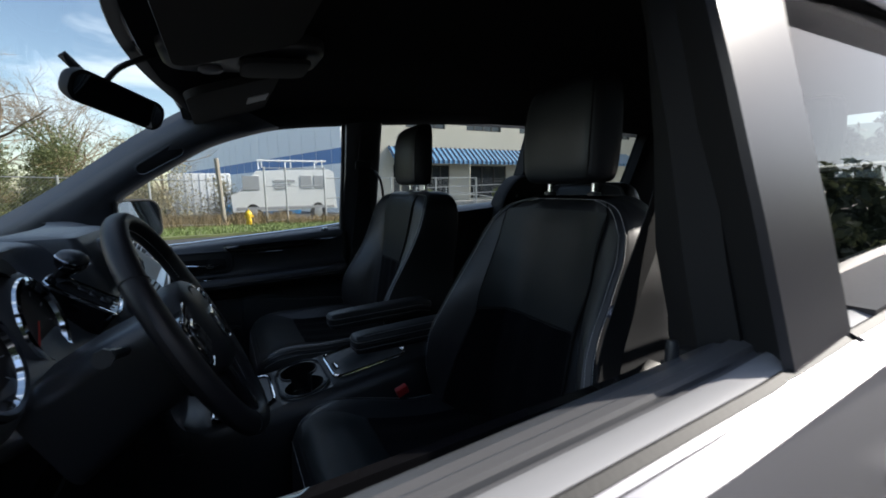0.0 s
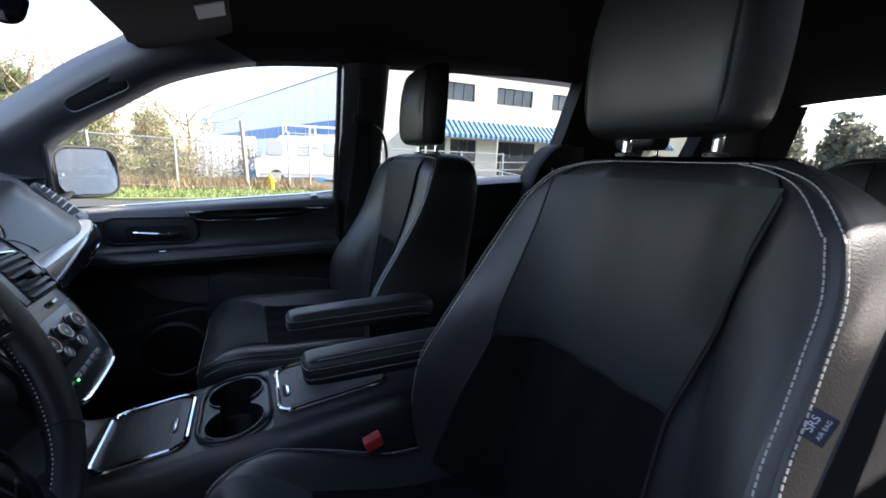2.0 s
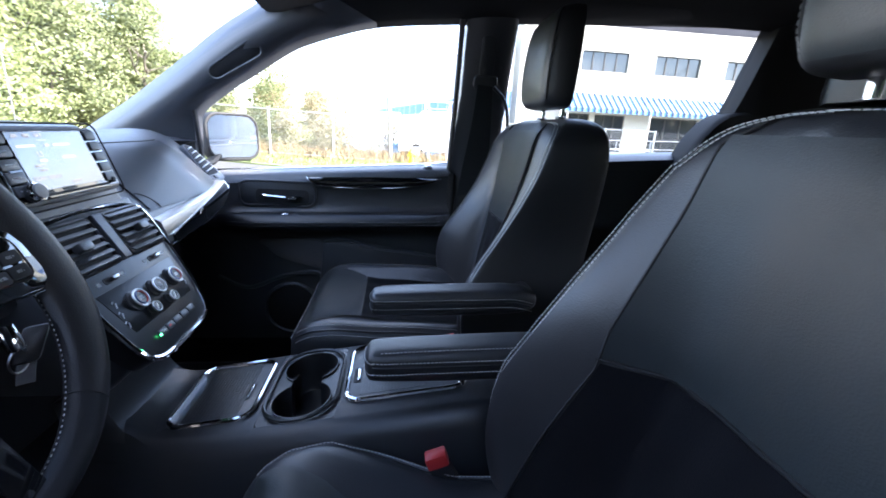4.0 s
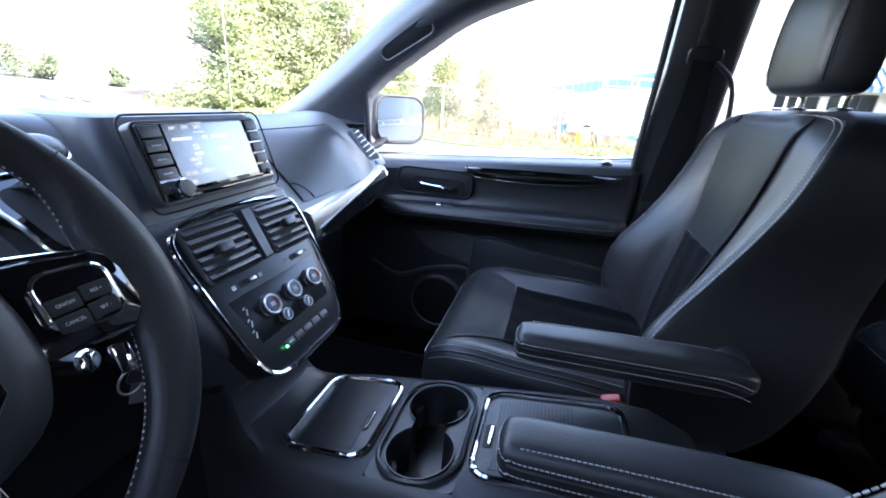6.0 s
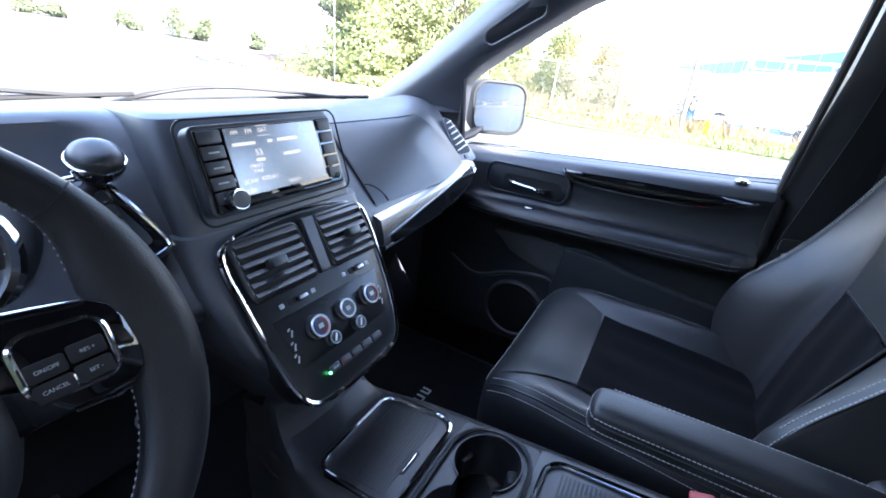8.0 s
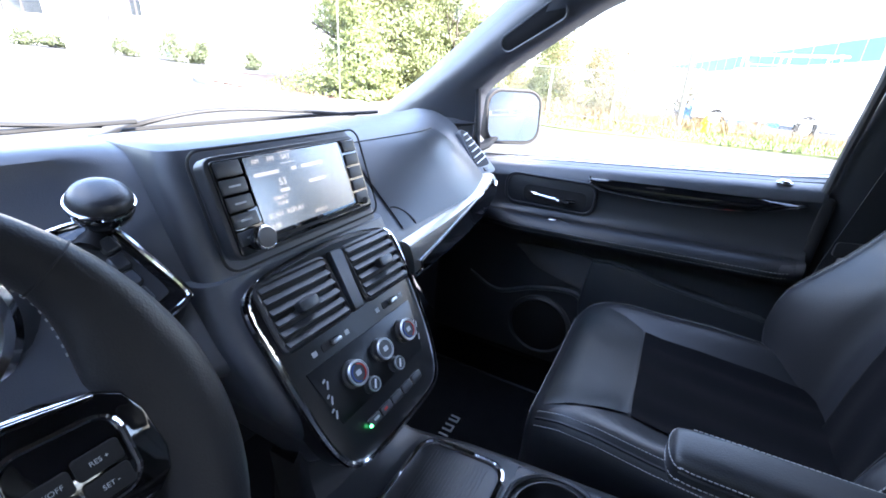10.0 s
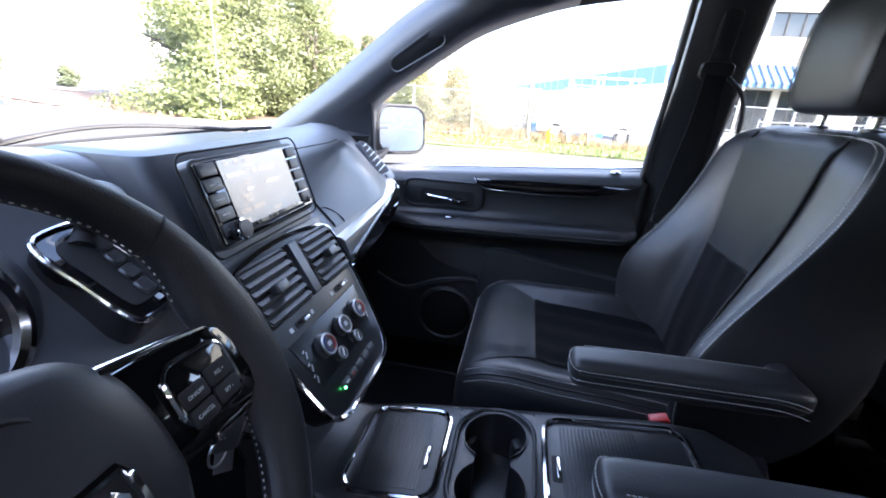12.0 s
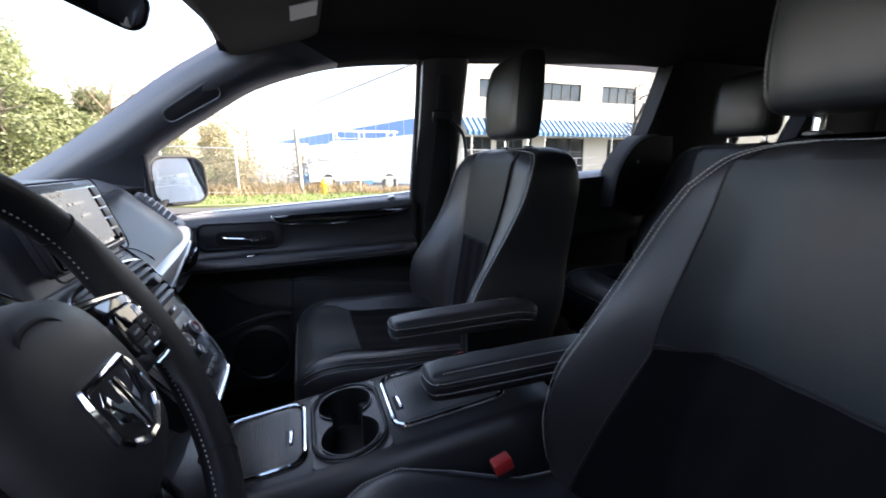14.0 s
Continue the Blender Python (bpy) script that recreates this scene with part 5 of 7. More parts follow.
BACK_PASSENGER = [
    (0.70, 0.59, 0.54, 0.72, 0.245), (0.76, 0.596, 0.515, 0.745, 0.268), (0.83, 0.604, 0.505, 0.765, 0.279), (0.90, 0.616, 0.517, 0.782, 0.278),
    (0.95, 0.626, 0.546, 0.79, 0.268), (1.00, 0.636, 0.580, 0.80, 0.260), (1.06, 0.650, 0.614, 0.808, 0.260), (1.12, 0.662, 0.642, 0.812, 0.266),
    (1.17, 0.673, 0.660, 0.816, 0.266), (1.215, 0.683, 0.675, 0.815, 0.258), (1.243, 0.692, 0.700, 0.811, 0.232), (1.258, 0.708, 0.72, 0.80, 0.200), (1.264, 0.728, 0.735, 0.785, 0.170),
]
BACK_PLAIN = list(BACK)
CREST = [0.90]
SLIM = [False]


def back_ring(z, fc, fb, bk, w):
    c = CREST[0]
    k = bk - 0.108
    tail = [(1.0, fb * 0.4 + k * 0.6), (0.985, k), (0.86, k + 0.03), (0.6, bk - 0.012), (0.0, bk)] if SLIM[0] else [(1.0, fb * 0.45 + bk * 0.55), (0.985, bk - 0.03), (0.93, bk - 0.008), (0.6, bk + 0.004), (0.0, bk + 0.010)]
    half = [(0.0, fc), (0.30, fc + 0.001), (0.50, fc - 0.002), (0.62, fc * 0.55 + fb * 0.45), (c - 0.085, fb + 0.001), (c, fb + 0.004), (c + 0.02, fb + 0.012), (0.997, fb * 0.78 + bk * 0.22 - (0.02 if SLIM[0] else 0))] + tail
    pts = [(x, u * w) for u, x in half] + [(x, -u * w) for u, x in half[-2:0:-1]]
    return [Vector((x, y, z)) for x, y in pts]


def back_front(u, z):
    """A point on the front of the backrest: u across, from -1 to 1."""
    f = [lerp([(r[0], r[k]) for r in BACK], z) for k in range(1, 5)]
    a = abs(u)
    x = lerp([(0.0, f[0]), (0.30, f[0] + 0.001), (0.50, f[0] - 0.002), (0.62, f[0] * 0.55 + f[1] * 0.45), (CREST[0] - 0.085, f[1] + 0.001), (CREST[0], f[1] + 0.004), (CREST[0] + 0.02, f[1] + 0.012)], a)
    return Vector((x, u * f[3], z))


def back_y(y, z):
    return back_front(y / lerp([(r[0], r[4]) for r in BACK], z), z)


# along x: (height at the middle, height at the bolster, half width, lower edge)
CUSH = [
    (0.140, 0.690, 0.690, 0.150, 0.640), (0.150, 0.734, 0.739, 0.205, 0.615), (0.170, 0.762, 0.768, 0.228, 0.600), (0.205, 0.775, 0.787, 0.240, 0.590), (0.26, 0.775, 0.794, 0.247, 0.585), (0.34, 0.760, 0.790, 0.252, 0.58), (0.43, 0.752, 0.790, 0.256, 0.58), (0.52, 0.745, 0.785, 0.258, 0.58), (0.60, 0.740, 0.770, 0.255, 0.58), (0.67, 0.735, 0.750, 0.235, 0.60),
]


def cush_top(u, x):
    f = [lerp([(r[0], r[k]) for r in CUSH], x) for k in range(1, 5)]
    a = abs(u)
    z = lerp([(0, f[0]), (0.45, f[0] + 0.001), (0.62, f[0] * 0.6 + f[1] * 0.4), (0.80, f[1]), (0.90, f[1] - 0.003), (0.975, f[1] - 0.022)], a)
    return Vector((x, u * f[2], z))


def cush_ring(x, zc, zb, w, lo):
    half = [(0.0, zc), (0.45, zc + 0.001), (0.62, zc * 0.6 + zb * 0.4), (0.80, zb), (0.90, zb - 0.003), (0.975, zb - 0.022), (1.0, zb - 0.060), (0.985, lo + 0.03), (0.93, lo), (0.0, lo)]
    pts = [(u * w, z) for u, z in half] + [(-u * w, z) for u, z in half[-2:0:-1]]
    return [Vector((x, y, z)) for y, z in pts]


def smooth_loft(rings, n=3, m=3):
    """Skin with rounded forms: smooth along and across."""
    cross = [curve(r, m, True) for r in rings]
    cols = [curve([r[j] for r in cross], n) for j in range(len(cross[0]))]
    return loft([[c[i] for c in cols] for i in range(len(cols[0]))])


def patch(f, us, vs, lift, thick=0.004):
    """A covering laid over a surface f(u, v)."""
    bm = bmesh.new()
    rows = [[bm.verts.new(f(u, v) + lift) for u in us] for v in vs]
    for a, b in zip(rows, rows[1:]):
        for j in range(len(us) - 1):
            bm.faces.new((a[j], a[j + 1], b[j + 1], b[j]))
    bmesh.ops.solidify(bm, geom=bm.faces[:], thickness=thick)
    return bm


def seat(name, at, arm, label, group, arm_y=0.322, arm_z=0.0, back_x=0.0, wide=1.0, hide=LEATHER, off=0.0, arm_x=0.0, buckle=(0, 0, 0), cush=(1.0, 0.0), head=None):
    """A bucket seat; arm is +1 or -1, the side of its armrest, or 0 for none."""
    m_ = Matrix.Translation(at)
    s = thing(name, (at[0] + 0.4, at[1], at[2] + 0.43), label, "car seat", group)
    put = lambda nm, bm, mt, parent=s, lab="": part(nm, moved(bm, m_), mt, parent, lab)
    bx = Matrix.Translation((back_x, 0, 0)) @ Matrix.Diagonal((1, wide, 1, 1))
    bh = Matrix.Translation((back_x, off if head is None else head, 0))
    place = put
    puto = lambda nm, bm, mt, parent=s, lab="": place(nm, moved(bm, bh), mt, parent, lab)
    putb = lambda nm, bm, mt, parent=s, lab="": place(nm, moved(bm, bx), mt, parent, lab)
    back = putb("backrest", smooth_loft([back_ring(*r) for r in BACK]), hide)
    put = lambda nm, bm, mt, parent=s, lab="": place(nm, moved(bm, Matrix.Translation((0, cush[1], 0)) @ Matrix.Diagonal((1, cush[0], 1, 1))), mt, parent, lab)
    cushion = put("cushion", smooth_loft([cush_ring(*r) for r in CUSH]), hide)
    nudge = Vector((-0.0035, 0, 0.0))
    oy = off / wide
    edge_w = lambda z: lerp([(r[0], r[4]) for r in BACK], z) * 0.86
    panel = lambda u, z: max(-edge_w(z), min(edge_w(z), u * lerp([(0.72, 0.150), (1.0, 0.116), (1.25, 0.140)], z) + oy * (1.25 - z) * 4))
    putb("upper_panel", patch(lambda u, z: back_y(panel(u, z), z), np.linspace(-1, 1, 9), np.linspace(1.012, 1.236, 14), nudge * 2.3, 0.012), PANEL, back, "smooth grey leather panel")
    putb("suede_panel", patch(lambda u, z: back_y(panel(u, z), z) + Vector((-0.0018 * math.cos(u * 11.0) - 0.0006 * math.sin(z * 60 + u * 5), 0, 0)), np.linspace(-1, 1, 29), np.linspace(0.72, 1.006, 12), nudge * 2.0, 0.010), SUEDE, back, "black suede panel")
    lift = Vector((0, 0, 0.0045))
    bm = bmesh.new()
    rows = []
    for x in np.linspace(0.158, 0.300, 9):
        e = lerp([(0.158, 0.85), (0.19, 0.82), (0.24, 0.72), (0.30, 0.58)], x)
        rows.append([bm.verts.new(cush_top(u * e, x) + lift) for u in np.linspace(-1, 1, 11)])
    for a, b in zip(rows, rows[1:]):
        for j in range(10):
            bm.faces.new((a[j], a[j + 1], b[j + 1], b[j]))
    bmesh.ops.solidify(bm, geom=bm.faces[:], thickness=0.004)
    put("front_panel", bm, PANEL, cushion, "smooth grey leather panel")
    put("suede_panel", patch(lambda u, x: cush_top(u, x) + Vector((0, 0, 0.0016 * math.cos(u * 19.0) + 0.0006 * math.sin(x * 55 + u * 7))), np.linspace(-0.58, 0.58, 29), np.linspace(0.305, 0.64, 10), lift * 0.6), SUEDE, cushion, "black suede panel")
    for u in (-1.02, 1.02):
        putb("seam", tube([back_y(panel(u, z), z) + nudge * 1.7 for z in np.linspace(0.72, 1.25, 24)], 0.0018, 6), DARK, back)
    putb("seam", tube([back_y(u + oy, 1.009) + nudge * 1.7 for u in np.linspace(-0.12, 0.12, 12)], 0.0022, 6), DARK, back)
    for sd in (-1, 1):
        line = curve([back_front(sd * (CREST[0] + 0.006), z) for z in np.linspace(0.74, 1.20, 14)], 3) + curve([back_front(sd * k, z) for k, z in ((CREST[0] + 0.006, 1.20), (CREST[0] - 0.01, 1.235), (CREST[0] - 0.09, 1.249), (0.69, 1.254))], 4)
        out = Vector((-0.0015, sd * 0.0012, 0.0005))
        putb("piping", tube([p + out * 0.3 for p in line], 0.0030, 6), hide, back)
        putb("stitching", stitches([p + out * 3.2 for p in line]), THREAD, back, "pale grey twin stitching")
        putb("stitching", stitches([p + Vector((-0.0078, -sd * 0.0080, 0.001)) for p in line]), THREAD, back)
        edge = lambda u, k: [cush_top(sd * u, x) + Vector((0, sd * k * 0.75, k * 0.75)) for x in np.linspace(0.166, 0.63, 44)]
        put("stitching", stitches(edge(0.895, 0.0042)), THREAD, cushion, "pale grey stitching")
        put("stitching", stitches(edge(0.968, 0.0052)), THREAD, cushion)
        put("piping", tube(edge(0.932, 0.0032), 0.0028, 6), hide, cushion)
    fl_ = [cush_top(u, 0.152) + Vector((-0.003, 0, 0.001)) for u in np.linspace(-0.9, 0.9, 30)]
    put("stitching", stitches(fl_), THREAD, cushion)
    putb("stitching", stitches([back_front(u, 1.254) + Vector((-0.004, 0, 0.002)) for u in np.linspace(-0.66, 0.66, 24)]), THREAD, back)
    put = place
    # headrest
    rings = []
    for z, w, d, dx in ((1.288, 0.095, 0.040, 0.0), (1.294, 0.115, 0.054, 0.0), (1.315, 0.125, 0.064, 0.0), (1.37, 0.129, 0.068, 0.002), (1.43, 0.127, 0.066, 0.005), (1.475, 0.119, 0.060, 0.009), (1.497, 0.104, 0.046, 0.013), (1.506, 0.080, 0.030, 0.016)):
        rings.append([Vector((0.742 + dx + x * (1 if x < 0 else 0.22) * d / 0.066, y * (0.96 if name == "driver_seat" else 0.90) * w / 0.127, z)) for x, y in ((-0.060, 0), (-0.060, 0.06), (-0.055, 0.098), (-0.032, 0.120), (0.0, 0.127), (0.036, 0.120), (0.058, 0.090), (0.064, 0.04), (0.064, -0.04), (0.058, -0.090), (0.036, -0.120), (0.0, -0.127), (-0.032, -0.120), (-0.055, -0.098), (-0.060, -0.06))])
    hr = puto("headrest", smooth_loft(rings), hide)
    hr.data.materials.append(PANEL)
    for f_ in hr.data.polygons:
        if f_.normal.x < -0.80:
            f_.material_index = 1
    for sd in (-1, 1):
        corner = curve([Vector((0.742 + dx - 0.053 * d, sd * 0.0985 * k, z)) for z, k, dx, d in ((1.305, 0.93, 0, 0.92), (1.33, 0.985, 0.0005, 1.0), (1.37, 1.0, 0.002, 1.03), (1.43, 0.985, 0.005, 1.0), (1.475, 0.925, 0.009, 0.91), (1.493, 0.84, 0.012, 0.76))], 5)
        puto("headrest_seam", tube(corner, 0.0018, 6), DARK, hr)
        for dy in (-0.0045, 0.0045):
            puto("stitching", stitches([p + Vector((-0.001 + (0.002 if dy > 0 else -0.001), sd * dy, 0)) for p in corner], 0.0042, 0.0024, 0.0006), DIMTHREAD, hr)
        post = puto("headrest_post", tube([(0.742, sd * 0.066, 1.245), (0.744, sd * 0.066, 1.30)], 0.0062, 10), CHROME, s, "chrome headrest post")
        puto("post_guide", lathe([(0.014, 0), (0.014, 0.010), (0.008, 0.012)], Matrix.Translation((0.742, sd * 0.066, 1.258)), 12), PLAST, s)
    # frame, side cover and runners
    put("seat_base", box(0.22, 0.66, -0.20, 0.20, 0.47, 0.60, 0.02), DARK)
    for sd in (-1, 1):
        put("runner", box(0.16, 0.70, sd * 0.17 - 0.02, sd * 0.17 + 0.02, 0.44, 0.475, 0.004), STEEL, s, "steel seat runner")
        put("side_cover", loft([[Vector((x, sd * y, z)) for y, z in ((0.245, 0.52), (0.268, 0.53), (0.272, zt - 0.02), (0.262, zt), (0.245, zt))] for x, zt in ((0.24, 0.63), (0.40, 0.66), (0.60, 0.70), (0.70, 0.72), (0.74, 0.62))]), PLAST)
    if arm:
        puta = lambda nm, bm, mt, parent=s, lab="": place(nm, moved(bm, Matrix.Translation((arm_x, 0, 0))), mt, parent, lab)
        ya = arm * arm_y
        rings = []
        for x, h, w in ((0.338, 0.012, 0.016), (0.342, 0.022, 0.026), (0.352, 0.028, 0.031), (0.40, 0.031, 0.033), (0.52, 0.033, 0.034), (0.60, 0.032, 0.034), (0.64, 0.028, 0.032), (0.662, 0.018, 0.024), (0.668, 0.008, 0.012)):
            zc = 0.897 + arm_z + 0.028 * (x - 0.34)
            rings.append([Vector((x, ya + y * w / 0.033, zc + z * h / 0.031 * 0.78)) for y, z in ((-0.033, 0), (-0.031, 0.018), (-0.022, 0.029), (0, 0.031), (0.022, 0.029), (0.031, 0.018), (0.033, 0), (0.031, -0.02), (0.022, -0.030), (0, -0.031), (-0.022, -0.030), (-0.031, -0.02))])
        ar = puta("armrest", smooth_loft(rings), hide, s, "padded leather armrest")
        for sd in (-1, 1):
            puta("piping", tube([Vector((x, ya + sd * 0.0338 * lerp([(0.345, 0.86), (0.36, 0.97), (0.64, 1.0)], x), 0.900 + arm_z + 0.028 * (x - 0.34) - max(0, x - 0.60) ** 2 * 3.5)) for x in np.linspace(0.349, 0.65, 40)], 0.0022, 6), hide, ar)
            for dz, w_ in ((0.0105, 0.0344), (-0.006, 0.0348)):
                puta("stitching", stitches([Vector((x, ya + sd * w_ * lerp([(0.345, 0.86), (0.36, 0.97), (0.64, 1.0)], x), 0.897 + arm_z + 0.028 * (x - 0.34) + dz - max(0, x - 0.60) ** 2 * 3.5)) for x in np.linspace(0.349, 0.65, 40)]), THREAD, ar)
        for dz in (0.0105, -0.006):
            puta("stitching", stitches([Vector((0.352 - 0.0148 * math.cos(a_) ** 0.8, ya + 0.0325 * math.sin(a_), 0.897 + arm_z + dz)) for a_ in np.linspace(-1.5, 1.5, 24)]), THREAD, ar)
        puta("stitching", stitches(curve([Vector((x, ya - arm * 0.024, 0.897 + arm_z + 0.028 * (x - 0.34) + dz)) for x, dz in ((0.36, 0.0215), (0.45, 0.0232), (0.56, 0.0232), (0.61, 0.0225), (0.645, 0.017), (0.66, 0.006))], 5)), THREAD, ar)
        puta("arm_pivot", lathe([(0.024, -0.04), (0.024, 0.02), (0.020, 0.026), (0.002, 0.027)], frame_of((0.655, arm * 0.27, 0.895), (1, 0, 0), (0, 0, -arm)), 20), PLAST)
        # buckle on the armrest side
        bx_, by_, bz_ = Vector(buckle) - Vector(at)
        bk = put("buckle_stalk", loft([[Vector((x + a, y + b, z)) for a, b in ((-0.016, -0.008), (0.016, -0.008), (0.016, 0.008), (-0.016, 0.008))] for x, y, z in ((bx_ + 0.10, by_, 0.56), (bx_ + 0.03, by_, bz_ - 0.06), (bx_ + 0.004, by_, bz_ - 0.012))]), DARK)
        put("buckle_button", moved(box(-0.015, 0.015, -0.010, 0.010, -0.016, 0.004, 0.003), frame_of((bx_, by_, bz_), (1, 0, 0.35), (0, 1, 0))), RED, bk, "red release button")
    return s


CREST[0] = 0.965
BACK[:] = BACK_DRIVER
SLIM[0] = True
CUSH_PLAIN = list(CUSH)
CUSH[:] = [(x, zc, zb - lerp([(0.26, 0), (0.43, 0.018)], x), w - lerp([(0.26, 0), (0.34, 0.022), (0.43, 0.062), (0.60, 0.066)], x), lo) for x, zc, zb, w, lo in CUSH]
seat("driver_seat", (0.042, -0.470, 0.004), 1, "black leather driver seat with suede inserts and pale stitching", "front seats", 0.330, 0.012, 0.0, 1.0, LEATHER, 0.036, -0.030, (0.449, -0.205, 0.803), (1.04, 0.070), 0.060)
SLIM[0] = False
CUSH[:] = CUSH_PLAIN
BACK[:] = BACK_PASSENGER
seat("passenger_seat", (0.006, 0.424, 0.008), -1, "black leather passenger seat with suede inserts and armrest down", "front seats", 0.331, 0.0, 0.022, 0.98, LEATHER, -0.045, 0.0, (0.508, 0.134, 0.802))
BACK[:] = BACK_PLAIN
for y in (-0.43, 0.43):
    seat("second_row_seat", (0.97, y, 0.035), 0, "black leather second-row seat behind the front seats", "second row seats")
tg_m = frame_of((0.6025, -0.6872, 1.0980), (0.50, -0.10, 0.86), (-0.338, 0.931, 0.305)) @ Matrix.Diagonal((0.70, 0.58, 1.0, 1.0))
tag = part("sewn_tag", moved(slab(rrect(0.029, 0.025, 0.002), -0.0006, 0.0006), tg_m), mat("blue_black_tag", (0.010, 0.014, 0.035), 0.6), bpy.data.objects["driver_seat"], "small dark airbag tag with pale print")
for text_, yy, sz in (("SRS", 0.0045, 0.0105), ("AIR BAG", -0.006, 0.0055)):
    words("letters", text_, sz, tg_m @ Matrix.Translation((0, yy, 0.0008)), mat("tag_print" if yy > 0 else "tag_small_print", (0.55, 0.60, 0.72), 0.6, var=0), tag, 0.0001)

# plastic lever given satin silver, so sunlight on it is in the material
lever = part("recline_lever", loft([[Vector((x - 0.040, -0.724 + a, z + 0.010 + b)) for a, b in ((-0.008, -h), (-0.011, 0), (-0.008, h), (0.010, h), (0.010, -h))] for x, z, h in ((0.552, 0.986, 0.003), (0.558, 0.986, 0.006), (0.595, 0.978, 0.0085), (0.628, 0.970, 0.008), (0.634, 0.968, 0.004))]), SATIN, bpy.data.objects["driver_seat"], "grey recline lever in silver for its sunlit look")
part("lever_hub", lathe([(0.016, -0.012), (0.016, 0.006), (0.012, 0.009), (0.002, 0.009)], frame_of((0.590, -0.716, 0.974), (1, 0, 0), (0, 0, 1)), 16), PLAST, lever)

# ---- seat belts ----
def strap(pts, width, across):
    """Webbing: a flat band along pts, `across` the direction of its width."""
    rings = []
    a = [Vector(c).normalized() for c in across]
    pts_ = curve(pts, 5)
    ac = curve(a, 5)
    for i, p in enumerate(pts_):
        t = (pts_[min(i + 1, len(pts_) - 1)] - pts_[max(i - 1, 0)]).normalized()
        u = (ac[i] - t * ac[i].dot(t)).normalized() * width / 2
        n = t.cross(u).normalized() * 0.0008
        rings.append([p - u - n, p + u - n, p + u + n, p - u + n])
    return loft(rings)


for side in (1, -1):
    b = thing("seat_belt", (0.66, side * 0.72, 0.9), "black lap and shoulder belt hanging from the centre pillar", "seat belt", "front seat belts")
    X = 0.655 if side == 1 else 0.69
    if side == 1:
        run = [(X + 0.008, 0.700, 1.375), (X - 0.004, 0.702, 1.25), (X - 0.035, 0.704, 1.05), (X - 0.07, 0.712, 0.80), (X - 0.09, 0.715, 0.58)]
    else:
        run = [(0.700, -0.708, 1.375), (0.676, -0.706, 1.27), (0.648, -0.705, 1.20), (0.610, -0.706, 1.12), (0.572, -0.710, 1.02), (0.53, -0.735, 0.85), (0.50, -0.765, 0.60)]
    part("belt_webbing", strap(run, 0.048, [(1, 0, 0.12)] * len(run)), WEB, b)
    part("belt_webbing", strap([(X + 0.012, side * 0.722, 1.375), (X + 0.02, side * 0.735, 1.2), (X + 0.03, side * 0.765, 0.9), (X + 0.03, side * 0.77, 0.55)], 0.048, [(1, 0, 0)] * 4), WEB, b)
    part("belt_guide", join(moved(slab(rrect(0.075, 0.040, 0.012), -0.006, 0.006, 0.003), frame_of((X + 0.01, side * 0.712, 1.385), (1, 0, 0), (0, side * -0.3, 1))), moved(lathe([(0.016, -0.02), (0.016, 0.004), (0.010, 0.008)], Matrix.Identity(4), 14), frame_of((X + 0.01, side * 0.722, 1.425), (1, 0, 0), (0, 0, 1)))), PLAST, b, "black plastic belt guide")
    part("height_adjuster", moved(slab(rrect(0.045, 0.16, 0.012), 0, 0.012, 0.004), frame_of((X + 0.012, side * 0.724, 1.44), (side, 0, 0), (0, side * -0.25, 1))), PLAST, b)
    tz = 1.015
    part("belt_tongue", moved(slab(rrect(0.054, 0.030, 0.008), -0.004, 0.004, 0.002), frame_of((X - (0.034 if side == 1 else 0.150), side * (0.703 if side == 1 else 0.733), tz - (0 if side == 1 else 0.14)), (1, 0, 0.1), (0, side * 0.1, 1))), DARK, b, "belt tongue with steel blade")
    part("tongue_blade", moved(slab(rrect(0.020, 0.022, 0.004), -0.0012, 0.0012), frame_of((X - (0.040 if side == 1 else 0.155), side * (0.699 if side == 1 else 0.735), tz - (0.028 if side == 1 else 0.168)), (1, 0, 0.1), (0, side * 0.1, 1))), STEEL, b)
loop = bpy.data.objects["seat_belt"]
part("belt_loop", tube(curve([(0.69, 0.70, 1.372), (0.728, 0.69, 1.33), (0.742, 0.692, 1.25), (0.735, 0.705, 1.17), (0.705, 0.72, 1.11)], 5), 0.011, 8, squash=0.5), WEB, loop)

# ---- front door linings ----
def door_profile(x):
    s = sill(x)
    t = (x + 0.30) / 0.90
    za = 0.918 + 0.028 * t
    bulge = 0.052 * min(1, max(0.15, (x + 0.26) / 0.18)) * min(1, max(0.3, (0.60 - x) / 0.10 + 0.3))
    return [(0.895, s + 0.002), (0.845, s + 0.002), (0.822, s - 0.002), (0.808, s - 0.012), (0.803, s - 0.028), (0.806, s - 0.06), (0.806, za + 0.045), (0.800, za + 0.02), (0.785, za + 0.006), (0.785 - bulge * 0.6, za + 0.004), (0.785 - bulge, za - 0.010), (0.783 - bulge, za - 0.026), (0.790 - bulge * 0.8, za - 0.048), (0.800, za - 0.062), (0.803, za - 0.12), (0.795, za - 0.25), (0.790, 0.60), (0.795, 0.46), (0.90, 0.46)]


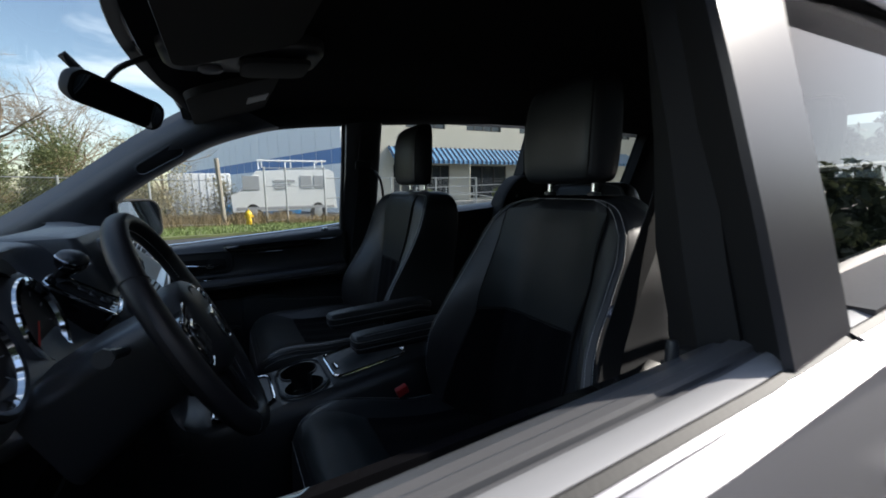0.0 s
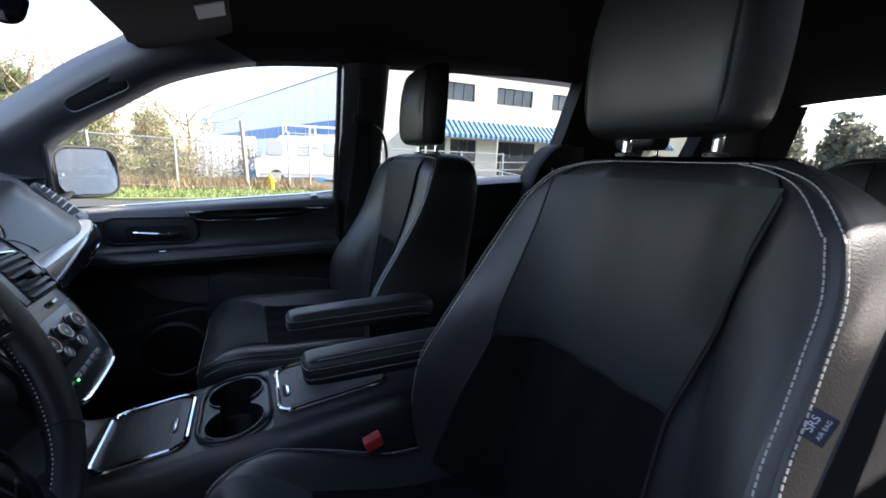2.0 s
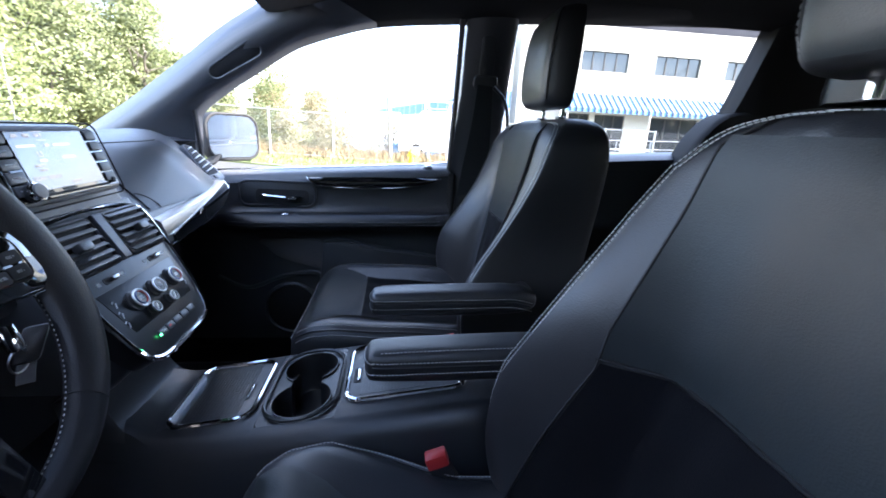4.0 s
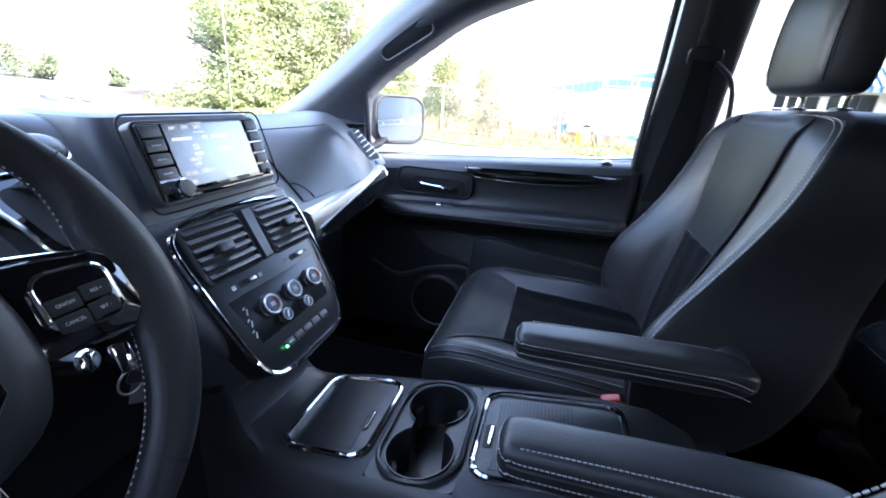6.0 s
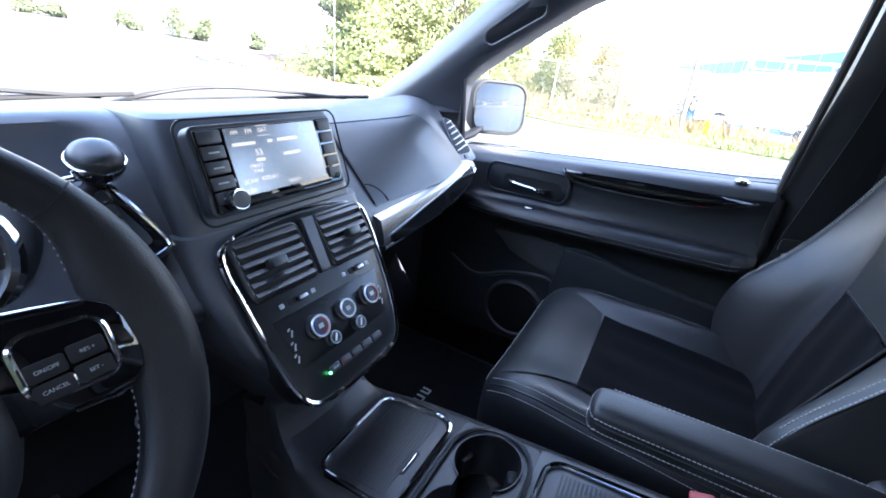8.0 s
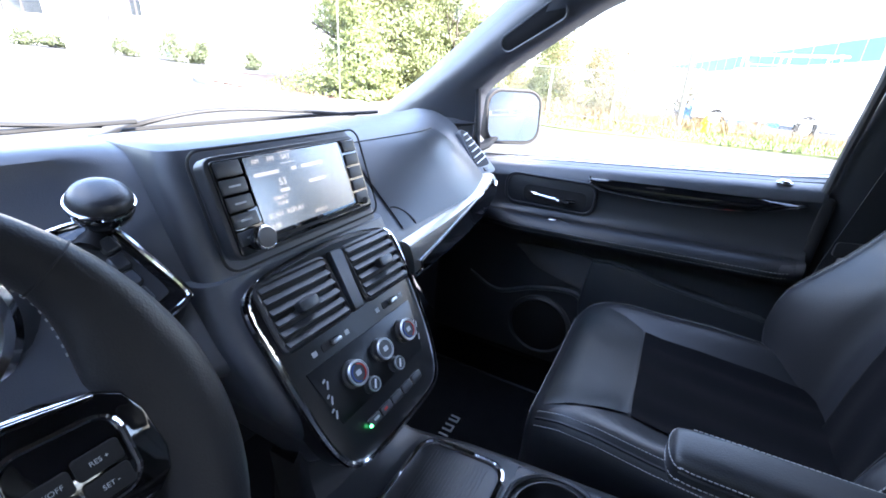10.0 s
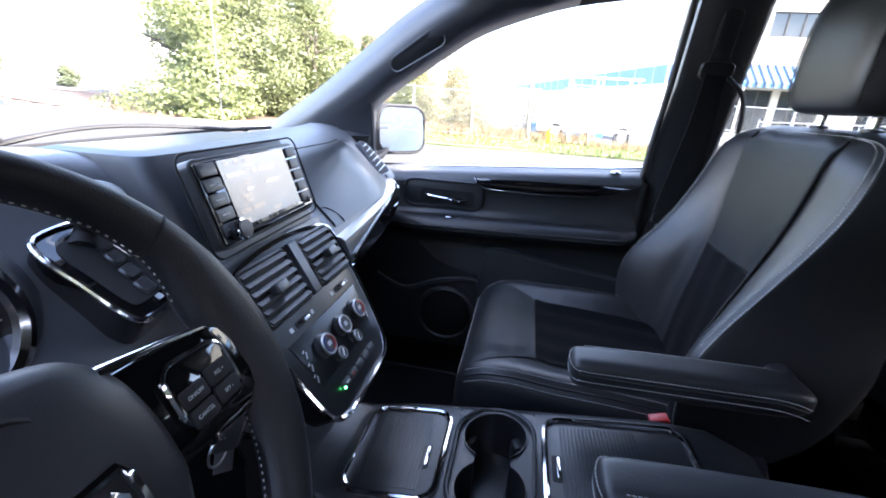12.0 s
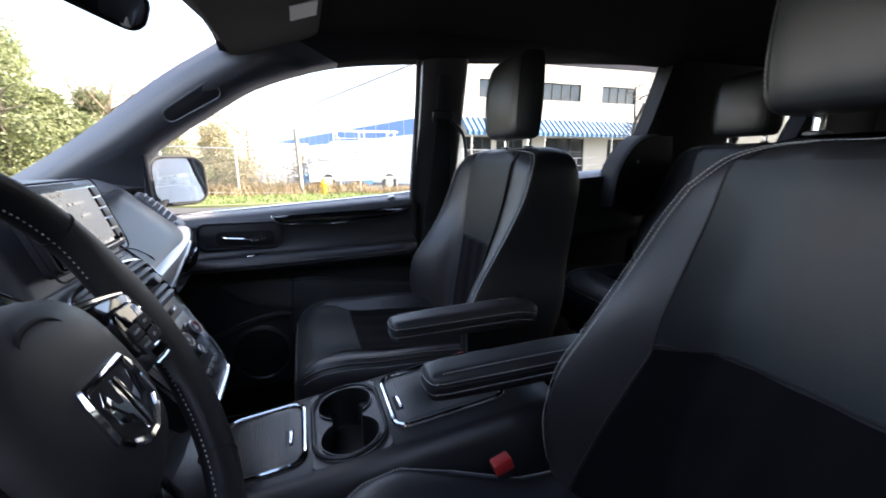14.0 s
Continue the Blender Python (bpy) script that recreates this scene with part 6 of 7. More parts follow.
def front_door(side):
    lab = "black front door lining with gloss trim and a stitched armrest"
    name = "passenger_door" if side == 1 else "driver_door"
    d = thing(name, (0.15, side * 0.85, 0.45), lab, "car door", "front doors")
    flip = (lambda bm: bm) if side == 1 else mirrored
    put = lambda nm, bm, mt, parent=d, lab="": part(nm, flip(bm), mt, parent, lab)
    xs = [-0.34, -0.28, -0.22, -0.15, -0.08, 0.0, 0.1, 0.2, 0.3, 0.4, 0.48, 0.54, 0.575, 0.583]
    ledge = 0.0 if side == 1 else 0.028
    put("door_lining", loft([curve([(x, y + (ledge if 0 < i < 6 else 0), z) for i, (y, z) in enumerate(door_profile(x))], 3) for x in xs], closed=False), DOORM)
    put("door_core", loft([[Vector((x, y, z)) for y, z in ((0.90, sill(x) - 0.005), (0.93, sill(x) - 0.005), (0.94, 0.40), (0.82, 0.40), (0.82, 0.47), (0.86, 0.5))] for x in (-0.34, 0.0, 0.3, 0.70)]), DARK)
    put("door_end", box(0.575, 0.60, 0.80, 0.93, 0.45, 1.09, 0.008), DARK)
    wp = lambda u, v, h=0.0: Vector((u, 0.806 - h, v))
    fm_ = frame_of((0, 0.805, 0), (1, 0, 0), (0, 0, 1))
    T = lambda u, v: fm_ @ Matrix.Translation((u, v, 0))
    bez = put("handle_bezel", moved(slab(rrect(0.250, 0.084, 0.030), -0.01, 0.007, 0.004), T(-0.006, 0.998)), PLAST, d, "dark handle bezel")
    # cup has no depth: a black plate stands for the shade inside
    put("handle_cup", moved(slab(rrect(0.175, 0.046, 0.016), 0.0, 0.0078), T(0.010, 0.990)), DARK, bez)
    put("bezel_rim", tube(on(T(-0.006, 0.998), rrect(0.250, 0.084, 0.030), 0.006), 0.0050, 6, True), PLAST, bez)
    h = put("inner_handle", tube(curve([wp(-0.060, 0.996, 0.012), wp(-0.03, 0.994, 0.026), wp(0.03, 0.990, 0.028), wp(0.070, 0.990, 0.016)], 5), [0.0035] + [0.0062] * 14 + [0.005], 8, squash=0.7, up=(0, 0, 1)), CHROME, d, "chrome inner door handle")
    put("lock_slider", moved(slab(rrect(0.030, 0.012, 0.004), 0.006, 0.016, 0.003), T(0.040, 0.984)), CHROME, d)
    # gloss insert with a bright edge, tapering to the rear
    topL = [(u, lerp([(0.095, 1.058), (0.30, 1.066), (0.55, 1.072)], u)) for u in np.linspace(0.097, 0.553, 28)]
    botL = [(u, lerp([(0.095, 1.056), (0.105, 1.046), (0.12, 1.038), (0.16, 1.031), (0.30, 1.030), (0.45, 1.041), (0.52, 1.060), (0.553, 1.0715)], u)) for u in np.linspace(0.097, 0.553, 28)]
    rings = [[wp(a[0], a[1], -0.004), wp(a[0], a[1], 0.008), wp(a[0], a[1] * 0.75 + b_[1] * 0.25, 0.0150), wp(a[0], (a[1] + b_[1]) / 2, 0.0185), wp(a[0], a[1] * 0.25 + b_[1] * 0.75, 0.0185), wp(b_[0], b_[1], 0.0150), wp(b_[0], b_[1], -0.004)] for a, b_ in zip(topL, botL)]
    gi = put("gloss_insert", loft(rings), GLOSS, d, "gloss black door insert")
    put("insert_edge", tube(curve([wp(0.094, 1.060, 0.007), wp(0.102, 1.047, 0.013), wp(0.118, 1.038, 0.016), wp(0.15, 1.031, 0.017), wp(0.30, 1.029, 0.017), wp(0.45, 1.040, 0.017), wp(0.52, 1.059, 0.015), wp(0.552, 1.070, 0.011)], 5), [0.0046] * 14 + [0.0024] * 22, 8), CHROME, gi, "chrome insert edge")
    if side == 1:
        put("lock_button", lathe([(0.016, 0), (0.016, 0.003), (0.011, 0.0035), (0.011, 0.006), (0.008, 0.008), (0.001, 0.008)], Matrix.Translation((0.505, 0.828, sill(0.505) + 0.003)), 18), CHROME, d, "round chrome lock button")
    else:
        put("lock_button", lathe([(0.008, 0), (0.008, 0.002), (0.0055, 0.003), (0.005, 0.020), (0.004, 0.024), (0.001, 0.0245)], Matrix.Translation((0.517, 0.838, sill(0.517) - 0.012)) @ Matrix.Diagonal((1.3, 1.3, 1.15, 1)), 14), PLAST, d, "lock pull button")
    cap = []
    for x in xs[1:-1]:
        pr = [(y + ledge, z) for y, z in door_profile(x)[1:5]]
        cap.append([Vector((x, y, z + 0.003)) for y, z in pr[:1]] + [Vector((x, y - 0.002, z + 0.0025)) for y, z in pr[1:3]] + [Vector((x, pr[3][0] - 0.003, pr[3][1]))] + [Vector((x, pr[3][0] + 0.006, pr[3][1] - 0.002)), Vector((x, pr[0][0], pr[0][1] - 0.006))])
    # lighter dash plastic here: sky sheen on the ledge is put into its colour
    put("sill_cap", loft(cap), DASH, d, "smooth ledge along the window")
    pad_ = []
    for x in np.linspace(-0.20, 0.565, 16):
        pr = door_profile(x)[8:13]
        e_ = min(1.0, (x + 0.20) / 0.04, (0.565 - x) / 0.03)
        pad_.append(curve([Vector((x, y - 0.0035 * e_, z + (0.0025 if k < 2 else 0.0) * e_)) for k, (y, z) in enumerate(pr)], 3) + [Vector((x, pr[-1][0] + 0.012, pr[-1][1])), Vector((x, pr[0][0] + 0.012, pr[0][1] - 0.012))])
    put("armrest_pad", loft(pad_), LEATHER, d, "padded leather armrest")
    sw = put("switch_plate", moved(slab(rrect(0.17, 0.040, 0.012), -0.004, 0.004, 0.002), frame_of((0.0, 0.763, 0.928), (1, 0, 0.03), (0, 1, 0.12))), PLAST, d)
    for u in (0.025, 0.058):
        put("window_switch", moved(slab(rrect(0.024, 0.014, 0.004), 0.002, 0.009, 0.003), frame_of((u, 0.762, 0.930), (1, 0, 0.03), (0, 1, 0.12))), CHROME if u < 0.03 else PLAST, sw)
    # stitched armrest edge
    for dz, dy in ((-0.004, 0.0), (-0.016, 0.002)):
        put("arm_stitching", stitches([Vector((x, 0.7845 - 0.052 * min(1, max(0.15, (x + 0.26) / 0.18)) * min(1, max(0.3, (0.60 - x) / 0.10 + 0.3)) + dy - 0.0072, 0.918 + 0.028 * (x + 0.30) / 0.90 + dz - 0.010)) for x in np.linspace(-0.16, 0.55, 50)], 0.005, 0.003, 0.0006), THREAD, d)
    # cloth field, map pocket, loudspeaker
    cloth = [(p.x, p.y) for p in curve([(0.085, 0.035, 0), (-0.10, 0.040, 0), (-0.155, 0.0, 0), (-0.17, -0.065, 0), (-0.10, -0.062, 0), (0.02, -0.03, 0), (0.07, 0.01, 0)], 5, True)]
    # cloth grey is lifted to stand in for light missing low on the door
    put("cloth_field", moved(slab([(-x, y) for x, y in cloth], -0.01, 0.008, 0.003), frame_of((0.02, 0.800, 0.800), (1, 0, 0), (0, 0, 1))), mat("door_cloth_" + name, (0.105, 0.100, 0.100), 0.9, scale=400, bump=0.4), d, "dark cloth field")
    pk = [(0.145, 0.835), (0.20, 0.842), (0.32, 0.825), (0.55, 0.790), (0.57, 0.78), (0.57, 0.50), (0.16, 0.50), (0.13, 0.70)]
    pocket = put("map_pocket", moved(slab([(u, v) for u, v in pk][::-1], -0.01, 0.030, 0.010), fm_), DOORM, d, "moulded map pocket")
    # lip takes lighter plastic, a painted stand-in for light on its edge
    put("pocket_lip", tube(curve([wp(0.15, 0.838, 0.028), wp(0.20, 0.846, 0.030), wp(0.26, 0.838, 0.030), wp(0.31, 0.822, 0.030), wp(0.42, 0.806, 0.028), wp(0.555, 0.790, 0.026)], 4), 0.006, 6), DASH, pocket)
    spm = frame_of((0.029, 0.7885, 0.583), (1, 0, 0), (0, 0, 1))
    spk = put("speaker_ring", lathe([(0.10, -0.01), (0.10, 0.003), (0.092, 0.008), (0.086, 0.003)], spm, 32), DOORM, d, "door loudspeaker")
    put("speaker_grille", lathe([(0.088, -0.002), (0.086, 0.003), (0.05, 0.006), (0.001, 0.007)], spm, 32), DARK, spk)
    put("lower_shelf", tube(curve([wp(-0.22, 0.70, 0.006), wp(-0.12, 0.66, 0.012), wp(0.0, 0.705, 0.016), wp(0.12, 0.72, 0.016), wp(0.15, 0.66, 0.016)], 5), 0.008, 6), DASH, d)
    return d


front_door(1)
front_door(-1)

# ---- outside: lot, verge, fence, buildings, trees ----
ASPHALT = mat("asphalt", (0.040, 0.040, 0.040), 0.9, scale=60, bump=0.5, var=0.25, big=0.8)
GRASSM = mat("grass_soil", (0.13, 0.15, 0.06), 0.95, scale=30, bump=0.6, var=0.45, big=1.2)
BLADE = mat("grass_blades", (0.13, 0.18, 0.05), 0.7, var=0.5, big=1.0)
DRY = mat("dry_stems", (0.24, 0.18, 0.10), 0.85, var=0.35, big=2.0)
BARK = mat("bark", (0.12, 0.10, 0.08), 0.9, scale=30, bump=0.6, var=0.3)
SOIL = mat("bark_mulch", (0.10, 0.06, 0.04), 0.95, scale=25, bump=0.8, var=0.4, big=3)
KERB = mat("concrete_kerb", (0.34, 0.33, 0.31), 0.85, scale=50, bump=0.3, var=0.2, big=1.5)
GALV = mat("galvanised_steel", (0.48, 0.49, 0.50), 0.45, 0.6, var=0.15, big=3)
STUCCO = mat("cream_stucco", (0.60, 0.56, 0.47), 0.85, scale=30, bump=0.3, var=0.08, big=0.6)
WHITEW = mat("white_wall", (0.68, 0.69, 0.70), 0.8, scale=20, bump=0.2, var=0.07, big=0.5)
GREYW = mat("pale_grey_wall", (0.80, 0.82, 0.83), 0.75, scale=8, bump=0.2, var=0.06, big=0.4)
BLUEW = mat("blue_painted_wall", (0.11, 0.23, 0.48), 0.6, scale=8, bump=0.2, var=0.08, big=0.4)
ROOFING = mat("dark_roofing", (0.08, 0.08, 0.085), 0.9, scale=12, bump=0.4)
AWNB = mat("blue_awning", (0.13, 0.30, 0.50), 0.6, var=0.15, big=1.0)
AWND = mat("navy_awning_rib", (0.015, 0.025, 0.06), 0.6)
WINDK = mat("dark_window_glass", (0.03, 0.035, 0.04), 0.06, var=0.3, big=0.7, spec=0.8)
BLIND = mat("pale_blind", (0.45, 0.42, 0.34), 0.7, var=0.2, big=2)
FRAMEM = mat("dark_window_frame", (0.06, 0.055, 0.05), 0.5)
VANW = mat("white_van_paint", (0.75, 0.76, 0.77), 0.3, coat=0.5, var=0.04)
VANG = mat("van_print_and_sky_sheen", (0.35, 0.36, 0.38), 0.4, var=0.1)
YELLOW = mat("yellow_hydrant_paint", (0.75, 0.50, 0.03), 0.45, var=0.1)
BLUEC = mat("blue_car_paint", (0.05, 0.28, 0.62), 0.3, coat=0.6, var=0.05)


def leafy(name, col, back):
    """Leaves: colour varies from clump to clump, and light comes through."""
    m = mat(name, col, 0.5, var=0)
    n, l = m.node_tree.nodes, m.node_tree.links
    b = n["Principled BSDF"]
    geo, mix = n.new("ShaderNodeNewGeometry"), n.new("ShaderNodeMixRGB")
    mix.inputs["Color1"].default_value, mix.inputs["Color2"].default_value = (*[c * 0.8 for c in col], 1), (*[min(1, c * 1.3) for c in back], 1)
    l.new(geo.outputs["Random Per Island"], mix.inputs["Fac"])
    l.new(mix.outputs["Color"], b.inputs["Base Color"])
    tr, add = n.new("ShaderNodeBsdfTranslucent"), n.new("ShaderNodeMixShader")
    l.new(mix.outputs["Color"], tr.inputs["Color"])
    add.inputs["Fac"].default_value = 0.45
    l.new(b.outputs["BSDF"], add.inputs[1])
    l.new(tr.outputs["BSDF"], add.inputs[2])
    l.new(add.outputs["Shader"], n["Material Output"].inputs["Surface"])
    return m


LEAF = leafy("laurel_leaves", (0.16, 0.19, 0.07), (0.21, 0.24, 0.10))
LEAF2 = leafy("conifer_needles", (0.14, 0.17, 0.07), (0.19, 0.21, 0.10))
BRUSH = leafy("dry_brush_leaves", (0.27, 0.25, 0.16), (0.34, 0.31, 0.20))
FARM = leafy("far_leaves", (0.17, 0.17, 0.13), (0.24, 0.23, 0.18))
SHRUBM = leafy("shrub_leaves", (0.08, 0.10, 0.05), (0.13, 0.15, 0.08))


def ground_z(x, y):
    return -0.018 * max(0.0, y - 1.5) * (1 if y < 60 else 60 / y) + 0.050 * min(max(0.0, -(x + 3.5)), 45)


gxs = sorted(set([-600, -300, -150, -90] + list(np.linspace(-60, 60, 41)) + [90, 150, 300, 600]))
gys = sorted(set([-600, -200, -80, -40, -20, -8] + list(np.linspace(-3, 60, 32)) + [90, 150, 300, 600]))
gb = bmesh.new()
rows = [[gb.verts.new((x, y, ground_z(x, y))) for x in gxs] for y in gys]
for a, b in zip(rows, rows[1:]):
    for j in range(len(gxs) - 1):
        gb.faces.new((a[j], a[j + 1], b[j + 1], b[j]))
solo("ground", gb, ASPHALT, "grey asphalt parking lot and road", "ground", kind="structure")


def strip_land(name, outline, top, material, label, category):
    """A raised bed of land on the ground, with its upper face at `top` above it."""
    bm = bmesh.new()
    up = [bm.verts.new((x, y, ground_z(x, y) + top)) for x, y in outline]
    dn = [bm.verts.new((x, y, ground_z(x, y) - 0.3)) for x, y in outline]
    bm.faces.new(up)
    for i in range(len(outline)):
        j = (i + 1) % len(outline)
        bm.faces.new((up[i], dn[i], dn[j], up[j]))
    bmesh.ops.triangulate(bm, faces=bm.faces[:])
    return solo(name, bm, material, label, category, kind="structure", flat=True)


strip_land("grass_verge", [(x, 14.6 + 0.25 * math.sin(x * 0.7)) for x in np.linspace(-8.6, 26, 40)] + [(x, 21.5) for x in np.linspace(26, -11, 40)], 0.07, GRASSM, "rough green grass verge beside the road", "verge")
strip_land("planting_bed", [(-8.6, 14.6), (-11, 21.5), (-19, 19), (-20.5, 14.5), (-16, 10.2), (-11.5, 9.6)], 0.14, SOIL, "raised bed of brown bark mulch under trees", "planting bed")
kerb_line = curve([(-8.6, 14.55, 0), (-9.2, 12.0, 0), (-11.5, 9.55, 0), (-16, 10.1, 0), (-20.6, 14.5, 0), (-21.5, 19, 0)], 6)
kb = thing("kerb", (-12, 10, 0.3), "pale concrete kerb round the planting bed", "kerb", kind="structure")
for a, b in zip(kerb_line, kerb_line[1:]):
    d = (b - a)
    m_ = frame_of((*(a.xy.lerp(b.xy, 0.5)), ground_z(*a.xy.lerp(b.xy, 0.5)) + 0.02), d, Vector((-d.y, d.x, 0)))
    part("kerb_stone", moved(box(-d.length / 2 + 0.006, d.length / 2 - 0.006, -0.075, 0.075, -0.25, 0.13, 0.012, 1), m_), KERB, kb)


def scatter_blades(name, where, count, h, material, label, category, seed, lean=0.35, wide=0.012):
    rng = np.random.default_rng(seed)
    V, F = [], []
    while len(F) < count:
        x, y = where(rng)
        z, a, k = ground_z(x, y) + 0.06, rng.uniform(0, 6.28), h * rng.uniform(0.5, 1.3)
        dx, dy = math.cos(a) * wide * rng.uniform(0.6, 1.5), math.sin(a) * wide
        lx, ly = rng.normal(0, lean, 2) * k
        i = len(V)
        V += [(x - dx, y - dy, z), (x + dx, y + dy, z), (x + lx, y + ly, z + k)]
        F.append((i, i + 1, i + 2))
    me = bpy.data.meshes.new(name)
    me.from_pydata(V, [], F)
    me.materials.append(material)
    ob = new(name, me)
    return tagged(ob, label, category, kind="stuff")


scatter_blades("grass", lambda r: (r.uniform(-8.3, 20), 14.75 + 6.5 * r.random() ** 1.3), 22000, 0.10, BLADE, "short green winter grass on the verge", "grass", 3, wide=0.02)
scatter_blades("dry_grass", lambda r: (r.uniform(-9, 3.2), r.normal(20.6, 0.8)), 9000, 0.55, DRY, "tall dry grass stems along the fence", "dry grass", 4, wide=0.012)
scatter_blades("dry_weeds", lambda r: (r.uniform(2.8, 9), r.normal(18.9, 0.35)), 2500, 0.35, DRY, "low dry weeds at the gate", "dry grass", 5, wide=0.012)


def leaf_cloud(name, blobs, count, size, material, seed, flat_=0.5):
    """Many small leaves spread through ragged clumps; blobs of (x, y, z, rx, ry, rz)."""
    rng = np.random.default_rng(seed)
    vol = np.array([b[3] * b[4] * b[5] for b in blobs]) ** 0.75
    pick = rng.choice(len(blobs), count, p=vol / vol.sum())
    B = np.array(blobs)[pick]
    d = rng.normal(size=(count, 3))
    d /= np.linalg.norm(d, axis=1)[:, None]
    rad = rng.random(count) ** 0.4 * (1 + 0.18 * np.sin(7 * d[:, 0] + 3 * pick) * np.cos(6 * d[:, 2] + pick))
    c = B[:, :3] + d * rad[:, None] * B[:, 3:]
    nrm = d + rng.normal(0, 0.6, (count, 3))
    nrm /= np.linalg.norm(nrm, axis=1)[:, None]
    t = np.cross(nrm, rng.normal(size=(count, 3)))
    t /= np.linalg.norm(t, axis=1)[:, None]
    w = np.cross(nrm, t)
    s = size * rng.uniform(0.6, 1.5, (count, 1))
    V = np.stack([c - t * s, c + w * s * flat_, c + t * s, c - w * s * flat_], 1).reshape(-1, 3)
    me = bpy.data.meshes.new(name)
    me.from_pydata(V.tolist(), [], [tuple(range(i, i + 4)) for i in range(0, count * 4, 4)])
    me.materials.append(material)
    return me


def branches(base, h, seed, levels=4, spread=0.6, r0=0.12, n=6, upright=0.5):
    """Tapering limbs that fork again and again; returns one bmesh."""
    rng = random.Random(seed)
    bm = bmesh.new()

    def limb(p, d, length, r, level):
        pts, q = [p], Vector(p)
        for i in range(4):
            d = (d + Vector((rng.gauss(0, 0.13), rng.gauss(0, 0.13), rng.gauss(0.06 * upright, 0.08)))).normalized()
            q = q + d * length / 4
            pts.append(q.copy())
        sides = 6 if level == 0 else (4 if level < 3 else 3)
        one = tube(pts, [r, r * 0.86, r * 0.74, r * 0.62, r * 0.5], sides)
        me = bpy.data.meshes.new("t")
        one.to_mesh(me)
        one.free()
        bm.from_mesh(me)
        bpy.data.meshes.remove(me)
        if level < levels:
            for k in range(n if level else n + 2):
                f = rng.uniform(0.35, 1.0)
                i = min(3, int(f * 4))
                s = pts[i].lerp(pts[i + 1], f * 4 - i)
                side = Vector((rng.gauss(0, 1), rng.gauss(0, 1), rng.gauss(0.2, 0.5))).normalized()
                limb(s, (d * (1 - spread) + side * spread).normalized(), length * rng.uniform(0.42, 0.66), r * 0.45, level + 1)

    limb(Vector(base), Vector((0, 0, 1)), h * 0.55, r0, 0)
    return bm


def tree(name, x, y, blobs, count, size, material, label, seed, h=4.0, r0=0.14):
    z = ground_z(x, y)
    t = thing(name, (x, y, z), label, "tree")
    part("trunk", branches((x, y, z - 0.1), h, seed, 2, 0.6, r0, 4), BARK, t)
    me = leaf_cloud("crown", blobs, count, size, material, seed)
    me.transform(Matrix.Translation((-x, -y, -z)))
    c = new("crown", me)
    c.parent = t
    ROOT[c.name] = ROOT[t.name]
    return t


def blob_set(x, y, z0, z1, rad, k, seed, taper=0.5):
    rng = random.Random(seed)
    out = []
    for i in range(k):
        f = (i + 0.5) / k
        r = rad * (1 - taper * f) * rng.uniform(0.8, 1.1)
        a = rng.uniform(0, 6.28)
        out.append((x + math.cos(a) * rad * (1 - f) * 0.55, y + math.sin(a) * rad * (1 - f) * 0.55, z0 + (z1 - z0) * f, r * 0.75, r * 0.75, (z1 - z0) / k * rng.uniform(1.3, 2.6)))
    return out


# broad evergreens on the bed
for i, (x, y, hgt, rad) in enumerate(((-11.2, 13.4, 7.6, 2.4), (-10.6, 15.4, 6.6, 2.2), (-13.2, 16.2, 8.4, 2.4), (-9.2, 17.2, 6.0, 2.0), (-10.3, 12.7, 2.8, 1.3), (-12.2, 18.5, 7.4, 2.3), (-10.2, 20.5, 6.0, 2.0), (-8.4, 19.2, 3.6, 1.5), (-14.4, 20.5, 8.5, 2.3), (-9.2, 25.0, 4.6, 2.2), (-6.6, 25.6, 3.6, 2.0), (-4.4, 27.0, 3.4, 1.7))):
    z = ground_z(x, y)
    tree("evergreen_tree", x, y, blob_set(x, y, z + 0.2, z + hgt, rad, 18, 20 + i, 0.45), 34000, 0.056, LEAF if i % 2 == 0 else LEAF2, "broad evergreen tree with pale green sunlit leaves", 40 + i, hgt * 0.8)
for i, (x, y, hgt) in enumerate(((-8.2, 22.5, 8.0), (-5.2, 23.5, 7.0), (-12.0, 24, 9.0), (-16.5, 27, 10.0), (-7.0, 28.0, 10.0), (-10.2, 28.5, 11.0), (-3.2, 29.0, 7.5))):
    z = ground_z(x, y)
    t = thing("bare_tree", (x, y, z), "bare winter tree with fine pale twigs", "tree")
    part("trunk", branches((x, y, z - 0.1), hgt, 60 + i, 4, 0.55, 0.10, 5), mat("pale_bark_%s" % "abcdefg"[i], (0.24, 0.19, 0.13), 0.9), t)
t = thing("bare_tree", (23.6, 26.0, ground_z(23.6, 26.0)), "bare winter tree before the cream building", "tree")
part("trunk", branches((23.6, 26.0, ground_z(23.6, 26.0) - 0.1), 11.0, 77, 4, 0.74, 0.17, 5, 0.2), mat("dark_bark", (0.075, 0.062, 0.055), 0.9, scale=30, bump=0.4), t)
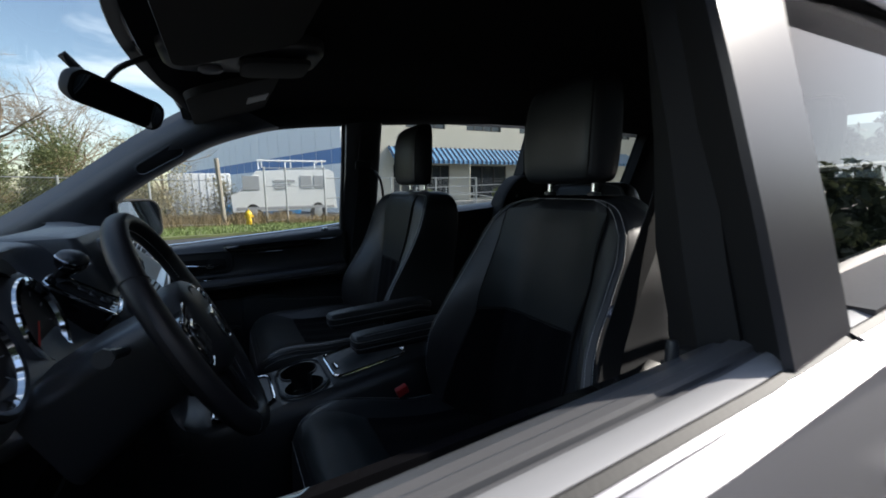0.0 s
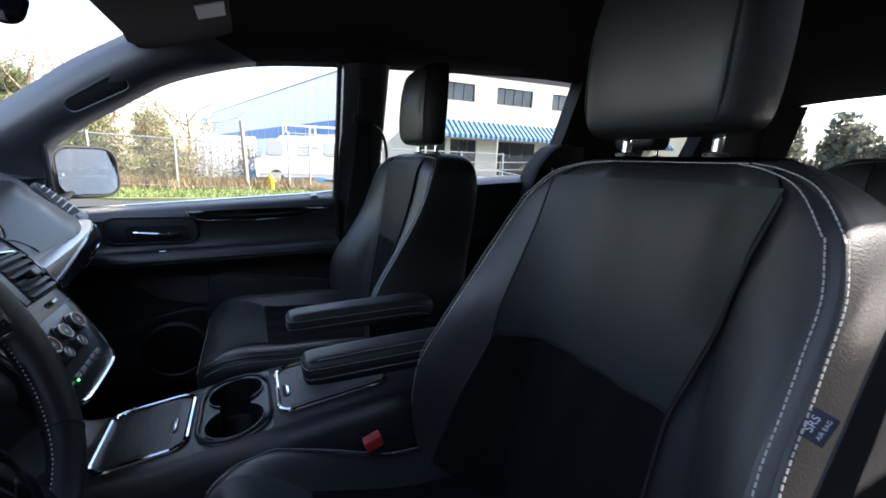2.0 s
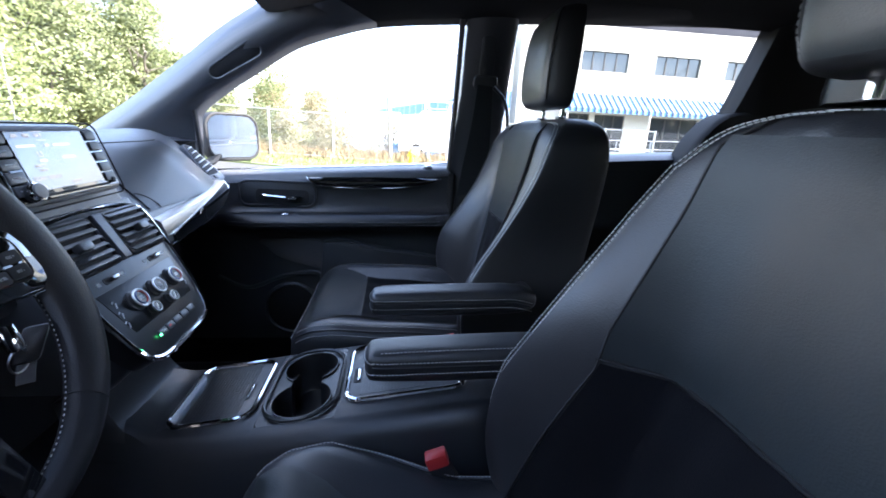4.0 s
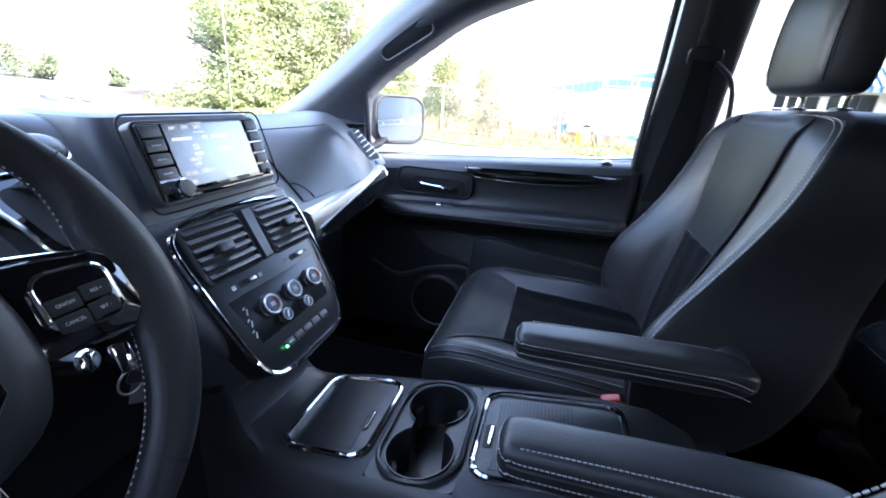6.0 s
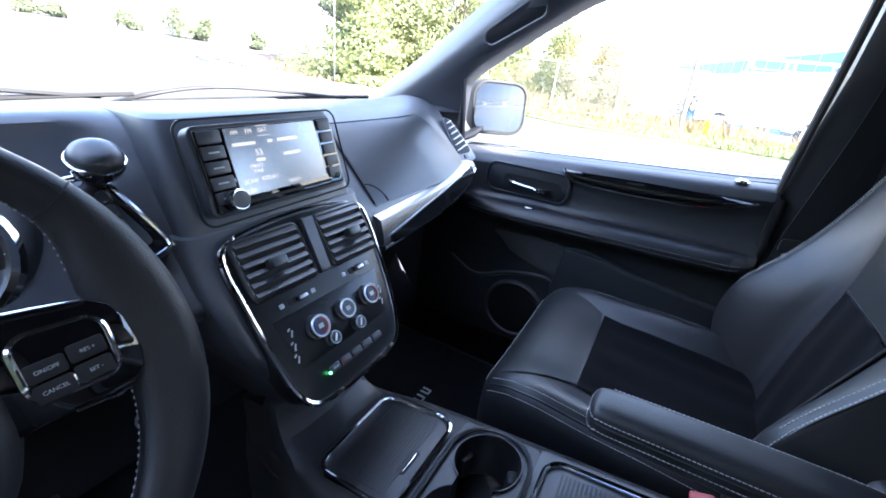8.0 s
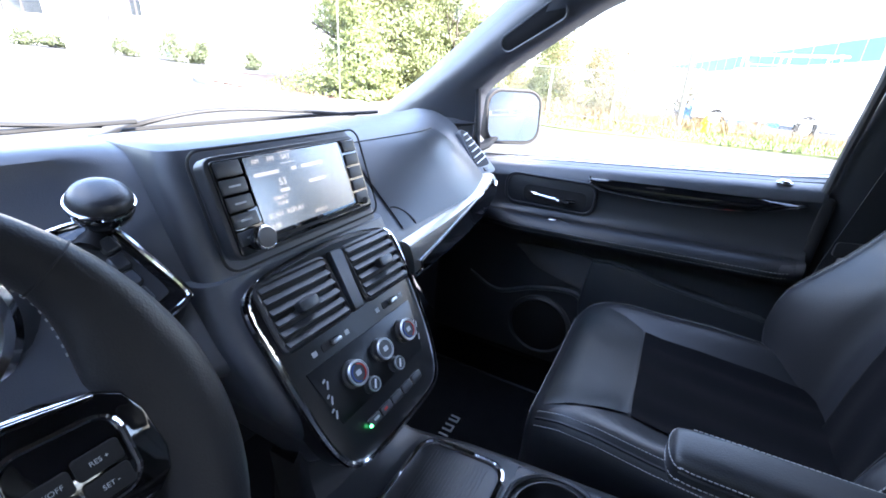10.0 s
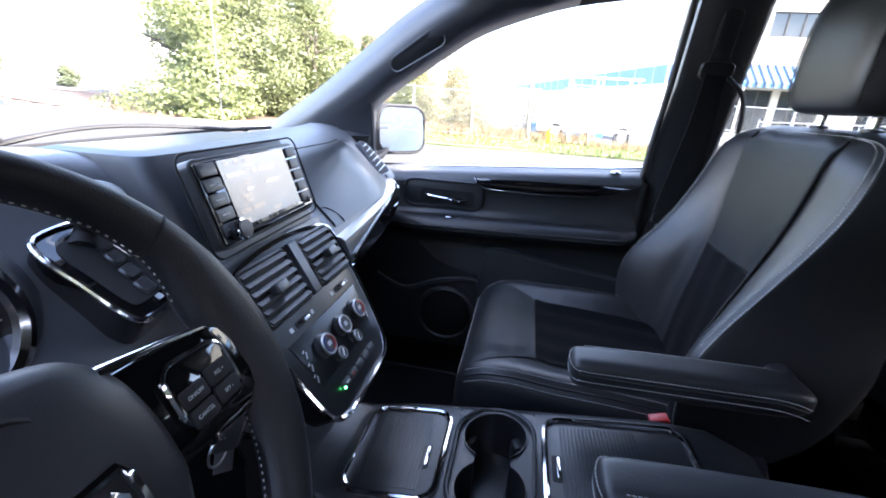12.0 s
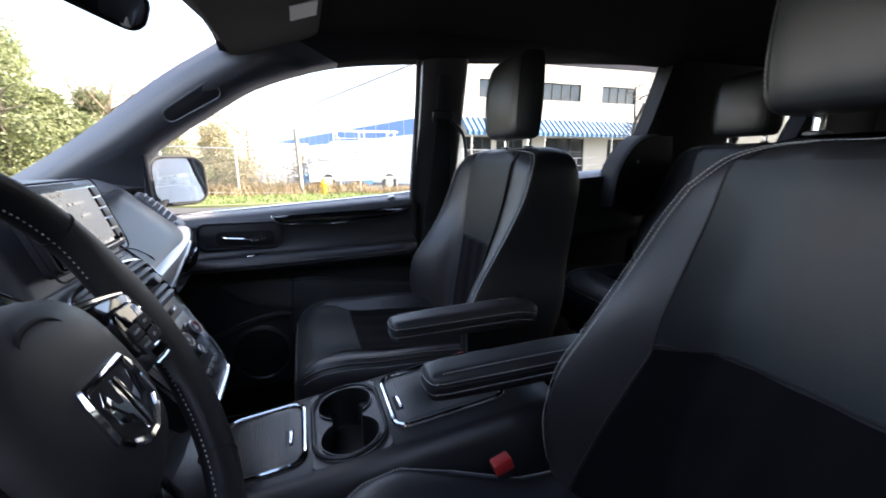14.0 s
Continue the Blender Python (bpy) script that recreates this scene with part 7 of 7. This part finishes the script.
# brush behind the fence
for i, (x, y, hgt, rad) in enumerate(((-5.6, 21.6, 4.6, 1.9), (-3.6, 22.2, 4.2, 1.7), (-1.6, 21.4, 3.2, 1.4), (0.2, 21.5, 2.4, 1.1), (-7.5, 20.4, 3.2, 1.5), (1.6, 22.0, 1.6, 0.7), (-4.6, 20.9, 2.4, 1.2), (-2.4, 20.8, 2.0, 1.1))):
    z = ground_z(x, y)
    b = thing("brush", (x, y, z), "dense green shrub among the brush along the fence" if i in (0, 4) else "tangled tan winter brush along the fence", "bush", "brush along the fence")
    part("stems", branches((x, y, z - 0.1), hgt, 90 + i, 3, 0.75, 0.04, 6), DRY, b)
    me = leaf_cloud("foliage", blob_set(x, y, z + 0.2, z + hgt * 0.9, rad, 9, 95 + i, 0.3), 6000 if i in (0, 4) else (4200 if i in (1, 6) else 1500), 0.05, LEAF2 if i in (0, 4) else BRUSH, 96 + i)
    me.transform(Matrix.Translation((-x, -y, -z)))
    o = new("foliage", me)
    o.parent = b

# chain-link fence and gate
fence = thing("chain_link_fence", (0, 19.6, -0.3), "galvanised chain-link fence with a gate", "fence")
FY = 19.6
for x in (-8.0, -5.2, -2.4, 0.22, 1.94, 2.85, 4.6, 6.2, 8.0, 10.6, 13.2):
    z = ground_z(x, FY)
    part("fence_post", tube([(x, FY, z - 0.2), (x + (-0.13 if x == 0.22 else 0), FY, z + (2.95 if x == 0.22 else 2.62 if x in (1.94, 2.85, 4.6) else 2.15))], 0.045 if x != 0.22 else 0.09, 8), GALV if x != 0.22 else mat("weathered_post", (0.30, 0.27, 0.23), 0.9, scale=40, bump=0.3), fence, "wooden post" if x == 0.22 else "")
for xa, xb in ((-8, 0.22), (1.94, 2.85), (2.85, 4.6), (4.6, 8.0), (8.0, 13.2)):
    for dz in (2.56, 1.75, 0.20) if 1 < xa < 4 else (2.1, 1.15, 0.12) if xa > 2 else (2.0, 0.12):
        part("fence_rail", tube([(xa, FY, ground_z(xa, FY) + dz), (xb, FY, ground_z(xb, FY) + dz)], 0.022, 6), GALV, fence)
V, F = [], []
for x in np.arange(-8, 13.2, 0.13):
    if 0.3 < x < 1.9:
        continue
    for s in (1, -1):
        i = len(V)
        x2 = x + s * 2.0
        z = ground_z(x, FY)
        V += [(x - 0.004, FY, z + 0.1), (x + 0.004, FY, z + 0.1), (x2 + 0.004, FY, z + 2.1), (x2 - 0.004, FY, z + 2.1)]
        F.append((i, i + 1, i + 2, i + 3))
me = bpy.data.meshes.new("wire_mesh")
me.from_pydata(V, [], F)
me.materials.append(GALV)
wmh = new("wire_mesh", me)
wmh.parent = fence
wmh.location = -Vector((0, 19.6, -0.3))
wmh["kind"] = "stuff"
hy = thing("fire_hydrant", (1.16, 19.2, ground_z(1.16, 19.2)), "yellow fire hydrant on the grass verge", "fire hydrant")
hz = ground_z(1.16, 19.2) + 0.05
part("barrel", lathe([(0.15, 0), (0.15, 0.05), (0.11, 0.06), (0.11, 0.45), (0.14, 0.47), (0.14, 0.52), (0.11, 0.56), (0.06, 0.64), (0.03, 0.66), (0.03, 0.71), (0.005, 0.71)], Matrix.Translation((1.16, 19.2, hz)), 16), YELLOW, hy)
for a in (0, 180, 270):
    part("outlet", moved(lathe([(0.06, 0.08), (0.06, 0.17), (0.03, 0.18), (0.03, 0.20), (0.002, 0.2)], Matrix.Identity(4), 10), Matrix.Translation((1.16, 19.2, hz + 0.38)) @ Matrix.Rotation(radians(a), 4, "Z") @ Matrix.Rotation(radians(90), 4, "Y")), YELLOW, hy)

# white work van behind the fence
wv = thing("work_van", (4.6, 21.6, ground_z(4.6, 21.6)), "white work van with a roof rack behind the fence", "van")
vz = ground_z(4.6, 21.6)
prof = [(2.15, 0.45), (2.10, 1.05), (2.45, 1.22), (3.0, 1.72), (3.25, 1.95), (6.6, 2.02), (6.85, 1.9), (6.95, 0.5)]
part("van_body", loft([[Vector((x, 21.6 + s, vz + z - (0.06 if abs(s) > 0.9 and z > 1.2 else 0))) for x, z in prof] for s in (-1.0, -0.92, 0.92, 1.0)], True), VANW, wv)
# van windows are flat grey, with the reflected sky put into their colour
part("side_window", moved(box(2.62, 3.35, -0.012, 0.012, 1.22, 1.72, 0.01, 1), Matrix.Translation((0, 20.585, vz))), VANG, wv)
for xa, xb in ((5.2, 5.75), (5.85, 6.4)):
    part("side_window", moved(box(xa, xb, -0.012, 0.012, 1.25, 1.72, 0.01, 1), Matrix.Translation((0, 20.59, vz))), VANG, wv)
for k in range(3):
    part("print_bar", moved(box(4.0, 4.95 - 0.2 * k, -0.012, 0.012, 1.50 - 0.13 * k, 1.57 - 0.13 * k), Matrix.Translation((0, 20.588, vz))), VANG, wv)
part("sill_strip", moved(box(2.3, 6.8, -0.015, 0.015, 0.52, 0.62, 0.005, 1), Matrix.Translation((0, 20.60, vz))), VANG, wv)
for x in (3.0, 6.0):
    w = part("wheel", lathe([(0.02, 0.11), (0.20, 0.11), (0.24, 0.13), (0.36, 0.12), (0.37, 0), (0.36, -0.12), (0.02, -0.12)], frame_of((x, 20.72, vz + 0.37), (1, 0, 0), (0, 0, 1)), 24), RUBBER, wv)
    part("hub", lathe([(0.02, 0.135), (0.18, 0.13), (0.20, 0.11)], frame_of((x, 20.72, vz + 0.37), (1, 0, 0), (0, 0, 1)), 20), GALV, w)
for x in (3.5, 4.8, 6.3):
    part("rack_bar", tube([(x, 20.65, vz + 2.0), (x, 20.65, vz + 2.28), (x, 22.5, vz + 2.28), (x, 22.5, vz + 2.0)], 0.03, 6), VANW, wv)
part("rack_bar", tube([(3.3, 20.65, vz + 2.25), (6.5, 20.65, vz + 2.25)], 0.03, 6), VANW, wv)
for ob in wv.children_recursive:
    for v in ob.data.vertices:
        v.co.x -= 1.55
        v.co.z *= 1.33
bc = thing("parked_car", (1.6, 24.5, ground_z(1.6, 24.5)), "small blue parked car in the yard", "car")
cz = ground_z(1.6, 24.5)
part("car_body", loft([[Vector((x, 24.5 + s, cz + z * (1 if abs(s) < 0.8 else 0.93))) for x, z in ((0.2, 0.35), (0.2, 0.85), (1.0, 0.98), (1.5, 1.45), (2.9, 1.48), (3.6, 1.0), (4.1, 0.9), (4.1, 0.35))] for s in (-0.86, -0.75, 0.75, 0.86)]), BLUEC, bc)
part("car_window", moved(box(1.35, 3.2, -0.012, 0.012, 1.0, 1.36, 0.01, 1), Matrix.Translation((0, 23.63, cz))), WINDK, bc)
for x in (1.0, 3.3):
    part("wheel", lathe([(0.02, 0.1), (0.3, 0.1), (0.31, 0), (0.02, -0.1)], frame_of((x, 23.72, cz + 0.31), (1, 0, 0), (0, 0, 1)), 20), RUBBER, bc)
tr_ = thing("storage_trailer", (-0.4, 25.5, ground_z(-0.4, 25.5)), "white storage trailer behind the brush", "trailer")
tz_ = ground_z(-0.4, 25.5)
part("trailer_box", box(-2.2, 0.7, 24.8, 27.2, tz_ + 0.35, tz_ + 2.6, 0.04), WHITEW, tr_)
for k in range(9):
    part("side_rib", box(-2.1 + 0.33 * k, -2.06 + 0.33 * k, 24.785, 24.80, tz_ + 0.4, tz_ + 2.55), WHITEW, tr_)
for x in (-1.6, 0.2):
    part("wheel", lathe([(0.02, 0.1), (0.36, 0.1), (0.36, -0.1), (0.02, -0.1)], frame_of((x, 25.0, tz_ + 0.36), (1, 0, 0), (0, 0, 1)), 18), RUBBER, tr_)


# cream office building with a striped awning
def facade(x0, x1, y0, z0, z1, holes, thick, material, parent, name):
    """A wall along x with real window openings: holes of (xa, xb, za, zb)."""
    xs = sorted({x0, x1, *[h[0] for h in holes], *[h[1] for h in holes]})
    zs = sorted({z0, z1, *[h[2] for h in holes], *[h[3] for h in holes]})
    bm = bmesh.new()
    for xa, xb in zip(xs, xs[1:]):
        for za, zb in zip(zs, zs[1:]):
            if any(h[0] <= xa and h[1] >= xb and h[2] <= za and h[3] >= zb for h in holes):
                continue
            b = box(xa, xb, y0, y0 + thick, za, zb)
            me = bpy.data.meshes.new("t")
            b.to_mesh(me)
            b.free()
            bm.from_mesh(me)
            bpy.data.meshes.remove(me)
    bmesh.ops.remove_doubles(bm, verts=bm.verts, dist=1e-4)
    return part(name, bm, material, parent, flat=True)


bz = ground_z(20, 29.5) + 0.52
off = thing("office_building", (24, 34, bz), "two-storey cream stucco office with a blue striped awning", "building")
WINS = [(13.1 + 5.45 * k, 16.55 + 5.45 * k, bz + 5.85, bz + 7.15) for k in range(6)]
LOW = [(12.0, 14.2, bz + 0.45, bz + 3.0), (14.6, 16.9, bz + 0.45, bz + 3.0), (18.9, 22.6, bz + 0.3, bz + 3.0), (24.9, 28.6, bz + 0.3, bz + 3.0), (30.5, 34, bz + 0.3, bz + 3.0)]
wall = facade(8.8, 46, 29.5, bz - 1.4, bz + 9.6, WINS + LOW, 0.35, STUCCO, off, "wall")
part("side_wall", box(45.6, 46, 29.85, 31.4, bz - 1.4, bz + 9.6), STUCCO, off)
part("side_wall", box(8.8, 9.1, 29.85, 31.4, bz - 1.4, bz + 9.6), STUCCO, off)
part("back_wall", box(8.8, 46, 31.4, 31.7, bz - 1.4, bz + 9.6), STUCCO, off)
part("flat_roof", box(8.7, 46.1, 29.4, 31.8, bz + 9.6, bz + 9.9), ROOFING, off)
for xa, xb, za, zb in WINS + LOW:
    w = part("window", box(xa, xb, 29.68, 29.70, za, zb), WINDK, off)
    n_ = 4 if zb - za < 2 else 3
    for k in range(n_ + 1):
        x = xa + (xb - xa) * k / n_
        part("frame_bar", box(x - 0.035, x + 0.035, 29.62, 29.69, za, zb), FRAMEM, w)
    for z_ in (za + 0.03, zb - 0.03):
        part("frame_bar", box(xa, xb, 29.625, 29.685, z_ - 0.03, z_ + 0.03), FRAMEM, w)
    if zb - za < 2:
        for k in (1, 2):
            xx = xa + (xb - xa) * k / 4
            part("blind", box(xx + 0.05, xx + (xb - xa) / 4 - 0.05, 29.71, 29.73, za + (0.5 if k == 1 else 0.1), zb - 0.05), BLIND, w)
# wall behind the windows; the rooms' dimness is put into its colour
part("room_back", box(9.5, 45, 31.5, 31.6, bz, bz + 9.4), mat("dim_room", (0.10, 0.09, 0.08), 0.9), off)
aw = part("awning", loft([[Vector((x, 29.48, bz + 4.35)), Vector((x, 28.1, bz + 3.30)), Vector((x, 28.08, bz + 3.05)), Vector((x, 28.12, bz + 3.05)), Vector((x, 28.16, bz + 3.26)), Vector((x, 29.48, bz + 4.28))] for x in (11.6, 20, 38)]), AWNB, off, "blue striped awning")
for k in range(60):
    x = 11.7 + 0.44 * k
    part("awning_rib", loft([[Vector((x + a, 29.46, bz + 4.375)), Vector((x + a, 28.09, bz + 3.325)), Vector((x + a, 28.07, bz + 3.05)), Vector((x + a, 28.05, bz + 3.05)), Vector((x + a, 28.05, bz + 3.34)), Vector((x + a, 29.46, bz + 4.42))] for a in (-0.055, 0.055)]), AWND, aw)
for x in (18.0, 24.2, 12.0):
    part("awning_post", tube([(x, 28.15, bz - 0.2), (x, 28.15, bz + 3.15)], 0.06, 8), STUCCO, off)
part("walkway", box(9, 44, 26.6, 29.5, bz - 1.4, bz + 0.15, 0.02), KERB, off)
rail = thing("handrail", (20, 26.3, bz), "grey steel handrail on the ramp by the office", "handrail")
for x in np.arange(12.5, 27, 2.4):
    part("rail_post", tube([(x, 26.4, bz - 0.7), (x, 26.4, bz + 1.35)], 0.03, 6), GALV, rail)
for dz in (1.3, 0.75):
    part("rail_bar", tube([(12.5, 26.4, bz + dz - 0.1), (24.5, 26.4, bz + dz + 0.25), (27, 26.4, bz + dz + 0.25)], 0.028, 6), GALV, rail)
part("ramp_bar", tube([(15, 26.2, bz + 1.0), (22.5, 26.2, bz - 0.1)], 0.03, 6), GALV, rail)
for x, y in ((20.2, 27.6), (13.9, 27.4), (26.0, 27.5)):
    sb = thing("potted_shrub", (x, y, bz + 0.15), "small clipped shrub by the office wall", "shrub", "shrubs by the office")
    part("stem", tube([(x, y, bz + 0.1), (x, y, bz + 0.6)], 0.04, 6), BARK, sb)
    me = leaf_cloud("foliage", [(x, y, bz + 0.65, 0.35, 0.35, 0.5)], 900, 0.06, LEAF, int(x * 10))
    me.transform(Matrix.Translation((-x, -y, -bz - 0.15)))
    o = new("foliage", me)
    o.parent = sb

# long warehouse beside it: pale wall over a blue band
wh = thing("warehouse", (4.5, 55, -0.5), "long pale grey warehouse with a blue painted band", "building")
A, B = Vector((8.1, 29.6, 0)), Vector((-7.2, 92, 0))
d = (B - A).normalized()
nrm_ = Vector((-d.y, d.x, 0))
for z0, z1, off_, m_, nm in ((-1.2, 3.1, 0.004, GREYW, "lower_wall"), (3.1, 4.2, 0.0, BLUEW, "blue_band"), (4.2, 7.75, 0.004, GREYW, "upper_wall"), (7.75, 7.9, 0.05, KERB, "coping")):
    part(nm, loft([[p + nrm_ * (off_ * s0 + t0) + Vector((0, 0, z)) for t0, z in ((0, z0), (0, z1), (-0.3, z1), (-0.3, z0))] for s0, p in ((1, A), (1, B))]), m_, wh)
for k in range(24):
    p = A + d * (1.5 + 2.6 * k) + nrm_ * 0.02
    part("panel_joint", tube([p + Vector((0, 0, -0.5)), p + Vector((0, 0, 7.75))], 0.018, 4), GREYW, wh)
part("far_end", box(-7.5, 8.0, 92, 92.4, -1.2, 7.75), GREYW, wh)

# white industrial building up the slope, with door, steps and shrubs
wz = ground_z(-34, 15)
wb = thing("white_building", (-40, 18, wz), "white flat-roofed industrial building across the lot", "building")
E0 = Vector((-46.0, 6.0, 0))
E1 = Vector((-21.0, 25.5, 0))
ed = (E1 - E0).normalized()
wmx = frame_of((E0.x, E0.y, 0), ed, (0, 0, 1))
L = (E1 - E0).length


def wall_box(u0, u1, z0, z1, d0, d1):
    return moved(box(u0, u1, z0, z1, d0, d1), wmx)


holes = [(10.2, 12.55, wz + 1.95, wz + 4.2), (15.1, 16.3, wz + 1.75, wz + 4.2), (17.45, 18.2, wz + 2.25, wz + 4.6)]
us = sorted({0, L, *[h[0] for h in holes], *[h[1] for h in holes]})
zs_ = sorted({wz - 2.5, wz + 8.0, *[h[2] for h in holes], *[h[3] for h in holes]})
wbm = None
for ua, ub in zip(us, us[1:]):
    for za, zb in zip(zs_, zs_[1:]):
        if any(h[0] <= ua and h[1] >= ub and h[2] <= za and h[3] >= zb for h in holes):
            continue
        b = wall_box(ua, ub, za, zb, -0.4, 0)
        wbm = b if wbm is None else join(wbm, b)
part("wall", wbm, WHITEW, wb, flat=True)
part("side_wall", wall_box(L - 0.4, L, wz - 2.5, wz + 8, -20, -0.4), WHITEW, wb, flat=True)
part("flat_roof", wall_box(-0.1, L + 0.1, wz + 8.0, wz + 8.3, -20, 0.1), ROOFING, wb, flat=True)
for k, (ua, ub, za, zb) in enumerate(holes):
    w = part("door" if k == 1 else "window", wall_box(ua, ub, za, zb, -0.25, -0.2), FRAMEM if k == 1 else WINDK, wb, flat=True)
    for u in (ua, (ua + ub) / 2, ub):
        part("frame_bar", wall_box(u - 0.04, u + 0.04, za, zb, -0.22, -0.12), FRAMEM, w, flat=True)
stp = thing("door_steps", tuple(wmx @ Vector((15.7, wz, 1))), "concrete steps with a handrail at the white building", "steps")
for k in range(9):
    part("step", wall_box(14.9, 16.5, wz - 1.0, wz + 1.70 - 0.18 * k, 0.0 + 0.3 * k, 0.3 + 0.3 * k), KERB, stp, flat=True)
for u in (14.9, 16.5):
    part("stair_rail", tube(on(wmx, [(u, wz + 1.6, 0.1), (u, wz + 2.65, 0.1), (u, wz + 1.15, 2.6), (u, wz + 0.1, 2.6)]), 0.03, 6), GALV, stp)
for i, (u, r, hh) in enumerate(((8.5, 1.0, 1.5), (12.3, 0.8, 0.8), (13.8, 0.8, 0.7), (17.6, 0.9, 0.9), (20.5, 1.5, 1.9), (22.0, 1.0, 1.2), (25.0, 0.8, 1.0))):
    p = wmx @ Vector((u, 0, 1.8))
    z = ground_z(p.x, p.y)
    sb = thing("shrub", (p.x, p.y, z), "low green shrub along the white building", "shrub", "shrubs along the white building")
    part("stem", branches((p.x, p.y, z - 0.05), hh, 140 + i, 2, 0.7, 0.04, 4), BARK, sb)
    me = leaf_cloud("foliage", blob_set(p.x, p.y, z + 0.15, z + hh, r, 5, 150 + i, 0.3), 2500, 0.07, SHRUBM, 160 + i)
    me.transform(Matrix.Translation((-p.x, -p.y, -z)))
    o = new("foliage", me)
    o.parent = sb

# woods far behind the van, with a long white trailer before them
rng_w = random.Random(31)
wb = []
for k in range(70):
    y = -40 + 1.9 * k + rng_w.uniform(-1, 1)
    x = 78 + rng_w.uniform(-5, 5)
    h = rng_w.uniform(7, 12)
    for j in range(3):
        wb.append((x + rng_w.uniform(-1, 1), y + rng_w.uniform(-1, 1), ground_z(x, y) + h * (0.25 + 0.25 * j), 2.6 - 0.5 * j, 2.6 - 0.5 * j, h * 0.22))
me = leaf_cloud("far_woods", wb, 26000, 0.55, FARM, 33)
tagged(new("far_woods", me), "grey-green line of trees far behind the van", "woods", kind="stuff")
ft = thing("box_trailer", (52, 12, ground_z(52, 12)), "long white box trailer parked before the trees", "trailer")
fz = ground_z(52, 12)
part("trailer_box", box(51, 53.4, 4, 17, fz + 1.1, fz + 3.7, 0.05), VANW, ft)
for k in range(6):
    part("trailer_rib", box(50.96, 51.0, 5 + 2.1 * k, 5.08 + 2.1 * k, fz + 1.15, fz + 3.65), VANG, ft)
for y in (5.6, 6.9):
    part("wheel", lathe([(0.02, 0.1), (0.50, 0.1), (0.5, -0.15), (0.02, -0.15)], frame_of((51.4, y, fz + 0.5), (0, 1, 0), (0, 0, 1)), 16), RUBBER, ft)
part("landing_leg", box(51.5, 51.7, 14.5, 14.7, fz, fz + 1.15), GALV, ft)

# unseen woods on the driver's side, added to darken reflections and side light
wb = []
for k in range(52):
    x = -34 + 1.7 * k + rng_w.uniform(-0.8, 0.8)
    y = -15 + rng_w.uniform(-2.5, 2.5)
    h = rng_w.uniform(8, 12)
    for j in range(4):
        wb.append((x + rng_w.uniform(-0.8, 0.8), y + rng_w.uniform(-0.8, 0.8), h * (0.14 + 0.22 * j), 2.5 - 0.4 * j, 2.5 - 0.4 * j, h * 0.20))
me = leaf_cloud("side_woods", wb, 42000, 0.42, SHRUBM, 35)
tagged(new("side_woods", me), "unseen dark line of trees added along the side of the lot", "woods", kind="stuff")
